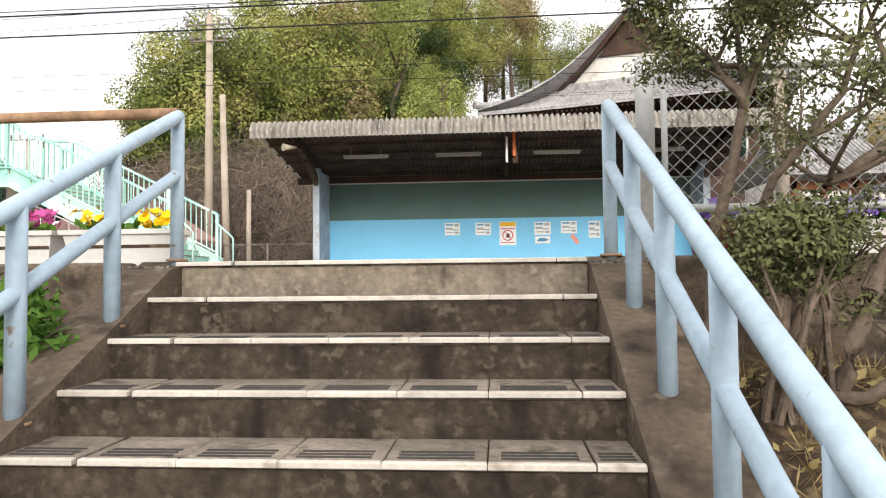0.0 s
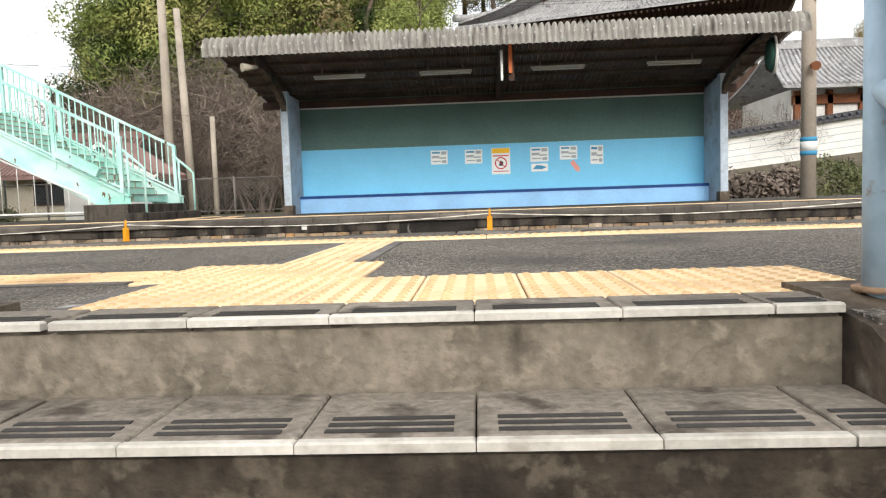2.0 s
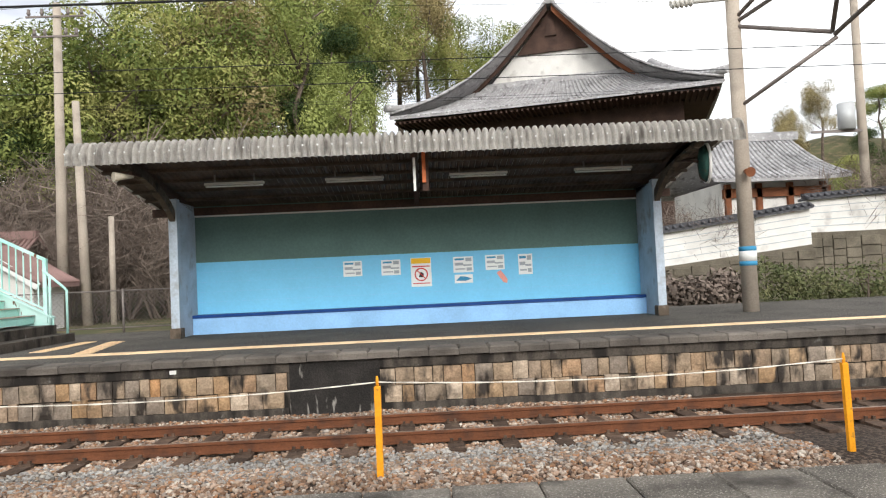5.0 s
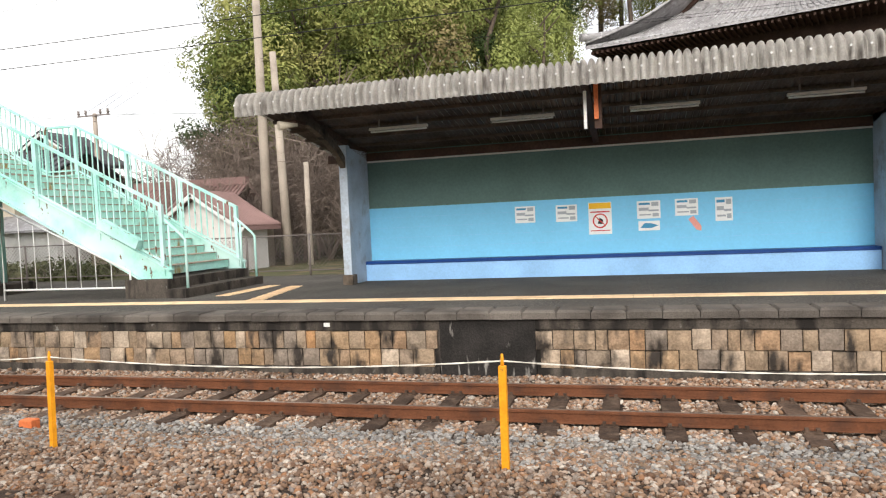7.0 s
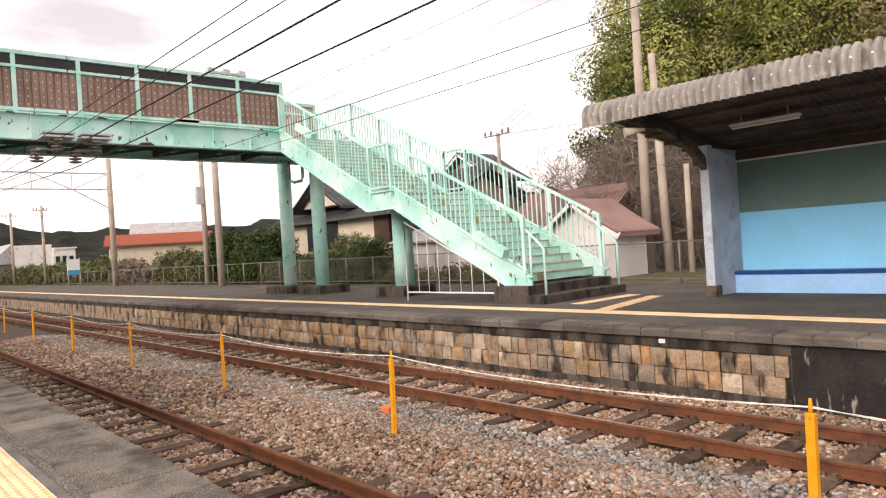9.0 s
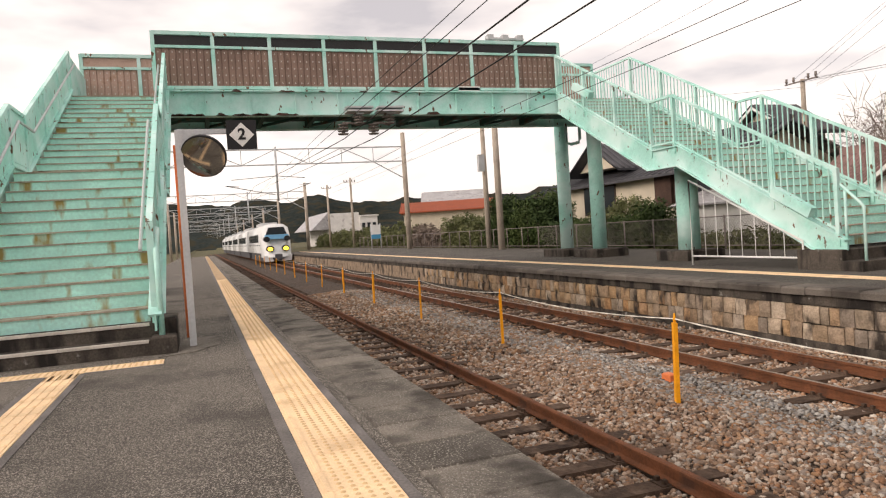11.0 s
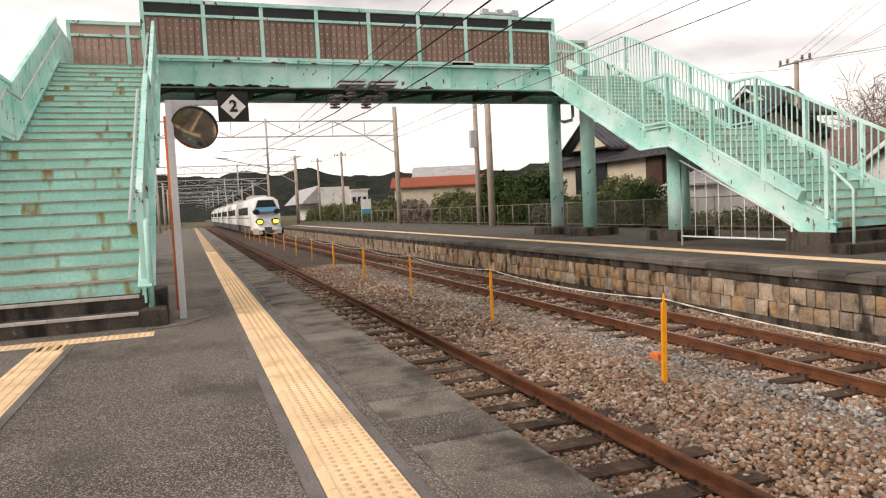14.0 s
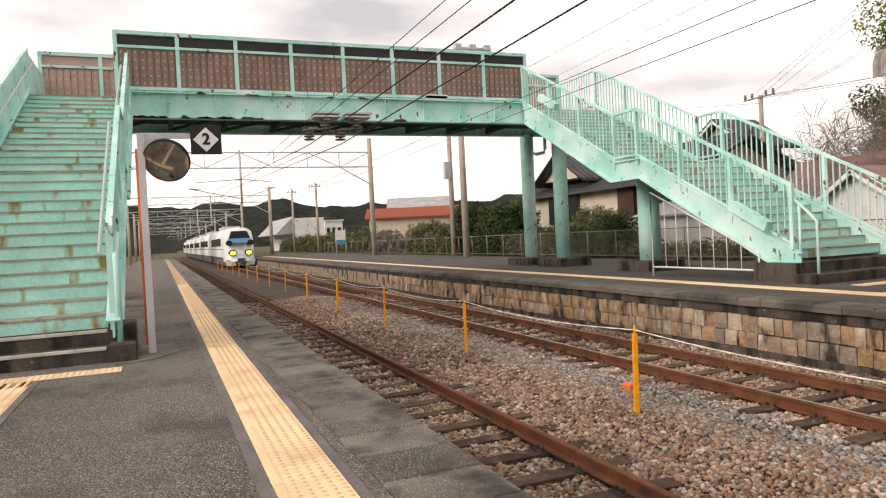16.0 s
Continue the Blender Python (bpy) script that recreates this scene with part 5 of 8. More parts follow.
# odd orange brick lying on the ballast
bm = B()
chamfer_box(bm, -6.32, -6.14, 12.70, 12.82, -0.92, -0.80, 0.015)
solid("brick", bm, M_ORANGE, "broken orange brick lying on the ballast", "brick")

# ---- poles, gantries and wires ----
def utility_pole(x, y, z0, height, r0, r1, label, arms=(), name="utility_pole"):
    p = thing(name, (x, y, z0), label, "pole")
    bm = B()
    tube(bm, [(x, y, z0), (x, y, z0 + height)], [r0, r1], 14)
    part("shaft", bm, M_POLE, p)
    for za, half, dirx in arms:
        bm = B()
        dx, dy = (half, 0) if dirx else (0, half)
        beam(bm, (x - dx, y - dy - r1, z0 + za), (x + dx, y + dy - r1, z0 + za), 0.06, 0.06)
        a = part("crossarm", bm, M_STEELDARK, p, "steel crossarm")
        for f in (-0.9, -0.45, 0.45, 0.9):
            bm = B()
            c = (x + dx * f, y + dy * f - r1, z0 + za)
            tube(bm, [(c[0], c[1], c[2] + 0.04), (c[0], c[1], c[2] + 0.13), (c[0], c[1], c[2] + 0.17), (c[0], c[1], c[2] + 0.26)], [0.03, 0.075, 0.045, 0.06], 8)
            part("insulator", bm, M_STEELDARK, a, "dark porcelain insulator")
    return p


utility_pole(-12.35, 29.5, -0.2, 11.4, 0.20, 0.13, "tall concrete utility pole with crossarms", ((10.9, 1.0, True), (10.2, 0.8, True)))
p2 = utility_pole(-11.5, 29.4, -0.2, 7.9, 0.17, 0.12, "leaning concrete pole beside a taller one", ())
p2.rotation_euler = (0, -0.03, 0)
utility_pole(-10.45, 29.0, -0.3, 3.9, 0.10, 0.09, "short grey concrete fence pole", ())
pr = utility_pole(7.15, 20.15, 0.0, 8.4, 0.175, 0.14, "concrete catenary pole with blue and white band", ())
for z0, z1, m in ((1.00, 1.10, M_PRINTBLUE), (1.10, 1.32, M_WHITE), (1.32, 1.42, M_PRINTBLUE)):
    bm = B()
    tube(bm, [(7.15, 20.15, z0), (7.15, 20.15, z1)], 0.182, 16)
    part("band", bm, m, pr, "painted marker band")
bm = B()
tube(bm, [(7.12, 19.95, 3.05), (7.12, 19.72, 3.0)], [0.05, 0.11], 10)
part("lamp", bm, M_TIMBERRED, pr, "small rusty lamp")
for a, b in (((7.15, 20.1, 6.3), (8.4, 18.6, 5.6)), ((7.15, 20.1, 4.5), (8.5, 18.6, 5.5)), ((8.45, 18.6, 5.55), (9.2, 14.0, 7.0)), ((7.2, 20.1, 6.4), (9.3, 14.0, 7.3)), ((7.2, 20.1, 6.5), (7.8, 17.5, 7.4)), ((8.4, 18.6, 5.6), (7.9, 17.0, 7.4))):
    bm = B()
    tube(bm, [a, b], 0.045, 8)
    part("truss_bar", bm, M_STEELDARK, pr, "dark steel truss bar")
bm = B()
tube(bm, [(6.2, 20.0, 6.85), (7.2, 20.1, 6.95)], 0.06, 8)
for k in range(5):
    tube(bm, [(6.15 - 0.1 * k, 20, 6.85 - 0.01 * k), (6.1 - 0.1 * k, 20, 6.84 - 0.01 * k)], [0.12, 0.07], 10)
part("insulator", bm, M_TUBE, pr, "stacked insulator arm")
pr2 = utility_pole(18.4, 33.0, 0.8, 12.5, 0.2, 0.14, "grey utility pole with transformer by the temple wall", ((11.2, 0.9, True),))
bm = B()
tube(bm, [(17.7, 32.9, 6.3), (17.7, 32.9, 7.4)], 0.33, 14)
part("transformer", bm, M_GALV, pr2, "grey cylindrical transformer")
bm = B()
beam(bm, (16.2, 32.9, 6.25), (18.4, 32.9, 6.25), 0.1, 0.1)
part("platform_arm", bm, M_STEELDARK, pr2)
utility_pole(-33.2, 22.6, 0.0, 8.6, 0.19, 0.15, "concrete pole behind the far platform fence", ())
up = utility_pole(-37.5, 23.7, 0.0, 9.5, 0.17, 0.12, "service pole with a grey cabinet and cables", ((9.0, 0.7, False), (8.2, 0.7, False)))
bm = B()
box(bm, -37.4, -37.1, 23.2, 23.56, 4.6, 5.6)
part("cabinet", bm, M_GALV, up, "grey cabinet")
utility_pole(-93.0, 24.0, 0.0, 8.5, 0.16, 0.12, "thin distant concrete pole", ((8.0, 0.7, False),))
utility_pole(-80.0, 24.5, 0.0, 8.2, 0.16, 0.12, "thin distant concrete pole", ((7.7, 0.7, False),))
utility_pole(-23.2, 33.5, 0.0, 7.0, 0.13, 0.1, "dark service pole with crossarm behind the houses", ((6.9, 0.9, True),))


def gantry(x, y0, y1, h, zb, zt, group="track gantries"):
    g = thing("catenary_gantry", (x, y1, 0), "steel lattice gantry over the tracks on concrete posts", "gantry", group)
    for y in (y0, y1):
        bm = B()
        tube(bm, [(x, y, -1.0 if y == y0 else 0.0), (x, y, h)], [0.21, 0.17], 12)
        part("post", bm, M_POLE, g, "concrete post")
    for z in (zb, zt):
        bm = B()
        beam(bm, (x, y0, z), (x, y1, z), 0.09, 0.09)
        part("chord", bm, M_GALV, g)
    n = 8
    for i in range(n):
        a, b = y0 + (y1 - y0) * i / n, y0 + (y1 - y0) * (i + 1) / n
        bm = B()
        beam(bm, (x, a, zb if i % 2 else zt), (x, b, zt if i % 2 else zb), 0.055, 0.055)
        part("diagonal", bm, M_GALV, g)
        bm = B()
        beam(bm, (x, b, zb), (x, b, zt), 0.05, 0.05)
        part("web", bm, M_GALV, g)
    bm = B()
    beam(bm, (x, y1 - 0.1, zb - 1.3), (x, y1 - 2.4, zb), 0.07, 0.07)
    part("brace", bm, M_GALV, g)
    bm = B()
    tube(bm, [(x, 12.8, zt + 0.2), (x, 12.8, zb - 2.6)], 0.08, 8)
    part("drop_post", bm, M_GALV, g)
    for yc in TRACKS.values():
        bm = B()
        s = 1 if yc > 12.8 else -1
        tube(bm, [(x, 12.8, zb - 0.8), (x, yc + 0.5 * s, zb - 1.0)], 0.035, 6)
        tube(bm, [(x, 12.8, zb - 2.2), (x, yc + 0.9 * s, zb - 1.4), (x, yc, zb - 1.5)], 0.03, 6)
        part("cantilever", bm, M_GALV, g)
    return g


gantry(-50.0, 3.2, 22.4, 8.9, 6.75, 7.85)
for x in (-82.0, -112.0, -140.0, -170.0, -205.0, -240.0):
    gantry(x, 3.0, 19.4, 8.0, 6.2, 7.0)


def wire(points, r=0.012, sag=0.006):
    bm = B()
    pts = []
    for a, b in zip(points, points[1:]):
        a, b = Vector(a), Vector(b)
        dip = sag * (b - a).length
        for k in range(12):
            f = k / 12
            p = a.lerp(b, f)
            p.z -= dip * 4 * f * (1 - f)
            pts.append(p)
    pts.append(Vector(points[-1]))
    tube(bm, pts, r * 0.75, 5)
    solid("overhead_wire", bm, M_WIRE, "black overhead wire strung along the railway", "overhead wire", "overhead wires")


# far track: messenger and contact wire; near track likewise
for y, z in ((14.32, 4.00), (14.32, 3.72), (10.45, 3.97), (10.37, 3.68)):
    wire([(-240, y, z), (-112, y, z), (-50, y, z), (-18.3, y, z), (35, y, z + 0.05)], 0.008, sag=0.0008)
# feeders carried on the insulators of the bridge
for y, z in ((11.28, 3.97), (12.17, 3.98)):
    wire([(-240, y, 5.6), (-112, y, 5.6), (-50, y, 5.3), (-18.3, y, z), (35, y, z + 0.15)], 0.018, sag=0.0008)
wire([(-120, 22.6, 8.3), (-80, 22.6, 8.3), (-37.5, 22.6, 8.3), (7.1, 20.6, 8.5), (40, 20.6, 8.3)], 0.010)
wire([(-60, 30, 10.2), (-12.35, 29.4, 11.1), (18.4, 32.9, 11.9), (60, 34, 11)], 0.010)
for z in (7.42, 7.52):
    wire([(-22.5, 33.5, z - 0.9), (-12.35, 29.4, z), (18.4, 32.9, z + 0.9)], 0.008)
# service lines that meet at the dark pole behind the houses
for dy, dz in ((-0.7, 0.0), (0.0, 0.1), (0.7, 0.0)):
    wire([(-23.0 + dy, 33.4, 7.0), (-6.0 + dy, 34.0, 15.2 + 6 * dz)], 0.010)
    wire([(-23.0 + dy, 33.4, 6.9), (6.0, 36.0, 5.6 + dz * 4)], 0.010)
wire([(-70.0, 24.0, 6.5), (-37.5, 23.7, 8.2), (-23.0, 33.4, 6.6)], 0.010)

# ---- foliage helpers ----
def leaf_cloud(name, centers, per, spread, size, mat, seed, droop=0.0, aspect=0.45, shell=0.5):
    """Many small leaf quads round given centres."""
    r = np.random.RandomState(seed)
    c = np.repeat(np.array(centers, float), per, 0)
    n = len(c)
    d = r.normal(0, 1, (n, 3))
    d /= np.linalg.norm(d, axis=1)[:, None]
    p = c + d * (r.uniform(0, 1, (n, 1)) ** shell) * np.array(spread)
    face = d + r.normal(0, 0.35, (n, 3)) + np.array((0, 0, 0.25))
    u = np.cross(face, r.normal(0, 1, (n, 3)) + np.array((droop, droop * 0.3, 0)))
    u /= np.linalg.norm(u, axis=1)[:, None]
    u[:, 2] -= 0.5 * droop
    u /= np.linalg.norm(u, axis=1)[:, None]
    w = np.cross(u, face)
    w /= np.linalg.norm(w, axis=1)[:, None]
    s = size * r.uniform(0.55, 1.3, (n, 1))
    quad = np.stack((p, p + u * s * 0.5 + w * s * aspect * 0.5, p + u * s, p + u * s * 0.5 - w * s * aspect * 0.5), 1).reshape(-1, 3)
    f = np.arange(n * 4).reshape(-1, 4)
    me = bpy.data.meshes.new(name)
    me.vertices.add(n * 4)
    me.vertices.foreach_set("co", quad.ravel())
    me.loops.add(n * 4)
    me.loops.foreach_set("vertex_index", f.ravel())
    me.polygons.add(n)
    me.polygons.foreach_set("loop_start", np.arange(n) * 4)
    me.update(calc_edges=True)
    me.materials.append(mat)
    return me


def limbs(bm, p, d, length, radius, depth, r, tips, spread=0.7, sides=6):
    """Branches that fork and taper; the ends are kept in tips."""
    pts, rad = [p], [radius]
    q, dd = Vector(p), Vector(d)
    n = 4
    for k in range(n):
        dd = (dd + Vector((r.uniform(-1, 1), r.uniform(-1, 1), r.uniform(-0.4, 0.7))) * 0.17).normalized()
        q = q + dd * length / n
        pts.append(q.copy())
        rad.append(radius * (1 - 0.42 * (k + 1) / n))
    tube(bm, pts, rad, sides, cap=False)
    if depth == 0:
        tips.append(q.copy())
        return
    for k in range(r.choice((2, 3))):
        nd = (dd + Vector((r.uniform(-1, 1), r.uniform(-1, 1), r.uniform(-0.3, 0.8))) * spread).normalized()
        limbs(bm, q, nd, length * r.uniform(0.6, 0.85), rad[-1] * 0.8, depth - 1, r, tips, spread, max(4, sides - 1))
        tips.append(q.copy())


# ---- forest on the hill ----
def forest_tree(seed, height, width, mat, label, kind_):
    r = random.Random(seed)
    t = thing("tree", (0, 0, 0), label, "tree", "trees on the hill")
    bm = B()
    trunk = [(0, 0, -1.0)]
    for k in range(1, 6):
        trunk.append((r.uniform(-0.3, 0.3) * k / 3, r.uniform(-0.3, 0.3) * k / 3, height * 0.17 * k))
    tube(bm, trunk, [0.22 - 0.035 * k for k in range(6)], 6, cap=False)
    for _ in range(6):
        z = height * r.uniform(0.35, 0.8)
        a = r.uniform(0, 6.28)
        tube(bm, [(0, 0, z), (math.cos(a) * width * 0.3, math.sin(a) * width * 0.3, z + height * 0.1)], [0.07, 0.03], 4, cap=False)
    part("trunk", bm, M_BARK, t)
    centers = []
    if kind_ == "bamboo":
        for _ in range(24):
            a, rr = r.uniform(0, 6.28), width * 0.5 * math.sqrt(r.uniform(0, 1))
            z = height * (0.45 + 0.5 * r.uniform(0, 1) * (1 - (rr / width) ** 2))
            centers.append((math.cos(a) * rr, math.sin(a) * rr, z))
        me = leaf_cloud("crown", centers, 700, (0.95, 0.95, 1.05), 0.155, mat, seed, droop=0.5, aspect=0.42, shell=0.2)
    elif kind_ == "plume":
        for k in range(22):
            f = k / 21
            centers.append((r.uniform(-1, 1) * width * 0.28 * math.sin(f * math.pi) ** 0.7 + f * f * 0.9, r.uniform(-1, 1) * width * 0.25, height * (0.3 + 0.7 * f)))
        me = leaf_cloud("crown", centers, 520, (0.70, 0.70, 0.95), 0.155, mat, seed, droop=0.6, aspect=0.40, shell=0.2)
    else:
        for _ in range(26):
            a, b = r.uniform(0, 6.28), r.uniform(-0.5, 1.4)
            rr = width * 0.45 * r.uniform(0.6, 1.0)
            centers.append((math.cos(a) * rr * math.cos(b), math.sin(a) * rr * math.cos(b), height * 0.62 + height * 0.34 * math.sin(b)))
        me = leaf_cloud("crown", centers, 620, (1.0, 1.0, 0.8), 0.155, mat, seed, aspect=0.5, shell=0.2)
    part("crown", me, mat, t)
    return t


variants = [
    forest_tree(1, 11.0, 5.5, M_LEAF_BAMBOO, "tall yellow green bamboo clump on the hillside", "bamboo"),
    forest_tree(2, 10.0, 5.0, M_LEAF_BAMBOO, "tall yellow green bamboo clump on the hillside", "bamboo"),
    forest_tree(3, 12.0, 5.0, M_LEAF_LIGHT, "pale drooping bamboo plume on the hillside", "plume"),
    forest_tree(4, 9.5, 6.0, M_LEAF_DARK, "dark green broadleaf evergreen on the hillside", "round"),
    forest_tree(5, 10.5, 5.0, M_LEAF_BROWN, "brownish withered tree among the bamboo", "plume"),
    forest_tree(6, 8.5, 6.0, M_LEAF_BAMBOO, "rounded olive green tree on the hillside", "round"),
    forest_tree(8, 7.0, 4.5, M_LEAF_LIGHT, "rounded pale green bamboo head on the hillside", "bamboo"),
    forest_tree(9, 11.5, 4.0, M_LEAF_BROWN, "thin brown topped tree on the ridge", "bamboo"),
]
rf = random.Random(11)
spots = []
for row, y in enumerate((41.5, 44.5, 48, 52, 56.5, 61.5, 67, 73)):
    x0, x1 = (-19.6 - 0.6 * (y - 41.5), -2.5 if y < 63 else 17)
    x = x0 + rf.uniform(0, 2)
    while x < x1:
        spots.append((x + rf.uniform(-0.8, 0.8), y + rf.uniform(-1.2, 1.2), row))
        x += rf.uniform(2.8, 4.2)
used = set()
for x, y, row in spots:
    if row <= 1:
        i = rf.choice((0, 3, 3, 5, 3, 6, 6))
    elif row <= 4:
        i = rf.choice((0, 1, 3, 5, 3, 6, 2, 4))
    else:
        i = rf.choice((2, 4, 7, 0, 1, 7, 4, 2))
    if x < -16 - row * 2 and row < 4:
        i = rf.choice((0, 1, 0, 3, 5))
    s = rf.uniform(0.85, 1.2) * (0.95 if row < 3 and x < -16 - row * 2 else 0.62 if row == 0 else 0.8 if row == 1 else 1.05 if row < 4 else 1.28)
    m = Matrix.Translation((x, y, ground_height(x, y) - 0.2)) @ Matrix.Rotation(rf.uniform(0, 6.28), 4, "Z") @ Matrix.Scale(s, 4)
    if i not in used:
        used.add(i)
        variants[i].matrix_basis = m
        variants[i].scale = (s, s, s)
    else:
        o = copy_thing(variants[i], Matrix.Translation((x, y, ground_height(x, y) - 0.2)) @ Matrix.Rotation(rf.uniform(0, 6.28), 4, "Z"))
        o.scale = (s, s, s * rf.uniform(0.9, 1.15))
# tall bamboo at the open end of the grove
for i, x, y, s in ((0, -19.4, 43.0, 1.45), (1, -17.2, 43.5, 1.6), (1, -20.6, 44.8, 1.35), (0, -15.4, 44.0, 1.6), (3, -21.2, 42.2, 1.1), (0, -12.6, 45.0, 1.6), (2, -18.6, 46.0, 1.5), (7, -10.0, 46.5, 1.55), (2, -7.0, 47.5, 1.45)):
    o = copy_thing(variants[i], Matrix.Translation((x, y, ground_height(x, y) - 0.2)) @ Matrix.Rotation(x * 3, 4, "Z"))
    o.scale = (s, s, s)
# trees of the right-hand hill and behind the temple wall
for x, y in ((19, 70), (23, 74), (27, 72), (33, 78), (38, 80), (43, 82), (48, 80), (53, 84), (58, 82), (40, 88), (46, 90), (52, 92), (60, 92), (66, 90), (36, 86), (30, 72), (35, 70), (64, 84), (70, 92), (44, 74), (50, 74), (57, 74), (38, 74)):
    i = rf.choice((3, 5, 1, 7, 3))
    o = copy_thing(variants[i], Matrix.Translation((x, y, ground_height(x, y) - 0.2)) @ Matrix.Rotation(rf.uniform(0, 6.28), 4, "Z"))
    s = rf.uniform(0.8, 1.1)
    o.scale = (s, s, s)


# bare winter thicket at the foot of the hill
def bare_shrub(seed, h):
    r = random.Random(seed)
    t = thing("bare_shrub", (0, 0, 0), "leafless brown winter shrub with fine twigs", "shrub", "bare shrubs below the hill")
    bm = B()
    tips = []
    for k in range(7):
        a = r.uniform(0, 6.28)
        limbs(bm, Vector((math.cos(a) * 0.3, math.sin(a) * 0.3, -0.2)), Vector((math.cos(a) * 0.45, math.sin(a) * 0.45, 1)).normalized(), h * 0.36, 0.045, 2, r, tips, 0.75, 4)
    part("branchwork", bm, M_TWIG, t)
    pts = np.array([tuple(p) for p in tips])
    me = leaf_cloud("twigs", pts, 26, (0.55, 0.55, 0.6), 0.75, M_TWIG, seed, droop=-0.5, aspect=0.022)
    part("twig_haze", me, M_TWIG, t, "haze of fine twigs", kind="stuff")
    return t


shrubs = [bare_shrub(s, 4.6) for s in (21, 22, 23)]
rb = random.Random(5)
k = 0
for y in (31.5, 33.5, 36.0):
    x = -17.5
    while x < -2.5:
        s = rb.uniform(0.9, 1.3) * (0.75 if y < 32 else 1.15 if y < 35 else 1.5)
        m = Matrix.Translation((x + rb.uniform(-0.5, 0.5), y + rb.uniform(-0.6, 0.6), -0.1)) @ Matrix.Rotation(rb.uniform(0, 6.28), 4, "Z")
        o = shrubs[k] if k < 3 else copy_thing(shrubs[k % 3], m)
        o.matrix_basis = m
        o.scale = (s, s, s)
        k += 1
        x += rb.uniform(1.5, 2.3)
for x, y, s in ((11.0, 33.5, 0.9), (20.0, 33.6, 1.4), (8.3, 33.5, 0.8)):
    o = copy_thing(shrubs[k % 3], Matrix.Translation((x, y, 0)) @ Matrix.Rotation(x, 4, "Z"))
    o.scale = (s, s, s)
    k += 1


def hedge(x0, x1, y0, y1, z0, h, mat, count, label, seed, leaf=0.16, name="hedge"):
    r = random.Random(seed)
    t = thing(name, ((x0 + x1) / 2, (y0 + y1) / 2, z0), label, name)
    cs = []
    for _ in range(count):
        x, y = r.uniform(x0, x1), r.uniform(y0, y1)
        hh = h * (0.72 + 0.38 * noise.noise((x * 0.5, y * 0.5, seed)))
        cs.append((x, y, z0 + hh * r.uniform(0.05, 1.0)))
    me = leaf_cloud("leaves", cs, 34, (0.34, 0.34, 0.28), leaf, mat, seed)
    part("leaves", me, mat, t)
    bm = B()
    for _ in range(int((x1 - x0) * 1.5) + 4):
        x, y = r.uniform(x0, x1), r.uniform(y0, y1)
        tube(bm, [(x, y, z0 - 0.1), (x + r.uniform(-0.3, 0.3), y, z0 + h * 0.6)], [0.035, 0.012], 5, cap=False)
    part("stems", bm, M_BARK, t)
    return t


hedge(-39.3, -31.2, 24.2, 26.0, -0.1, 3.7, M_LEAF_DARK, 900, "tall overgrown dark green bush behind the fence", 31, 0.2, "bush")
hedge(-31.0, -22.0, 24.2, 25.6, -0.1, 2.0, M_LEAF_DARK, 620, "overgrown dark green bushes behind the fence", 38, 0.17, "bush")
hedge(-30.0, -25.0, 26.0, 27.4, -0.1, 2.6, M_LEAF_SHRUB, 240, "leafy green bush before the cream house", 39, 0.17, "bush")
hedge(-21.8, -15.5, 24.2, 25.2, -0.1, 0.7, M_LEAF_SHRUB, 170, "low dark bushes behind the wire fence", 32, 0.15, "bush")
hedge(-48, -39.5, 24.3, 26, -0.1, 2.7, M_LEAF_SHRUB, 520, "mixed green and brown bushes along the fence", 33, 0.18, "bush")
hedge(-57, -48.2, 24.5, 26, -0.1, 2.2, M_TWIG, 260, "brown leafless bushes along the railway fence", 40, 0.22, "bush")
hedge(-110, -57.5, 24.5, 27, -0.1, 2.6, M_LEAF_SHRUB, 700, "distant bushes along the railway fence", 34, 0.3, "bush")
hedge(9.0, 22.0, 23.6, 25.2, -0.1, 1.25, M_LEAF_SHRUB, 380, "clipped green hedge behind the platform", 35, 0.12)
hedge(5.9, 9.0, 24.0, 24.6, -0.1, 0.95, M_TWIG, 130, "brown leafless hedge beside the shelter", 36, 0.2)
hedge(-70, -10, -3, -1, -1.9, 4.5, M_LEAF_DARK, 300, "dark trees behind the near platform", 37, 0.4, "bush")

# chain-link fence behind the far platform
ff = thing("wire_fence", (-20, 23.5, 0), "low grey wire mesh fence behind the opposite platform", "fence")
for k in range(36):
    x = -5.9 - 1.9 * k
    bm = B()
    tube(bm, [(x, 23.5, -0.1), (x, 23.5, 1.12)], 0.03, 6)
    part("post", bm, M_STEELDARK, ff)
for z in (0.12, 1.08):
    bm = B()
    tube(bm, [(-5.9, 23.5, z), (-72.4, 23.5, z)], 0.02, 6)
    part("rail", bm, M_STEELDARK, ff)
bm = B()
x = -5.9
while x > -30:
    tube(bm, [(x, 23.5, 0.12), (x - 0.96, 23.5, 1.08)], 0.004, 3, cap=False)
    tube(bm, [(x, 23.5, 1.08), (x - 0.96, 23.5, 0.12)], 0.004, 3, cap=False)
    x -= 0.12
part("wire_mesh", bm, M_STEELDARK, ff)
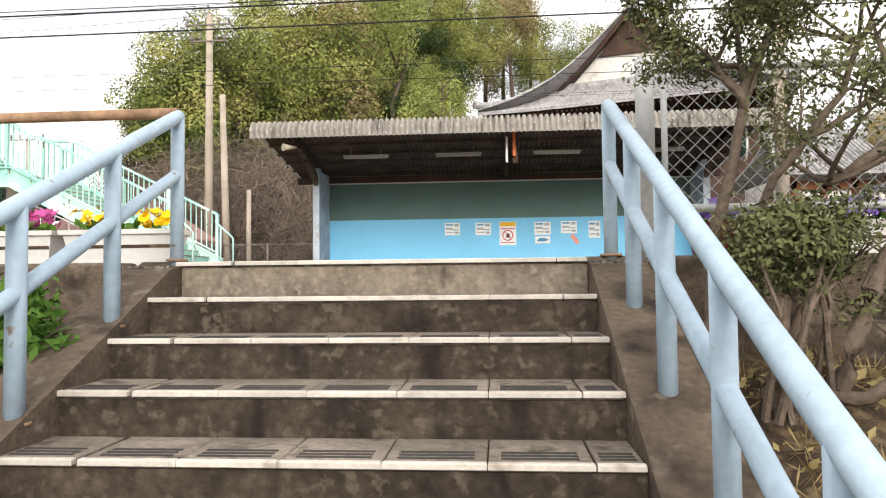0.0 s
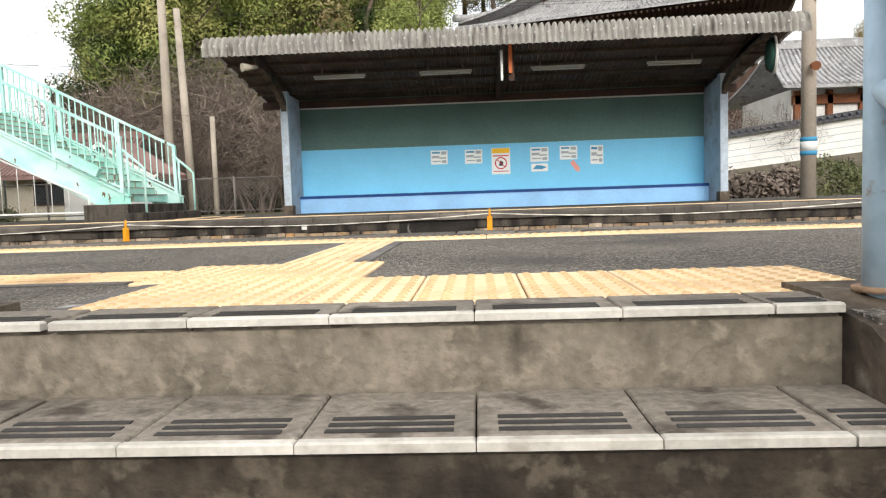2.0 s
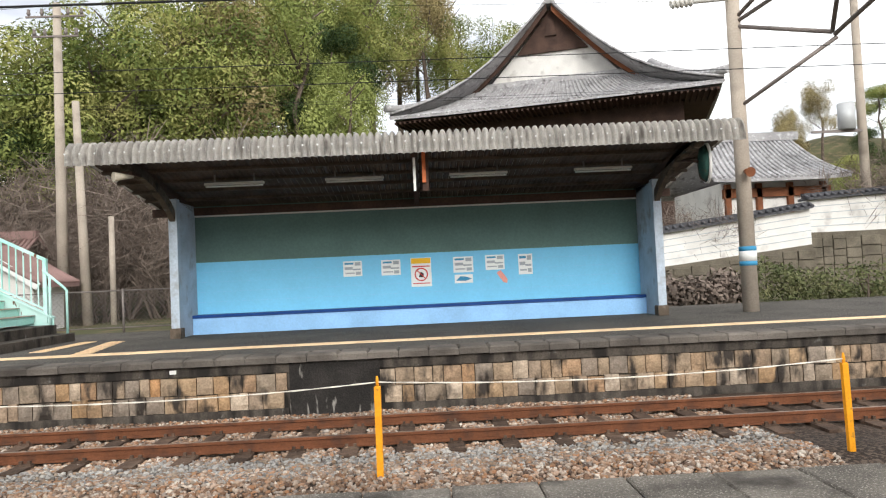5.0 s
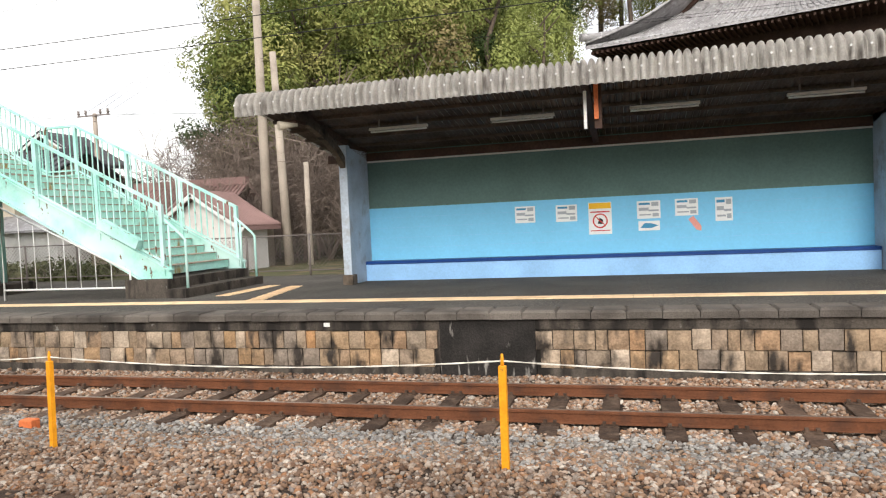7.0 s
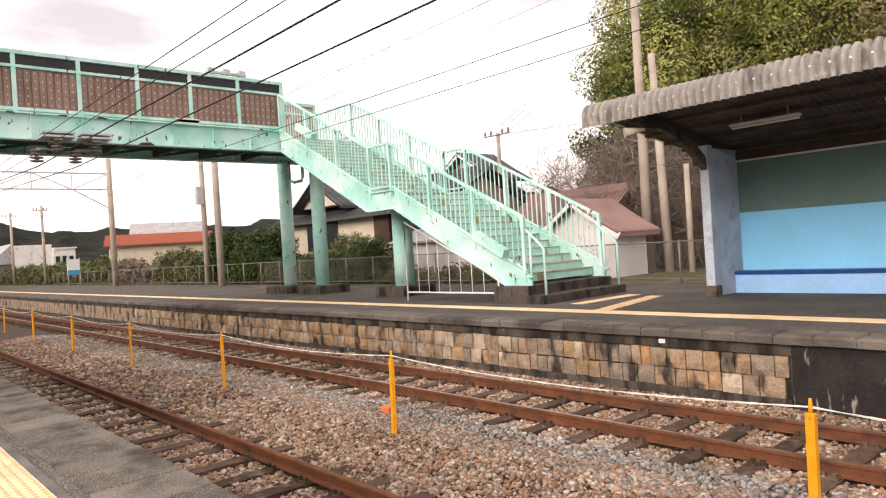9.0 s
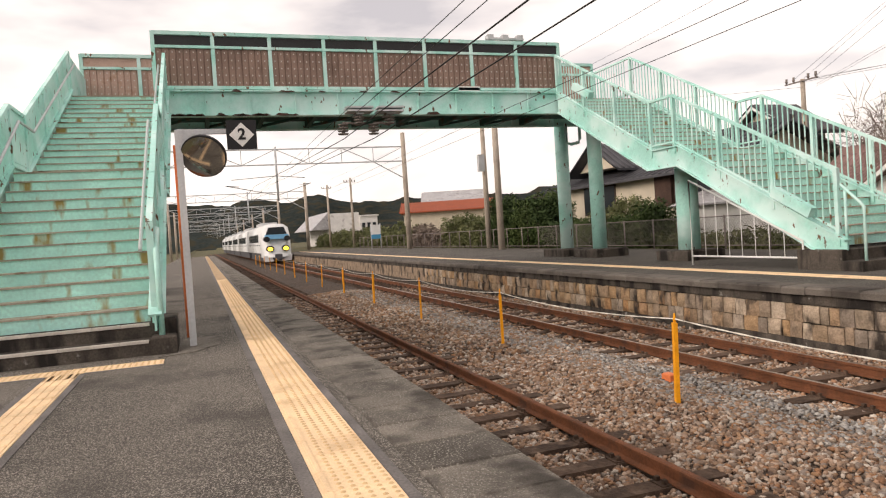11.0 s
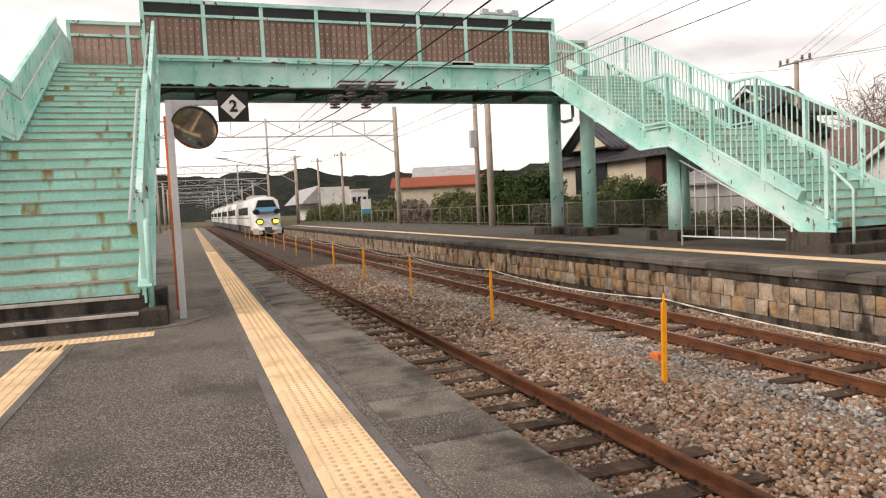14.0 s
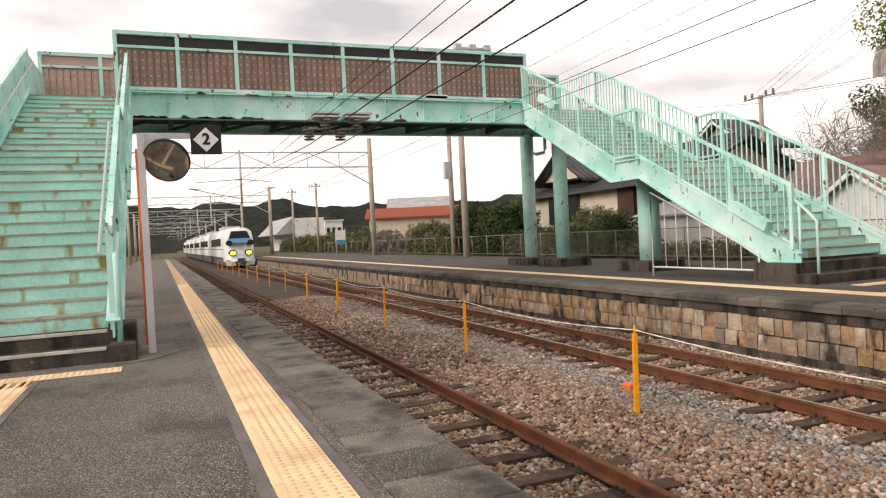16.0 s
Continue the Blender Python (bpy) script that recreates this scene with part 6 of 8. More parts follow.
# station name board far along the platform
nb = thing("station_board", (-62, 22.8, 0), "white and blue station board on two posts", "sign")
bm = B()
box(bm, -62.05, -62.0, 22.3, 23.2, 0.9, 2.2)
part("board", bm, M_WHITE, nb)
bm = B()
box(bm, -61.99, -61.98, 22.3, 23.2, 0.9, 1.3)
part("blue_band", bm, M_PRINTBLUE, nb)
for y in (22.3, 23.2):
    bm = B()
    tube(bm, [(-62.03, y, 0), (-62.03, y, 2.3)], 0.04, 6)
    part("post", bm, M_GALV, nb)


# ---- temple ----
def to_world(o, yaw, pts):
    c, s = math.cos(yaw), math.sin(yaw)
    return [(o[0] + x * c - y * s, o[1] + x * s + y * c, o[2] + z) for x, y, z in pts]


def tiled_slope(parent, origin, yaw, lower, upper, sag, rows, mat, rib=0.075, thick=0.12, steps=8, name="roof_slope"):
    """A sagging roof face between a lower and an upper edge, with rounded tile ribs. Edges: ((x, y, z), (x, y, z)) in local metres."""
    (l0, l1), (u0, u1) = [tuple(Vector(p) for p in e) for e in (lower, upper)]

    def at(f, g):
        p = l0.lerp(l1, f).lerp(u0.lerp(u1, f), g)
        p.z -= sag * math.sin(g * math.pi) * (1 - 0.0 * f)
        p.z += 0.06 * sag * (abs(2 * f - 1) ** 4) * (1 - g) * 4
        return p
    bm = B()
    n = 10
    grid = [[bm.verts.new(at(i / n, j / steps)) for i in range(n + 1)] for j in range(steps + 1)]
    low = [[bm.verts.new(at(i / n, j / steps) - Vector((0, 0, thick))) for i in range(n + 1)] for j in range(steps + 1)]
    for j in range(steps):
        for i in range(n):
            bm.faces.new((grid[j][i], grid[j][i + 1], grid[j + 1][i + 1], grid[j + 1][i]))
            bm.faces.new((low[j][i], low[j + 1][i], low[j + 1][i + 1], low[j][i + 1]))
    for i in range(n):
        bm.faces.new((grid[0][i], low[0][i], low[0][i + 1], grid[0][i + 1]))
    m = Matrix.Translation(origin) @ Matrix.Rotation(yaw, 4, "Z")
    bmesh.ops.transform(bm, matrix=m, verts=bm.verts[:])
    slope = part(name, bm, mat, parent)
    for k in range(rows + 1):
        f = k / rows
        bm = B()
        tube(bm, [m @ (at(f, j / steps) + Vector((0, 0, rib * 0.3))) for j in range(steps + 1)], rib, 6)
        part("roof_tile", bm, mat, slope)
    return slope


TO, TYAW = (16.9, 42.0, 0.0), math.atan2(6.0, -18.5) - math.pi
temple = thing("temple_hall", (8.0, 50.0, 3.0), "temple hall with large grey tiled hip and gable roof", "temple")
# local axes: x runs to the left end along the front (negative), y to the back
TW, EZ = 19.4, 10.9


half = TW / 2
gx0, gx1 = -half - 4.6, -half + 4.6
GZ, GD, AP = 13.2, 4.2, 18.4
tiled_slope(temple, TO, TYAW, ((-TW, 0, EZ), (0, 0, EZ)), ((gx0 - 1.2, GD, GZ), (gx1 + 1.2, GD, GZ)), 0.35, 58, M_TILE)
tiled_slope(temple, TO, TYAW, ((0, 0, EZ), (0, 20, EZ)), ((gx1 - 4.4, 3.6, AP - 0.3), (gx1 - 4.4, 17, AP - 0.3)), 1.3, 40, M_TILE)
tiled_slope(temple, TO, TYAW, ((-TW, 20, EZ), (-TW, 0, EZ)), ((gx0 + 4.4, 17, AP - 0.3), (gx0 + 4.4, 3.6, AP - 0.3)), 1.3, 40, M_TILE)
tmx = Matrix.Translation(TO) @ Matrix.Rotation(TYAW, 4, "Z")


def tpart(name, bm, mat, label=""):
    bmesh.ops.transform(bm, matrix=tmx, verts=bm.verts[:])
    return part(name, bm, mat, temple, label)


bm = B()
prism(bm, [(gx0, GZ - 0.2), (gx1, GZ - 0.2), (-half + 2.6, GZ + 1.9), (-half, AP - 0.6), (-half - 2.6, GZ + 1.9)], "y", GD + 0.35, GD + 0.6)
tpart("gable_wall", bm, M_PLASTER, "white plaster pediment")
bm = B()
prism(bm, [(-half - 2.3, GZ + 2.0), (-half + 2.3, GZ + 2.0), (-half, AP - 0.5)], "y", GD + 0.15, GD + 0.34)
tpart("gable_panel", bm, M_TIMBER, "dark carved timber in the gable top")
bm = B()
prism(bm, [(-half - 0.35, AP - 2.2), (-half + 0.35, AP - 2.2), (-half + 0.2, AP - 1.1), (-half - 0.2, AP - 1.1)], "y", GD - 0.0, GD + 0.16)
tpart("pendant", bm, M_TIMBER)
for s in (-1, 1):
    prev = None
    bm = B()
    bmr = B()
    rail_ends = {}
    for k in range(9):
        f = k / 8
        x = -half + s * (0.15 + 6.6 * f)
        z = AP - 0.15 - (AP - GZ + 0.55) * (1 - (1 - f) ** 1.35)
        if prev:
            for target, ya, yb, lo, hi in ((bm, GD - 0.46, GD - 0.24, -0.62, -0.1), (bmr, GD - 0.575, GD + 0.175, -0.13, 0.15)):
                ends = rail_ends.setdefault(target, [target.verts.new((prev[0], yy, prev[1] + zz)) for yy, zz in ((ya, lo), (yb, lo), (yb, hi), (ya, hi))])
                nxt = [target.verts.new((x, yy, z + zz)) for yy, zz in ((ya, lo), (yb, lo), (yb, hi), (ya, hi))]
                for q in range(4):
                    target.faces.new((ends[q], ends[(q + 1) % 4], nxt[(q + 1) % 4], nxt[q]))
                rail_ends[target] = nxt
        prev = (x, z)
    tpart("bargeboard", bm, M_TIMBERRED if s > 0 else M_TIMBER, "brown timber bargeboard")
    tpart("verge_tiles", bmr, M_TILE, "row of tiles along the gable edge")
    bm = B()
    pts = []
    for k in range(7):
        f = k / 6
        p = Vector((-half + s * (half + 0.2), -0.2, EZ + 0.35)).lerp(Vector((-half + s * 6.0, GD - 0.1, GZ + 0.45)), f)
        p.z += -0.35 * math.sin(f * math.pi) + 0.3 * (1 - f) ** 4
        pts.append(p)
    tube(bm, pts, 0.24, 8)
    tpart("hip_ridge", bm, M_TILE, "tiled hip ridge")
bm = B()
box(bm, -half - 0.28, -half + 0.28, GD - 0.5, 17, AP - 0.3, AP + 0.35)
tpart("ridge", bm, M_TILE, "stacked tile ridge")
bm = B()
prism(bm, [(-half - 0.65, AP + 0.2), (-half + 0.65, AP + 0.2), (-half + 0.5, AP + 0.75), (-half + 0.62, AP + 1.15), (-half + 0.2, AP + 0.95), (-half + 0.12, AP + 1.5), (-half - 0.12, AP + 1.5), (-half - 0.2, AP + 0.95), (-half - 0.62, AP + 1.15), (-half - 0.5, AP + 0.75)], "y", GD - 0.75, GD - 0.35)
tpart("ridge_end_tile", bm, M_TILE, "ornamental ridge end tile")
bm = B()
box(bm, gx0 - 1.4, gx1 + 1.4, GD - 0.25, GD + 0.3, GZ - 0.7, GZ + 0.22)
tpart("gable_sill", bm, M_TILE)
bm = B()
box(bm, -TW + 2.0, -2.0, 2.4, 17.6, 0.0, EZ - 0.2)
tpart("wall", bm, M_TIMBER, "dark timber walls under the eaves")
for k in range(60):
    x = -TW + 0.3 + (TW - 0.6) * k / 59
    bm = B()
    box(bm, x - 0.05, x + 0.05, 0.15, 3.0, EZ - 0.33, EZ - 0.2)
    tpart("eave_rafter", bm, M_TIMBER)
bm = B()
box(bm, -TW + 0.25, -0.25, 0.35, 19.6, EZ - 0.19, EZ - 0.09)
box(bm, gx0 - 1.0, gx1 + 1.0, GD + 0.6, 16.5, EZ - 0.09, GZ - 0.2)
tpart("eave_ceiling", bm, M_TIMBER, "dark timber eave boarding")
bm = B()
box(bm, -TW - 1, 2, 1.5, 20, -0.5, 0.6)
tpart("stone_base", bm, M_FIELDSTONE)

# smaller temple building and boundary wall
gh = thing("gate_house", (15.5, 38, 0), "low temple building with grey tiled roof and red timber", "house")
tiled_slope(gh, (0, 0, 0), 0.0, ((12.6, 34.2, 4.6), (18.6, 34.2, 4.6)), ((13.6, 38.0, 6.9), (18.0, 38.0, 6.9)), 0.25, 22, M_TILE)
tiled_slope(gh, (0, 0, 0), 0.0, ((18.6, 41.8, 4.6), (12.6, 41.8, 4.6)), ((18.0, 38.0, 6.9), (13.6, 38.0, 6.9)), 0.25, 10, M_TILE)
bm = B()
box(bm, 13.4, 18.2, 35.3, 41, -0.1, 4.6)
part("wall", bm, M_PLASTER, gh)
bm = B()
for x in (13.6, 15.0, 16.4, 17.9):
    box(bm, x - 0.12, x + 0.12, 35.1, 35.3, -0.1, 4.5)
box(bm, 13.4, 18.2, 35.1, 35.3, 3.9, 4.3)
part("frame", bm, M_TIMBERRED, gh, "red brown timber frame")
bm = B()
box(bm, 13.2, 18.4, 37.8, 38.2, 6.85, 7.25)
part("ridge", bm, M_TILE, gh)


def boundary_wall(x0, x1, y, zb0, zb1, zt0, zt1, label):
    w = thing("boundary_wall", ((x0 + x1) / 2, y, 0), label, "wall", kind="structure")
    bm = B()
    for ya, yb, da, db, off in ((y, y + 0.35, 0, 0, 0.0),):
        v = [bm.verts.new(p) for p in ((x0, ya, zb0), (x1, ya, zb1), (x1, ya, zt1), (x0, ya, zt0), (x0, yb, zb0), (x1, yb, zb1), (x1, yb, zt1), (x0, yb, zt0))]
        for f in ((0, 1, 2, 3), (7, 6, 5, 4), (0, 4, 5, 1), (1, 5, 6, 2), (2, 6, 7, 3), (3, 7, 4, 0)):
            bm.faces.new([v[i] for i in f])
    part("plaster", bm, M_PLASTER, w, "white plaster with ruled lines")
    for k in range(1, 5):
        f = k / 5
        bm = B()
        beam(bm, (x0, y - 0.006, zb0 + (zt0 - zb0) * f), (x1, y - 0.006, zb1 + (zt1 - zb1) * f), 0.02, 0.025)
        part("line", bm, M_PRINT, w)
    bm = B()
    beam(bm, (x0, y + 0.17, zt0 + 0.06), (x1, y + 0.17, zt1 + 0.06), 0.8, 0.10)
    beam(bm, (x0, y + 0.17, zt0 + 0.2), (x1, y + 0.17, zt1 + 0.2), 0.3, 0.2)
    n = int((x1 - x0) / 0.28)
    for k in range(n + 1):
        f = k / n
        x, z = x0 + (x1 - x0) * f, zt0 + (zt1 - zt0) * f
        tube(bm, [(x, y - 0.25, z + 0.09), (x, y + 0.1, z + 0.24)], 0.06, 6)
    part("tile_cap", bm, M_TILEDARK, w, "grey tile capping")
    bm = B()
    box(bm, x0, x1, y - 0.12, y + 0.5, -0.2, min(zb0, zb1) + 0.02)
    prism(bm, [(x0, min(zb0, zb1)), (x1, min(zb0, zb1)), (x1, zb1), (x0, zb0)] if abs(zb0 - zb1) > 0.05 else [(x0, zb0 - 0.01), (x1, zb0 - 0.01), (x1, zb0), (x0, zb0)], "y", y - 0.1, y + 0.4)
    part("stone_base", bm, M_FIELDSTONE, w, "rough stone base")
    r = random.Random(int(x0 * 10))
    bm = B()
    x = x0
    while x < x1:
        wd = r.uniform(0.4, 0.8)
        z = 0.0
        zmax = zb0 + (zb1 - zb0) * (x - x0) / (x1 - x0) - 0.1
        while z < zmax - 0.15:
            hh = min(r.uniform(0.25, 0.45), zmax - z)
            chamfer_box(bm, x + 0.02, min(x + wd - 0.02, x1), y - 0.16 - r.uniform(0, 0.06), y - 0.1, z + 0.02, z + hh - 0.02, 0.02)
            z += hh
        x += wd
    part("field_stones", bm, M_FIELDSTONE, w, kind="stuff")


boundary_wall(6.5, 15.4, 32.0, 0.72, 1.65, 1.95, 3.05, "white plaster temple wall with tile cap on a stone base")
boundary_wall(15.42, 30.0, 32.3, 2.1, 2.25, 3.4, 4.1, "white plaster temple wall with tile cap on a stone base")

# ---- houses behind the far stairs ----
def simple_house(x0, x1, y0, y1, zw, zr, along_x, wall, roof, label, over=0.7, rows=30, z0=-0.1):
    h = thing("house", ((x0 + x1) / 2, (y0 + y1) / 2, z0), label, "house", "houses beside the railway")
    bm = B()
    box(bm, x0, x1, y0, y1, z0, zw)
    part("wall", bm, wall, h)
    if along_x:
        ym = (y0 + y1) / 2
        tiled_slope(h, (0, 0, 0), 0, ((x0 - over, y0 - over, zw - 0.1), (x1 + over, y0 - over, zw - 0.1)), ((x0 - over, ym, zr), (x1 + over, ym, zr)), 0.08, rows, roof, 0.06)
        tiled_slope(h, (0, 0, 0), 0, ((x1 + over, y1 + over, zw - 0.1), (x0 - over, y1 + over, zw - 0.1)), ((x1 + over, ym, zr), (x0 - over, ym, zr)), 0.08, rows, roof, 0.06)
        for x in (x0 + 0.01, x1 - 0.16):
            bm = B()
            prism(bm, [(y0, zw - 0.02), (y1, zw - 0.02), (ym, zr - 0.2)], "x", x, x + 0.15)
            part("gable", bm, wall, h)
        bm = B()
        box(bm, x0 - over, x1 + over, ym - 0.15, ym + 0.15, zr - 0.05, zr + 0.25)
        part("ridge", bm, roof, h)
    else:
        xm = (x0 + x1) / 2
        tiled_slope(h, (0, 0, 0), 0, ((x0 - over, y1 + over, zw - 0.1), (x0 - over, y0 - over, zw - 0.1)), ((xm, y1 + over, zr), (xm, y0 - over, zr)), 0.05, rows, roof, 0.06)
        tiled_slope(h, (0, 0, 0), 0, ((x1 + over, y0 - over, zw - 0.1), (x1 + over, y1 + over, zw - 0.1)), ((xm, y0 - over, zr), (xm, y1 + over, zr)), 0.05, rows, roof, 0.06)
        for y in (y0 + 0.01, y1 - 0.16):
            bm = B()
            prism(bm, [(x0, zw - 0.02), (x1, zw - 0.02), (xm, zr - 0.2)], "y", y, y + 0.15)
            part("gable", bm, wall, h)
        for s in (-1, 1):
            bm = B()
            beam(bm, (xm, y0 - over, zr - 0.08), (xm + s * ((x1 - x0) / 2 + over), y0 - over, zw - 0.2), 0.06, 0.22)
            part("verge_board", bm, M_WHITE, h, "white verge board")
    return h


def house_window(h, x, y, z, w, hh, facing_x=False):
    bm = B()
    if facing_x:
        box(bm, x, x + 0.06, y - w / 2, y + w / 2, z, z + hh)
    else:
        box(bm, x - w / 2, x + w / 2, y - 0.06, y, z, z + hh)
    f = part("window", bm, M_TIMBER, h, "dark framed window")
    for k in (0, 1):
        bm = B()
        if facing_x:
            a = y - w / 2 + 0.07 + k * (w / 2 - 0.03)
            box(bm, x + 0.06, x + 0.07, a, a + w / 2 - 0.11, z + 0.07, z + hh - 0.07)
        else:
            a = x - w / 2 + 0.07 + k * (w / 2 - 0.03)
            box(bm, a, a + w / 2 - 0.11, y - 0.07, y - 0.06, z + 0.07, z + hh - 0.07)
        part("pane", bm, M_GLASS, f)


h1 = simple_house(-37.0, -22.9, 28.5, 35.0, 3.3, 5.0, True, M_CREAM, M_TILEDARK, "cream rendered house with dark tiled roofs and shutters")
house_window(h1, -24.85, 28.5, 1.7, 2.5, 1.55)
house_window(h1, -32.6, 28.5, 1.5, 3.2, 1.6)
house_window(h1, -22.9, 31.0, 1.2, 2.4, 1.4, True)
bm = B()
box(bm, -27.4, -26.15, 28.3, 28.5, 1.65, 3.25)
part("shutter_box", bm, M_TIMBER, h1, "dark timber shutter box")
bm = B()
prism(bm, [(-34.4, 4.0), (-30.4, 4.0), (-32.4, 5.3)], "y", 28.4, 31.6)
part("upper_gable", bm, M_CREAM, h1)
tiled_slope(h1, (0, 0, 0), 0, ((-35.0, 31.6, 3.85), (-35.0, 27.9, 3.85)), ((-32.4, 31.6, 5.45), (-32.4, 27.9, 5.45)), 0.03, 10, M_TILEDARK, 0.06)
tiled_slope(h1, (0, 0, 0), 0, ((-29.8, 27.9, 3.85), (-29.8, 31.6, 3.85)), ((-32.4, 27.9, 5.45), (-32.4, 31.6, 5.45)), 0.03, 10, M_TILEDARK, 0.06)
h2 = simple_house(-18.6, -14.6, 29.0, 33.0, 1.7, 3.15, True, M_CREAM, M_TILEBROWN, "low grey walled house with brown red roof", 0.6)
house_window(h2, -16.8, 29.0, 0.5, 1.4, 0.9)
bm = B()
prism(bm, [(26.6, 1.55), (28.5, 2.15), (28.5, 2.25), (26.6, 1.63)], "x", -24.2, -19.2)
part("lean_to_roof", bm, M_TILE, h1, "low grey lean-to roof")
bm = B()
box(bm, -24.0, -19.4, 26.9, 28.49, -0.1, 1.6)
part("lean_to", bm, M_PLASTER, h1)
h3 = simple_house(-15.0, -11.9, 26.8, 28.6, 1.5, 2.65, False, M_PLASTER, M_TILEBROWN, "small white gabled shed behind the stairs", 0.35, 14)
h4 = simple_house(-30.2, -25.6, 35.6, 37.4, 5.0, 6.7, False, M_CREAM, M_TILEDARK, "small dark tiled gable roof behind the stairs", 0.6, 16)
# white flat-roofed building and red-roofed hall far along the line
wb = thing("white_building", (-110, 36, 0), "white two part flat roofed building in the distance", "building")
bm = B()
box(bm, -128, -105, 26.2, 30.8, -0.2, 5.0)
part("wall", bm, M_PLASTER, wb)
bm = B()
box(bm, -122, -104.5, 30.82, 33.6, -0.2, 4.3)
box(bm, -122, -104.3, 30.9, 33.8, 4.3, 4.5)
part("annex", bm, M_PLASTER, wb)
for k in range(3):
    bm = B()
    box(bm, -104.5, -104.4, 31.1 + 0.85 * k, 31.6 + 0.85 * k, 2.2, 3.3)
    part("window", bm, M_GLASS, wb)
bm = B()
prism(bm, [(23.4, 2.6), (26.2, 5.3), (26.2, 2.6)], "x", -126, -105.2)
part("side_roof", bm, M_TILE, wb, "blue grey sloping roof")
rh = thing("red_hall", (-69.4, 32.7, 0), "long hall with red oxide roof in the distance", "building")
rhx = Matrix.Translation((-69.4, 32.7, 0)) @ Matrix.Rotation(radians(70), 4, "Z")


def hall_part(name, bm, mat, label=""):
    bmesh.ops.transform(bm, matrix=rhx, verts=bm.verts[:])
    return part(name, bm, mat, rh, label)


bm = B()
box(bm, -4.6, 4.6, -3, 3, -0.2, 3.4)
hall_part("wall", bm, M_CREAM)
bm = B()
prism(bm, [(-3.5, 3.35), (0, 4.45), (3.5, 3.35), (3.5, 3.25), (-3.5, 3.25)], "x", -5.0, 4.9)
hall_part("roof", bm, M_REDROOF, "red oxide sheet roof")
for k in range(34):
    x = -4.95 + 9.8 * k / 33
    bm = B()
    beam(bm, (x, -3.5, 3.38), (x, 0, 4.48), 0.06, 0.05)
    hall_part("roof_rib", bm, M_REDROOF)
bm = B()
box(bm, -2.6, 4.2, 9.0, 16, -0.2, 4.9)
hall_part("rear_block", bm, M_GREYBLOCK)
bm = B()
prism(bm, [(8.4, 4.8), (12.5, 6.2), (16.6, 4.8)], "x", -3.2, 4.8)
hall_part("rear_roof", bm, M_TILE, "grey tiled roof behind")

# far hills
def far_ridge(name, x0, y0, x1, y1, base, amp, depth, seed):
    n = 220
    v, f = [], []
    d = Vector((x1 - x0, y1 - y0, 0)).normalized()
    back = Vector((-d.y, d.x, 0))
    for i in range(n + 1):
        p = Vector((x0, y0, 0)).lerp(Vector((x1, y1, 0)), i / n)
        u = i * 0.5
        hgt = base + amp * (noise.noise((u * 0.07, seed, 0)) + 0.55 * noise.noise((u * 0.23, seed, 3)) + 0.12 * noise.noise((u * 0.57, seed, 9)) + 0.07 * noise.noise((u * 2.6, seed, 6)))
        for j, (g, q) in enumerate(((-depth, 0.0), (-depth * 0.55, 0.5), (-depth * 0.2, 0.86), (0, 1.0), (depth, 0.0))):
            b = p + back * -g
            v.append((b.x + 9 * noise.noise((u * 0.3, j, seed)), b.y + 9 * noise.noise((u * 0.3, j, seed + 4)), max(-2, hgt * q - (3 if q == 0 else 0))))
    for i in range(n):
        for j in range(4):
            a = i * 5 + j
            f.append((a, a + 1, a + 6, a + 5))
    tagged(new("hill_ridge", raw_mesh("hill_ridge", v, f, M_HILLFAR, True)), "distant dark wooded hills", "hills", "distant hills", kind="structure")


far_ridge("hill_ridge", -620, -260, -480, 420, 33, 11, 120, 1.3)
far_ridge("hill_ridge", -480, 420, -60, 560, 46, 18, 130, 4.7)
far_ridge("hill_ridge", -60, 560, 420, 420, 40, 16, 130, 8.1)
far_ridge("hill_ridge", -560, -300, 300, -520, 30, 10, 120, 12.5)

# ---- express train far down the line ----
TX, TY = -67.0, TRACKS["far"]
train = thing("express_train", (TX, TY, RAIL_Z), "white express train with blue brow and lit yellow headlights", "train")


def train_ring(x, hw, zb, zt, lean):
    pts = []
    for a, b in ((-1, 0.0), (-1.02, 0.30), (-1.0, 0.62), (-0.9, 0.86), (-0.6, 0.97), (0, 1.0), (0.6, 0.97), (0.9, 0.86), (1.0, 0.62), (1.02, 0.30), (1, 0.0)):
        pts.append((x + lean * b, TY + hw * a, zb + (zt - zb) * b))
    return pts


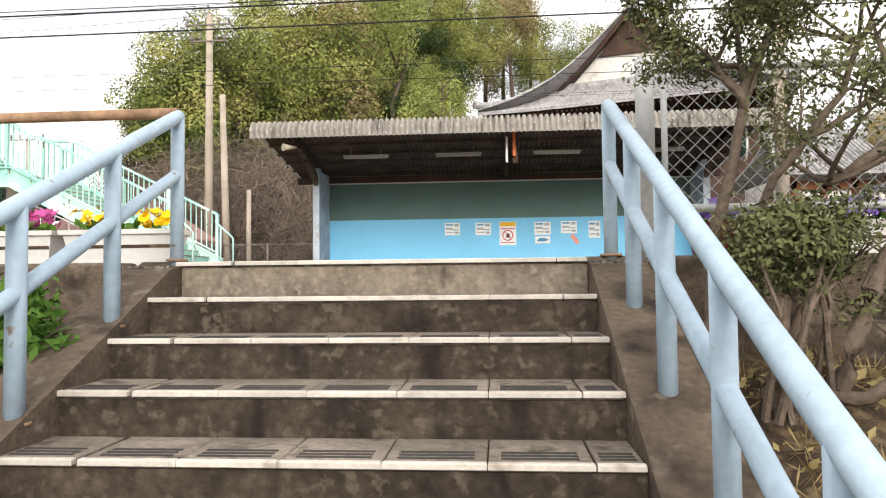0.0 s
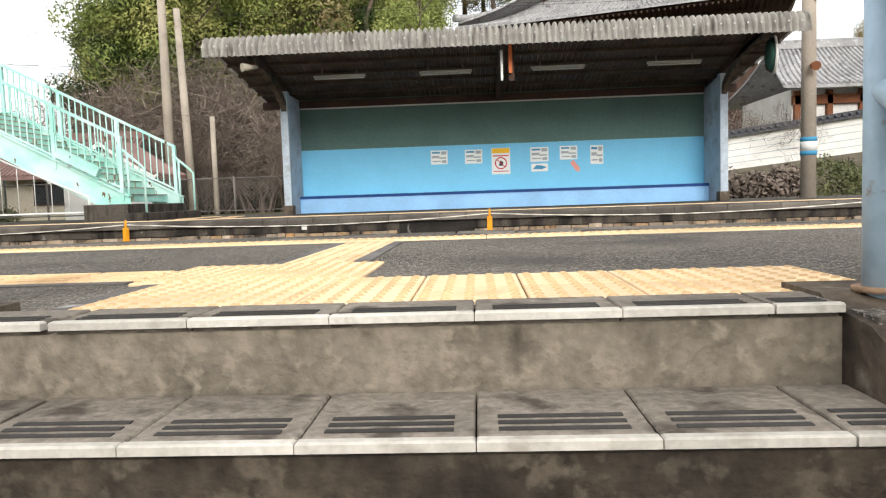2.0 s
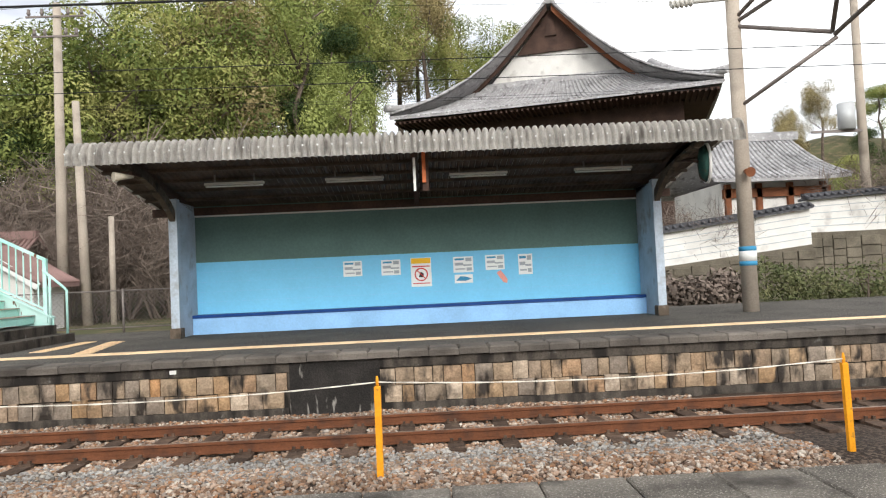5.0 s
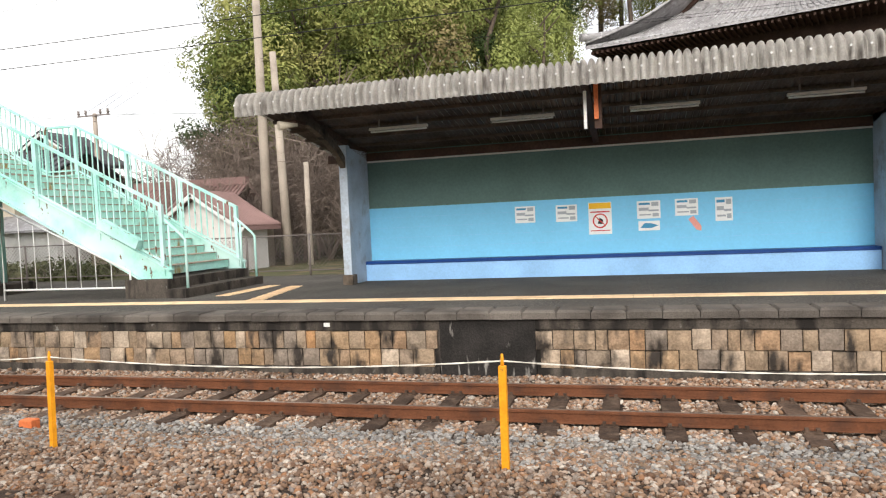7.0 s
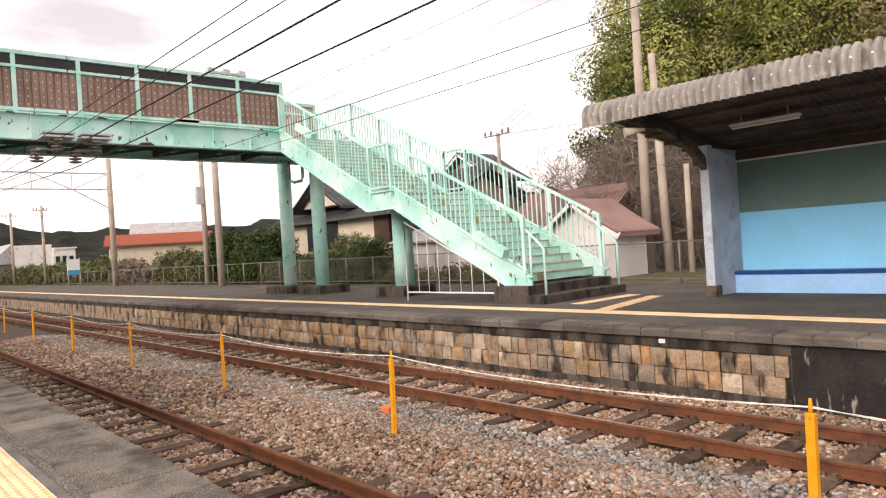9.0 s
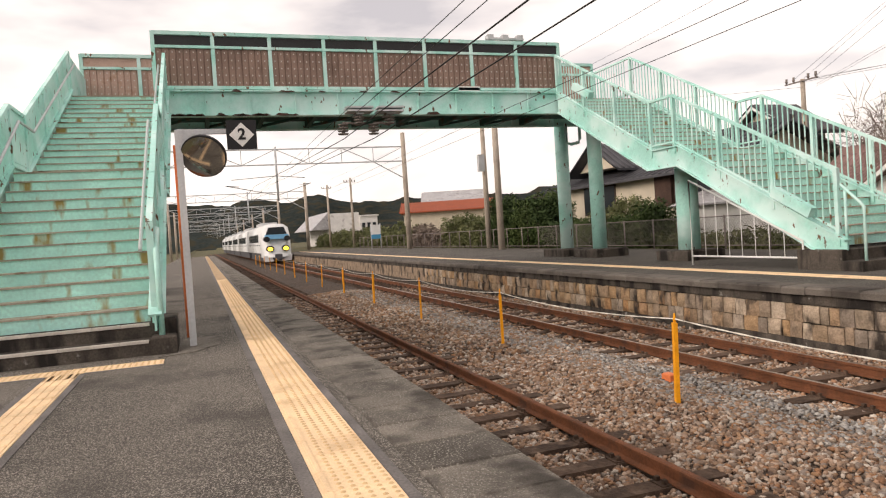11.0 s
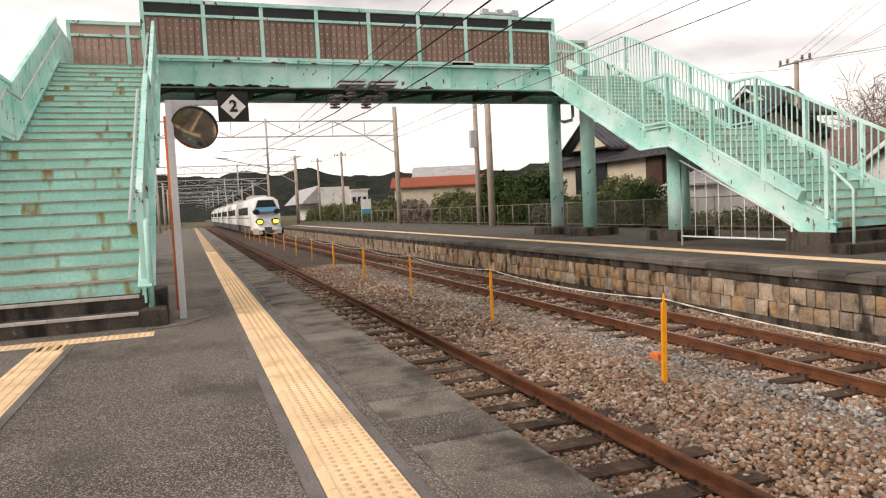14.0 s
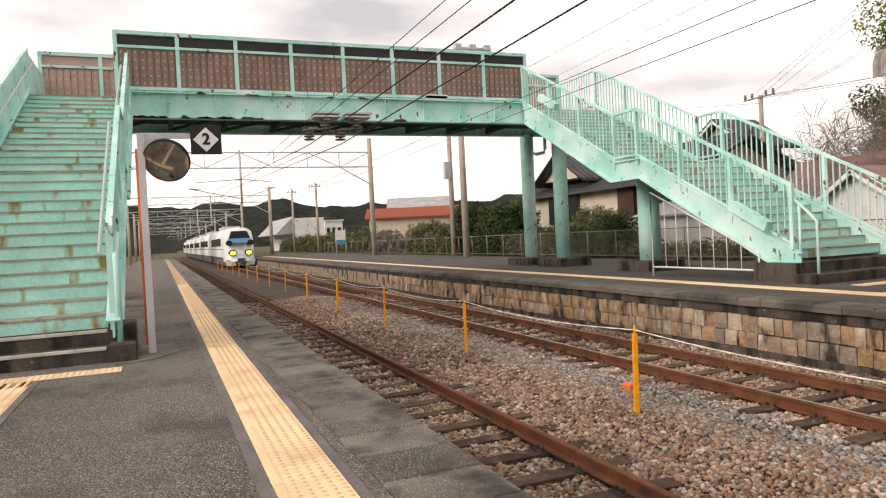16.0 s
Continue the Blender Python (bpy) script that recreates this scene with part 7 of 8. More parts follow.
for car in range(6):
    x0 = TX - 2.6 - car * 20.8 if car else TX - 2.6
    bm = B()
    ra = train_ring(x0, 1.44, RAIL_Z + 0.95, RAIL_Z + 3.85, 0)
    rb2 = train_ring(x0 - (17.6 if car == 0 else 20.2), 1.44, RAIL_Z + 0.95, RAIL_Z + 3.85, 0)
    va, vb = [bm.verts.new(p) for p in ra], [bm.verts.new(p) for p in rb2]
    for i in range(len(va) - 1):
        bm.faces.new((va[i], va[i + 1], vb[i + 1], vb[i])).smooth = True
    bm.faces.new(vb)
    bm.faces.new(va[::-1])
    c = part("car_body", bm, M_TRAINWHITE, train, "white carriage body")
    xl = x0 - (17.0 if car == 0 else 19.6)
    for s in (-1, 1):
        bm = B()
        box(bm, xl + 1.5, x0 - 2.0, TY + s * 1.452 - 0.012, TY + s * 1.452 + 0.012, RAIL_Z + 2.05, RAIL_Z + 2.85)
        part("window_band", bm, M_GLASS, c, "dark window band")
        bm = B()
        box(bm, xl, x0, TY + s * 1.468 - 0.008, TY + s * 1.468 + 0.008, RAIL_Z + 1.72, RAIL_Z + 1.78)
        part("stripe", bm, M_TEAL_DARK, c)
    bm = B()
    box(bm, xl, x0 - 0.5, TY - 1.2, TY + 1.2, RAIL_Z + 0.15, RAIL_Z + 0.96)
    part("underframe", bm, M_TRAINGREY, c)
    bm = B()
    box(bm, xl + 5, x0 - 5, TY - 0.8, TY + 0.8, RAIL_Z + 3.82, RAIL_Z + 4.1)
    part("roof_unit", bm, M_GALV, c)
bm = B()
rings = []
for k in range(9):
    f = k / 8
    sc = math.cos(f * math.pi / 2) ** 0.42 if f < 1 else 0.12
    rings.append([bm.verts.new((p[0], TY + (p[1] - TY) * (0.25 + 0.75 * sc), RAIL_Z + 0.55 + (p[2] - RAIL_Z - 0.55) * (0.30 + 0.70 * sc))) for p in train_ring(TX - 2.6 + 2.5 * f, 1.44, RAIL_Z + 0.55, RAIL_Z + 3.85, -1.1 * f)])
for a, b in zip(rings, rings[1:]):
    for i in range(len(a) - 1):
        bm.faces.new((a[i], a[i + 1], b[i + 1], b[i])).smooth = True
bm.faces.new(rings[-1])
nose = part("nose", bm, M_TRAINWHITE, train, "rounded white nose")
bm = B()
prism(bm, [(TY - 1.0, RAIL_Z + 2.75), (TY + 1.0, RAIL_Z + 2.75), (TY + 0.72, RAIL_Z + 3.45), (TY - 0.72, RAIL_Z + 3.45)], "x", TX - 2.0, TX - 1.02)
part("windscreen", bm, M_GLASS, nose, "dark windscreen")
bm = B()
prism(bm, [(TY - 1.2, RAIL_Z + 2.3), (TY + 1.2, RAIL_Z + 2.3), (TY + 1.1, RAIL_Z + 2.74), (TY - 1.1, RAIL_Z + 2.74)], "x", TX - 2.0, TX - 0.80)
part("brow", bm, M_TRAINBLUE, nose, "light blue band")
for s in (-1, 1):
    bm = B()
    for zz, yy, rx, rz in ((2.32, 0.98, 0.30, 0.26), (1.38, 0.74, 0.36, 0.30)):
        prism(bm, [(TY + s * yy + rx * math.cos(a), RAIL_Z + zz + rz * math.sin(a)) for a in (2 * math.pi * k / 16 for k in range(16))], "x", TX - 1.6, TX - 0.62 if zz > 2 else TX - 0.26)
    part("black_patch", bm, M_BLACK, nose, "black oval patch")
    bm = B()
    prism(bm, [(TY + s * 0.74 + 0.25 * math.cos(a), RAIL_Z + 1.36 + 0.19 * math.sin(a)) for a in (2 * math.pi * k / 14 for k in range(14))], "x", TX - 0.6, TX - 0.24)
    part("headlight", bm, M_HEADLIGHT, nose, "lit yellow headlight")
bm = B()
chamfer_box(bm, TX - 1.6, TX - 0.1, TY - 0.35, TY + 0.35, RAIL_Z + 0.35, RAIL_Z + 0.85, 0.05)
part("coupler", bm, M_TRAINGREY, nose)
for s in (-1, 1):
    bm = B()
    prism(bm, [(TY + s * 0.45, RAIL_Z + 0.15), (TY + s * 1.25, RAIL_Z + 0.15), (TY + s * 1.35, RAIL_Z + 0.75), (TY + s * 0.6, RAIL_Z + 0.75)], "x", TX - 2.0, TX - 0.5)
    part("skirt", bm, M_TRAINWHITE, nose)

# ---- trees and shrubs beside the entrance stairs ----
def garden_tree(stems, seed, label, leaf_mat, per, size, spread, r0=0.03, depth=2, reach=0.30, up=0.5):
    """Several bent stems from the ground or from one another, twigs at their ends, small leaves round the twigs."""
    r = random.Random(seed)
    t = thing("garden_tree", stems[0][0], label, "tree", "trees beside the stairs")
    tips = []
    bm = B()
    for j, stem in enumerate(stems):
        pts = [Vector(p) for p in stem]
        bent = [pts[0]]
        for a, b in zip(pts, pts[1:]):
            bent += [a.lerp(b, 0.5) + Vector((r.uniform(-0.012, 0.012), r.uniform(-0.03, 0.03), r.uniform(-0.01, 0.01))), b]
        k0 = r0 * (1.0 if j == 0 else 0.72)
        tube(bm, bent, [k0 * (1 - 0.55 * i / len(bent)) for i in range(len(bent))], 9, cap=False)
        for _ in range(3):
            d = Vector((r.uniform(-1, 1), r.uniform(-0.7, 0.7), r.uniform(0.0, 1.0) * up * 2)).normalized()
            limbs(bm, pts[-1], d, reach, k0 * 0.42, depth, r, tips, 0.9, 6)
        d = Vector((r.uniform(-1, 1), r.uniform(-0.4, 0.4), 0.5)).normalized()
        limbs(bm, pts[-2], d, reach * 0.8, k0 * 0.36, depth - 1, r, tips, 0.9, 6)
    part("trunk", bm, M_BARK, t)
    me = leaf_cloud("leaves", [tuple(p) for p in tips], per, (spread, spread, spread * 0.6), size, leaf_mat, seed)
    part("leaves", me, leaf_mat, t)
    return t


garden_tree([[(0.45, 4.12, -0.75), (0.49, 4.12, -0.32), (0.49, 4.12, 0.0), (0.59, 4.12, 0.34), (0.64, 4.12, 0.58), (0.63, 4.12, 0.72)], [(0.64, 4.12, 0.56), (0.58, 4.12, 0.66), (0.53, 4.12, 0.74)], [(0.63, 4.12, 0.62), (0.72, 4.12, 0.80), (0.80, 4.12, 0.95)]], 41, "slender grey barked garden tree with sparse small leaves", M_LEAF_SHRUB, 85, 0.024, 0.13, 0.03, 2, 0.19)
garden_tree([[(0.60, 4.2, -0.75), (0.66, 4.2, 0.0), (0.75, 4.15, 0.29), (0.86, 4.1, 0.44), (0.99, 4.1, 0.60), (1.05, 4.1, 0.78)], [(0.86, 4.1, 0.44), (0.98, 4.1, 0.50), (1.12, 4.1, 0.60)]], 43, "thin tan stemmed garden tree with sparse small leaves", M_LEAF_SHRUB, 75, 0.024, 0.13, 0.022, 2, 0.24)
garden_tree([[(0.80, 3.95, -0.75), (0.84, 3.95, -0.54), (0.90, 3.95, -0.42), (0.96, 3.95, -0.23), (1.02, 3.95, -0.06), (1.16, 3.95, 0.12), (1.22, 3.95, 0.36), (1.12, 3.95, 0.55), (1.18, 3.95, 0.75)], [(0.86, 3.95, -0.50), (0.95, 3.9, -0.50), (1.10, 3.9, -0.36), (1.35, 3.9, -0.18)], [(1.20, 3.95, 0.30), (1.05, 3.95, 0.36), (0.92, 3.95, 0.27), (0.86, 3.95, 0.24)], [(1.22, 3.95, 0.36), (1.40, 3.95, 0.45), (1.55, 3.95, 0.70)]], 47, "crooked garden tree with dark twisted limbs", M_LEAF_SHRUB, 70, 0.024, 0.15, 0.040)


def round_shrub(c, rad, seed, label, mat, clumps, per, size):
    r = random.Random(seed)
    t = thing("shrub", (c[0], c[1], c[2] - rad[2] - 0.45), label, "shrub")
    cs = []
    for _ in range(clumps):
        d = Vector((r.gauss(0, 1), r.gauss(0, 1), r.gauss(0, 1))).normalized() * r.uniform(0.45, 1.0)
        cs.append((c[0] + d.x * rad[0], c[1] + d.y * rad[1], c[2] + d.z * rad[2]))
    me = leaf_cloud("leaves", cs, per, (0.09, 0.09, 0.07), size, mat, seed, aspect=0.5)
    part("leaves", me, mat, t)
    bm = B()
    for p in cs[::16]:
        b = Vector((c[0] + r.uniform(-0.14, 0.14), c[1] + r.uniform(-0.14, 0.14), c[2] - rad[2] - 0.45))
        mid = b.lerp(Vector(p), 0.55) + Vector((r.uniform(-0.06, 0.06), r.uniform(-0.06, 0.06), 0.05))
        tube(bm, [b, mid, p], [0.015, 0.010, 0.004], 5, cap=False)
    part("stems", bm, M_BARK, t)
    return t


round_shrub((0.70, 3.9, 0.03), (0.21, 0.20, 0.15), 51, "rounded garden shrub with small grey green leaves", M_LEAF_SHRUB, 130, 42, 0.026)
garden_tree([[(0.53, 3.9, -0.72), (0.58, 3.9, -0.60), (0.65, 3.9, -0.36), (0.73, 3.9, -0.20), (0.85, 3.9, -0.10)], [(0.67, 3.9, -0.33), (0.66, 3.9, -0.15), (0.62, 3.9, -0.02)]], 52, "low forked shrub stem with twisted branches", M_LEAF_SHRUB, 10, 0.024, 0.10, 0.024, 1, 0.14)
round_shrub((-2.30, 4.12, -0.28), (0.3, 0.2, 0.23), 53, "leafy bright green shrub beside the steps", M_LEAF_FRESH, 70, 18, 0.06)
round_shrub((-2.95, 4.05, -0.40), (0.3, 0.2, 0.25), 54, "leafy bright green shrub beside the steps", M_LEAF_FRESH, 70, 18, 0.06)
# dry grass and litter
gr = random.Random(77)
cs = []
for _ in range(420):
    x = gr.uniform(0.5, 4.0)
    y = gr.uniform(1.5, 4.25)
    cs.append((x, y, -1.86 + (y - 0.9) / 3.4 * 1.45 + 0.02))
me = leaf_cloud("dry_grass", cs, 16, (0.10, 0.10, 0.02), 0.13, M_DRYGRASS, 78, droop=-1.2, aspect=0.05)
tagged(new("dry_grass", me), "dry straw coloured grass and leaf litter", "grass", kind="stuff")
me = leaf_cloud("leaf_litter", cs, 10, (0.14, 0.14, 0.01), 0.05, M_LEAF_BROWN, 79, aspect=0.6)
tagged(new("leaf_litter", me), "fallen brown leaves on the soil", "leaves", kind="stuff")

# ---- paving, wall stones, sleepers: pieces that lie side by side ----
def dot_tile(name, sx, sy, nx, ny, bar):
    """A tactile tile with raised domes; bar: a raised inner line along one side."""
    bm = B()
    chamfer_box(bm, 0.003, sx - 0.003, 0.002, sy - 0.002, -0.03, 0.006, 0.003)
    y_lo = 0.07 if bar else 0.0
    for i in range(nx):
        for j in range(ny):
            cx, cy = sx * (i + 0.5) / nx, y_lo + (sy - y_lo) * (j + 0.5) / ny
            r0, r1 = [], []
            for k in range(6):
                a = math.pi / 3 * k
                r0.append(bm.verts.new((cx + 0.0155 * math.cos(a), cy + 0.0155 * math.sin(a), 0.006)))
                r1.append(bm.verts.new((cx + 0.010 * math.cos(a), cy + 0.010 * math.sin(a), 0.011)))
            for k in range(6):
                bm.faces.new((r0[k], r0[(k + 1) % 6], r1[(k + 1) % 6], r1[k])).material_index = 1
            bm.faces.new(r1).material_index = 1
    if bar:
        box(bm, 0.004, sx - 0.004, 0.026, 0.050, 0.005, 0.011)
    me = mesh_of(bm, name, M_TACTILE)
    me.materials.append(M_TACTILE_DOT)
    return me


def line_tile(name, sx, sy, along_y):
    bm = B()
    chamfer_box(bm, 0.003, sx - 0.003, 0.003, sy - 0.003, -0.03, 0.006, 0.003)
    for k in range(4):
        if along_y:
            c = sx * (k + 0.5) / 4
            box(bm, c - 0.014, c + 0.014, 0.012, sy - 0.012, 0.005, 0.011)
        else:
            c = sy * (k + 0.5) / 4
            box(bm, 0.012, sx - 0.012, c - 0.014, c + 0.014, 0.005, 0.011)
    return mesh_of(bm, name, M_TACTILE)


TS = 0.30
DOT_BAR = dot_tile("tactile_tile", TS, TACT1 - TACT0, 5, 5, True)
DOT = dot_tile("tactile_tile", TS, TS, 5, 5, False)
LINE_Y = line_tile("tactile_tile", TS, TS, True)
LINE_X = line_tile("tactile_tile", TS, TS, False)
strip = thing("tactile_strip", (0, 0, 0), "yellow tactile paving strip along the platform edge", "tactile paving", kind="structure")
k = 0
while True:
    x = 4.2 - TS * k
    if x < -24:
        break
    piece("tactile_tile", DOT_BAR, strip, (x, TACT0, 0.0))
    k += 1
bm = B()
xx = x
while xx > -88:
    chamfer_box(bm, xx - 0.6 + 0.004, xx + TS - 0.3 - 0.004 + 0.3, TACT0 + 0.002, TACT1 - 0.002, -0.03, 0.006, 0.003)
    xx -= 0.6
chamfer_box(bm, 4.52, 20, TACT0, TACT1, -0.03, 0.006, 0.003)
part("far_tiles", bm, M_TACTILE, strip, kind="stuff")
bm = B()
for a, b in ((TACT0 - 0.075, TACT0 - 0.002), (TACT1 + 0.002, TACT1 + 0.06)):
    box(bm, -88, 20, a, b, -0.02, 0.001)
part("border", bm, M_BORDER, strip, "grey mortar border of the tactile strip", kind="stuff")

# dotted field at the head of the stairs and the guide lines that lead from it
field = thing("tactile_field", (0, 0, 0), "yellow tactile paving at the head of the stairs", "tactile paving", kind="structure")
for i in range(7):
    for j in range(2):
        piece("tactile_tile", DOT, field, (-1.73 + TS * i, 5.0 + TS * j, 0.0))
for i in range(3):
    for j in range(2):
        piece("tactile_tile", DOT, field, (-1.86 + 0.27 * i, 5.6 + TS * j, 0.0), 0, (0.9, 1, 1))
for j in range(5):
    piece("tactile_tile", LINE_Y, field, (-1.50 + 0.004 * j, 6.2 + TS * j, 0.0))
for i in range(16):
    piece("tactile_tile", LINE_X, field, (-2.16 - TS * i, 5.72, 0.0))
piece("tactile_tile", DOT, field, (-6.66, 5.72, 0.0), 0, (1.0, 1, 1))
for j in range(10):
    piece("tactile_tile", DOT, field, (-6.98, 6.5 - TS * (j + 0) + 0.0, 0.0))
bm = B()
for a in ((-1.80, -1.74, 4.98, 6.24), (-1.56, -1.50, 6.2, TACT0 - 0.08), (-1.20, -1.13, 5.6, TACT0 - 0.08), (-1.13, 0.4, 5.6, 5.66), (-6.6, -1.9, 5.66, 5.72), (-6.6, -1.9, 6.02, 6.08), (-6.68, -6.62, 3.8, 5.7), (-6.68, -6.62, 6.05, 6.8)):
    box(bm, a[0], a[1], a[2], a[3], -0.02, 0.0015)
part("border", bm, M_BORDER, field, "grey mortar border", kind="stuff")

# far platform tactile strip and guide branch
strip2 = thing("tactile_strip", (0, 0, 0), "faded yellow tactile strip on the opposite platform", "tactile paving", kind="structure")
bm0 = B()
chamfer_box(bm0, 0.003, TS - 0.003, 0.003, 0.36, -0.03, 0.008, 0.003)
FARTILE = mesh_of(bm0, "tactile_tile", M_TACTILE)
for k in range(90):
    piece("tactile_tile", FARTILE, strip2, (6.0 - TS * k, 17.12, 0.0))
bm = B()
box(bm, -74, 6.0 - TS * 89, 17.12, 17.48, -0.03, 0.006)
box(bm, 6.32, 29, 17.12, 17.48, -0.03, 0.006)
part("far_tiles", bm, M_TACTILE, strip2, kind="stuff")
for j in range(9):
    piece("tactile_tile", LINE_Y, strip2, (-6.2 - 0.06 * j, 17.50 + TS * j, 0.0))
for j in range(7):
    piece("tactile_tile", DOT, strip2, (-7.4, 18.4 + TS * j, 0.0))

# edge slabs of the near platform
SLAB_W = 0.455
bm = B()
chamfer_box(bm, 0.004, SLAB_W - 0.004, 8.205, EDGE_Y, -0.10, 0.0, 0.012)
SLAB = mesh_of(bm, "edge_slab", M_SLAB)
k = 0
while 6.0 - SLAB_W * k > -40:
    piece("edge_slab", SLAB, platform_edge, (6.0 - SLAB_W * k, 0, rnd.uniform(-0.004, 0.004)))
    k += 1
bm = B()
x = 6.0 - SLAB_W * k + SLAB_W
while x > -90:
    chamfer_box(bm, x - SLAB_W * 2 + 0.005, x - 0.005, 8.205, EDGE_Y, -0.10, 0.0, 0.01)
    x -= SLAB_W * 2
chamfer_box(bm, 6.46, 22, 8.205, EDGE_Y, -0.10, 0.0, 0.01)
part("far_slabs", bm, M_SLAB, platform_edge, kind="stuff")

# coping slabs of the far platform
coping = thing("coping", (0, 0, 0), "blackened concrete coping of the opposite platform", "coping", kind="structure")
CW = 0.46
bm = B()
chamfer_box(bm, 0.004, CW - 0.004, FAR_Y - 0.09, FAR_Y + 0.45, -0.115, 0.0, 0.03)
COPE = mesh_of(bm, "coping_slab", M_COPING)
k = 0
while 12.0 - CW * k > -30:
    piece("coping_slab", COPE, coping, (12.0 - CW * k, rnd.uniform(-0.006, 0.006), rnd.uniform(-0.004, 0.004)))
    k += 1
bm = B()
x = 12.0 - CW * k + CW
while x > -75:
    chamfer_box(bm, x - CW * 2 + 0.005, x - 0.005, FAR_Y - 0.09, FAR_Y + 0.45, -0.115, 0.0, 0.03)
    x -= CW * 2
chamfer_box(bm, 12.47, 30, FAR_Y - 0.09, FAR_Y + 0.45, -0.115, 0.0, 0.03)
part("far_slabs", bm, M_COPING, coping, kind="stuff")

# wall stones: rough blocks of five shapes
STONES = []
for v in range(7):
    bm = B()
    r = random.Random(v)
    n = 4
    front = [[bm.verts.new((i / n + (r.uniform(-0.02, 0.02) if 0 < i < n else 0.0), -(0.034 if 0 < i < n and 0 < j < 3 else 0.012) - r.uniform(0, 0.012), j / 3 + (r.uniform(-0.02, 0.02) if 0 < j < 3 else 0))) for i in range(n + 1)] for j in range(4)]
    for j in range(3):
        for i in range(n):
            bm.faces.new((front[j][i], front[j][i + 1], front[j + 1][i + 1], front[j + 1][i]))
    rim = [front[0][i] for i in range(n + 1)] + [front[j][n] for j in range(1, 4)] + [front[3][i] for i in range(n - 1, -1, -1)] + [front[j][0] for j in range(2, 0, -1)]
    back = [bm.verts.new((p.co.x, 0.05, p.co.z)) for p in rim]
    for i in range(len(rim)):
        bm.faces.new((rim[i], back[i], back[(i + 1) % len(rim)], rim[(i + 1) % len(rim)]))
    STONES.append(mesh_of(bm, "stone", M_STONE))
wall_stones = []
for z0, z1 in ((-0.535, -0.275), (-0.795, -0.545)):
    x = 14.0
    while x > -75:
        w = rnd.choice((0.17, 0.2, 0.23, 0.26, 0.3)) * rnd.uniform(0.9, 1.1)
        wall_stones.append((x - w, w, z0, z1))
        x -= w
near_stones = [s for s in wall_stones if -30 < s[0] < 13 and not (-2.2 < s[0] + s[1] / 2 < -0.66)][:400]
near_stones = [s for s in near_stones if s[0] > -26]
for x0, w, z0, z1 in near_stones:
    o = piece("stone", rnd.choice(STONES), wall_far, (x0 + 0.007, FAR_Y + rnd.uniform(-0.012, 0.004), z0 + rnd.uniform(-0.012, 0.006)), 0, (w - 0.014, 1, z1 - z0 + rnd.uniform(-0.012, 0.006)))
chosen = set(near_stones)
bm = B()
for x0, w, z0, z1 in wall_stones:
    if (x0, w, z0, z1) in chosen or -2.2 < x0 + w / 2 < -0.66:
        continue
    box(bm, x0 + 0.008, x0 + w - 0.008, FAR_Y - 0.02, FAR_Y + 0.04, z0, z1)
part("far_stones", bm, M_STONE, wall_far, kind="stuff")

# sleepers
for tname, yc in TRACKS.items():
    k = 0
    while 8.0 - 0.64 * k > -70:
        piece("sleeper", SLEEPER, tracks[tname], (8.0 - 0.64 * k + rnd.uniform(-0.03, 0.03), yc, RAIL_Z - 0.137), rnd.uniform(-0.012, 0.012))
        k += 1
    bm = B()
    x = 8.0 - 0.64 * k
    while x > -130:
        box(bm, x - 0.1, x + 0.1, yc - 1.05, yc + 1.05, RAIL_Z - 0.27, RAIL_Z - 0.137)
        x -= 0.64
    part("far_sleeper_run", bm, M_SLEEPER, tracks[tname], kind="stuff")

# loose ballast stones, one heap
rs = np.random.RandomState(3)
ico = np.array([(0, 0, 1), (0.89, 0, 0.45), (0.28, 0.85, 0.45), (-0.72, 0.53, 0.45), (-0.72, -0.53, 0.45), (0.28, -0.85, 0.45), (0.72, 0.53, -0.45), (-0.28, 0.85, -0.45), (-0.89, 0, -0.45), (-0.28, -0.85, -0.45), (0.72, -0.53, -0.45), (0, 0, -1)])
ico_f = np.array([(0, 1, 2), (0, 2, 3), (0, 3, 4), (0, 4, 5), (0, 5, 1), (1, 6, 2), (2, 7, 3), (3, 8, 4), (4, 9, 5), (5, 10, 1), (6, 7, 2), (7, 8, 3), (8, 9, 4), (9, 10, 5), (10, 6, 1), (11, 7, 6), (11, 8, 7), (11, 9, 8), (11, 10, 9), (11, 6, 10)])


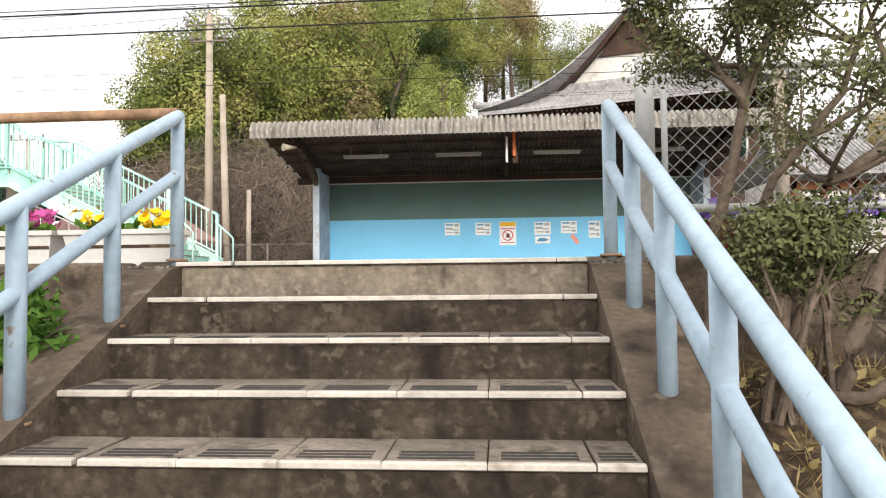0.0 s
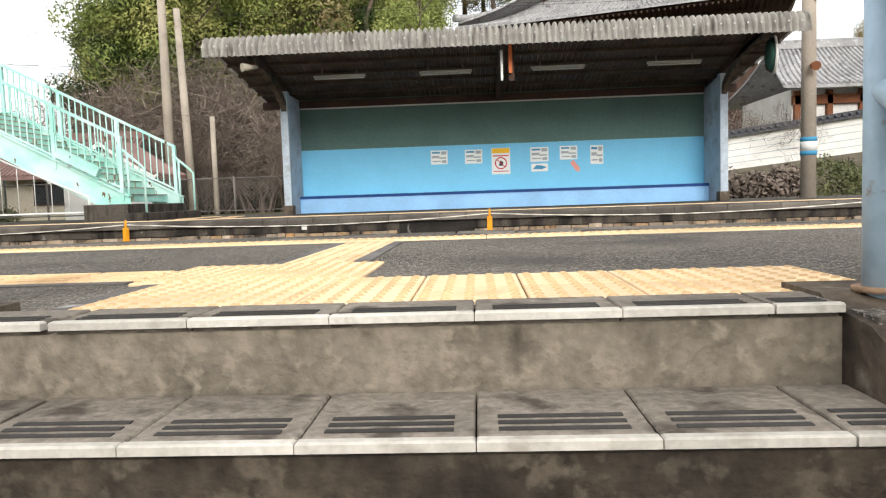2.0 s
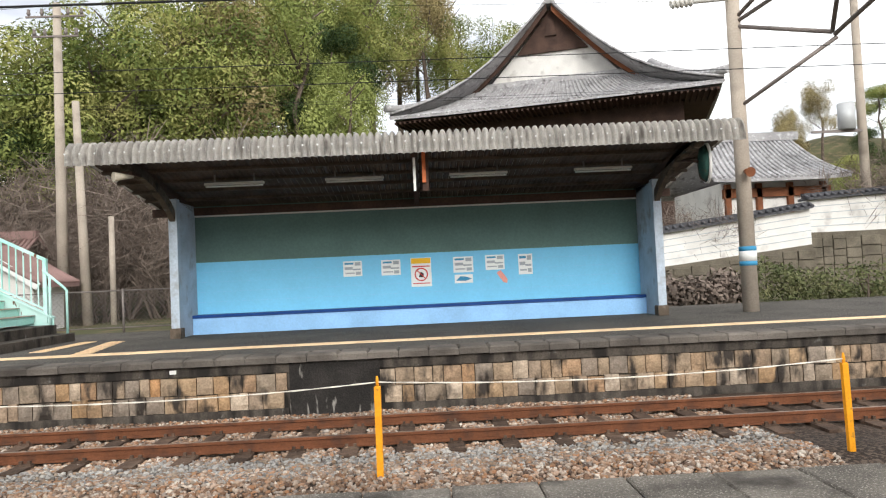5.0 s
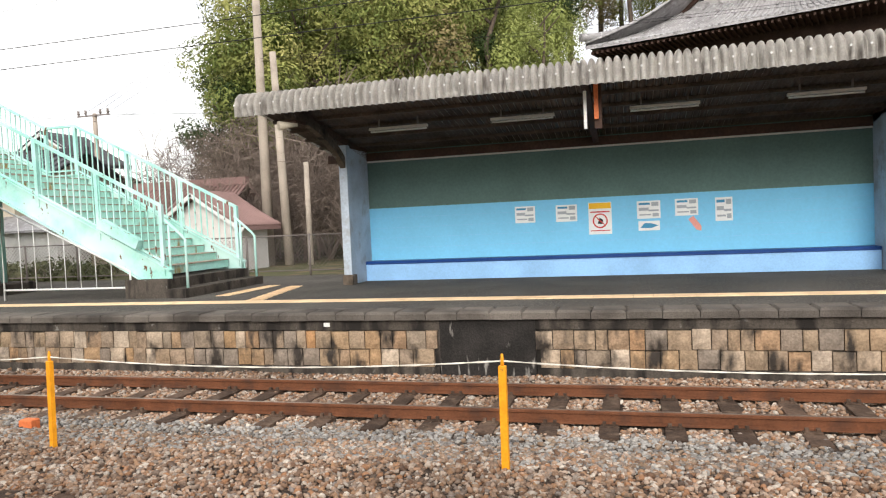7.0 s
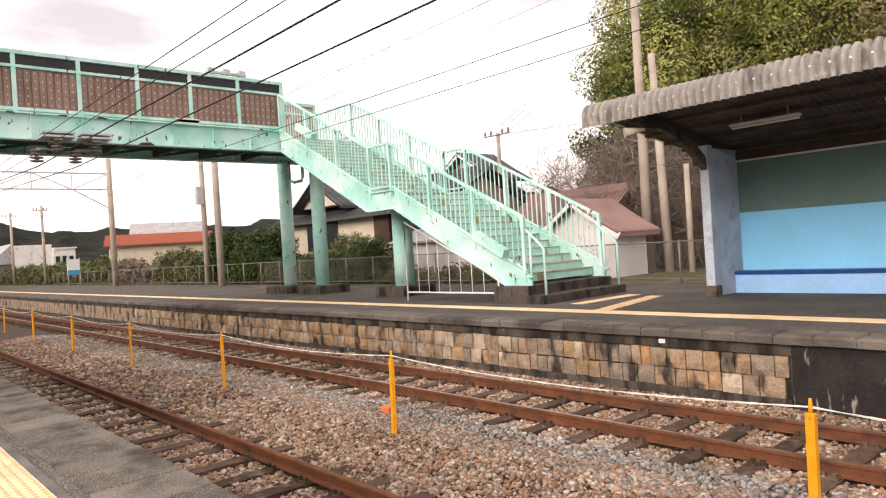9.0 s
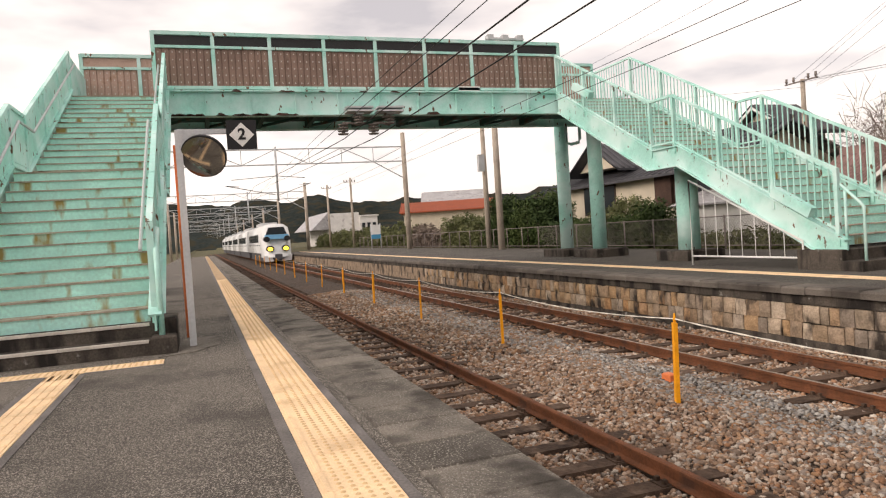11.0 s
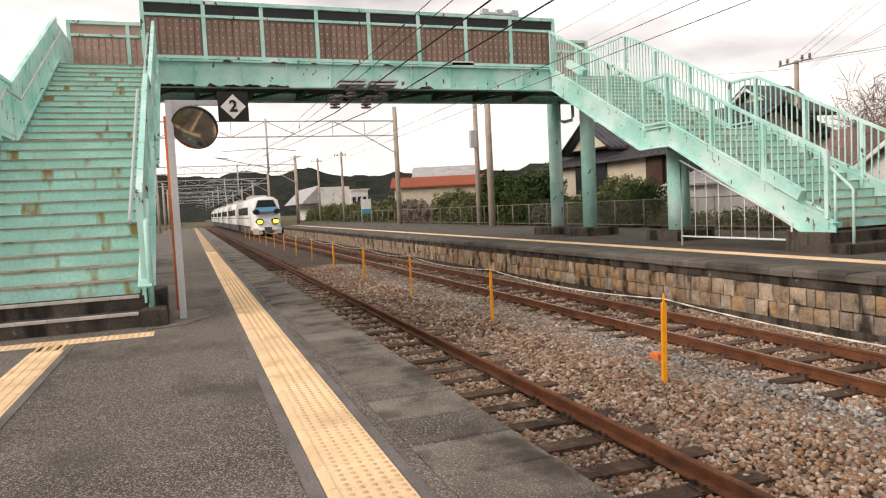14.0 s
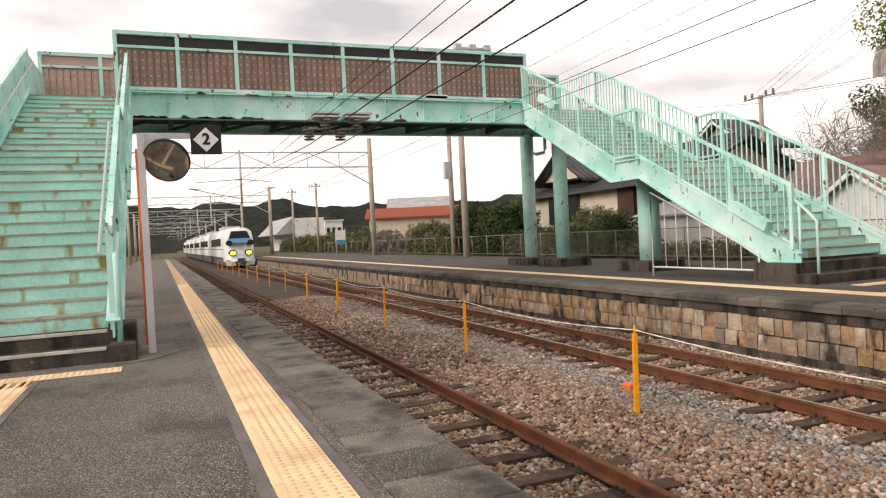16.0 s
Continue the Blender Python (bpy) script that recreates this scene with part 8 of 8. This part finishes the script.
def heap(count, x0, x1, y0, y1, s0, s1):
    xs, ys = rs.uniform(x0, x1, count), rs.uniform(y0, y1, count)
    keep = np.ones(count, bool)
    for yc in TRACKS.values():
        for s in (-1, 1):
            keep &= np.abs(ys - (yc + s * 0.566)) > 0.06
        near_sleeper = np.abs(((8.0 - xs) / 0.64 + 0.5) % 1 - 0.5) * 0.64 < 0.12
        keep &= ~(near_sleeper & (np.abs(ys - yc) < 1.05) & (rs.uniform(0, 1, count) > 0.06))
    xs, ys = xs[keep], ys[keep]
    n = len(xs)
    zs = np.array([bed_height(a, b) for a, b in zip(xs, ys)])
    size = rs.uniform(s0, s1, n)
    pts = ico[None] * (1 + rs.uniform(-0.28, 0.28, (n, 12, 1))) * size[:, None, None] * rs.uniform(0.6, 1.3, (n, 1, 3)) * np.array((1.15, 1.0, 0.7))
    a = rs.uniform(0, 6.283, n)
    b = rs.uniform(-0.7, 0.7, n)
    ca, sa, cb, sb = np.cos(a)[:, None], np.sin(a)[:, None], np.cos(b)[:, None], np.sin(b)[:, None]
    x, y, z = pts[..., 0], pts[..., 1], pts[..., 2]
    x, z = x * cb + z * sb, -x * sb + z * cb
    x, y = x * ca - y * sa, x * sa + y * ca
    v = np.stack((x + xs[:, None], y + ys[:, None], z + zs[:, None] + size[:, None] * rs.uniform(0.0, 0.55, (n, 1))), -1).reshape(-1, 3)
    f = (ico_f[None] + (np.arange(n) * 12)[:, None, None]).reshape(-1, 3)
    return v, f


def add_heap(label, mat, count, *span):
    v, f = heap(count, *span)
    me = bpy.data.meshes.new("ballast_stones")
    me.vertices.add(len(v))
    me.vertices.foreach_set("co", v.ravel())
    me.loops.add(len(f) * 3)
    me.loops.foreach_set("vertex_index", f.ravel())
    me.polygons.add(len(f))
    me.polygons.foreach_set("loop_start", np.arange(len(f)) * 3)
    me.update(calc_edges=True)
    me.materials.append(mat)
    tagged(new("ballast_stones", me), label, "ballast", kind="stuff")


add_heap("loose brown crushed stones beside the near rails", M_BALLAST, 52000, -9.0, 4.0, 8.85, 12.75, 0.014, 0.034)
add_heap("newer grey crushed stones between the two tracks", M_BALLAST_GREY, 13000, -10.0, 4.0, 12.2, 13.5, 0.014, 0.034)
add_heap("loose brown crushed stones between the far rails", M_BALLAST, 29000, -9.0, 4.0, 13.3, 15.78, 0.014, 0.034)
add_heap("loose brown crushed stones further along", M_BALLAST, 34000, -26.0, -9.0, 8.85, 15.78, 0.021, 0.044)
add_heap("newer grey crushed stones further along", M_BALLAST_GREY, 7000, -26.0, -9.5, 12.2, 13.4, 0.021, 0.044)
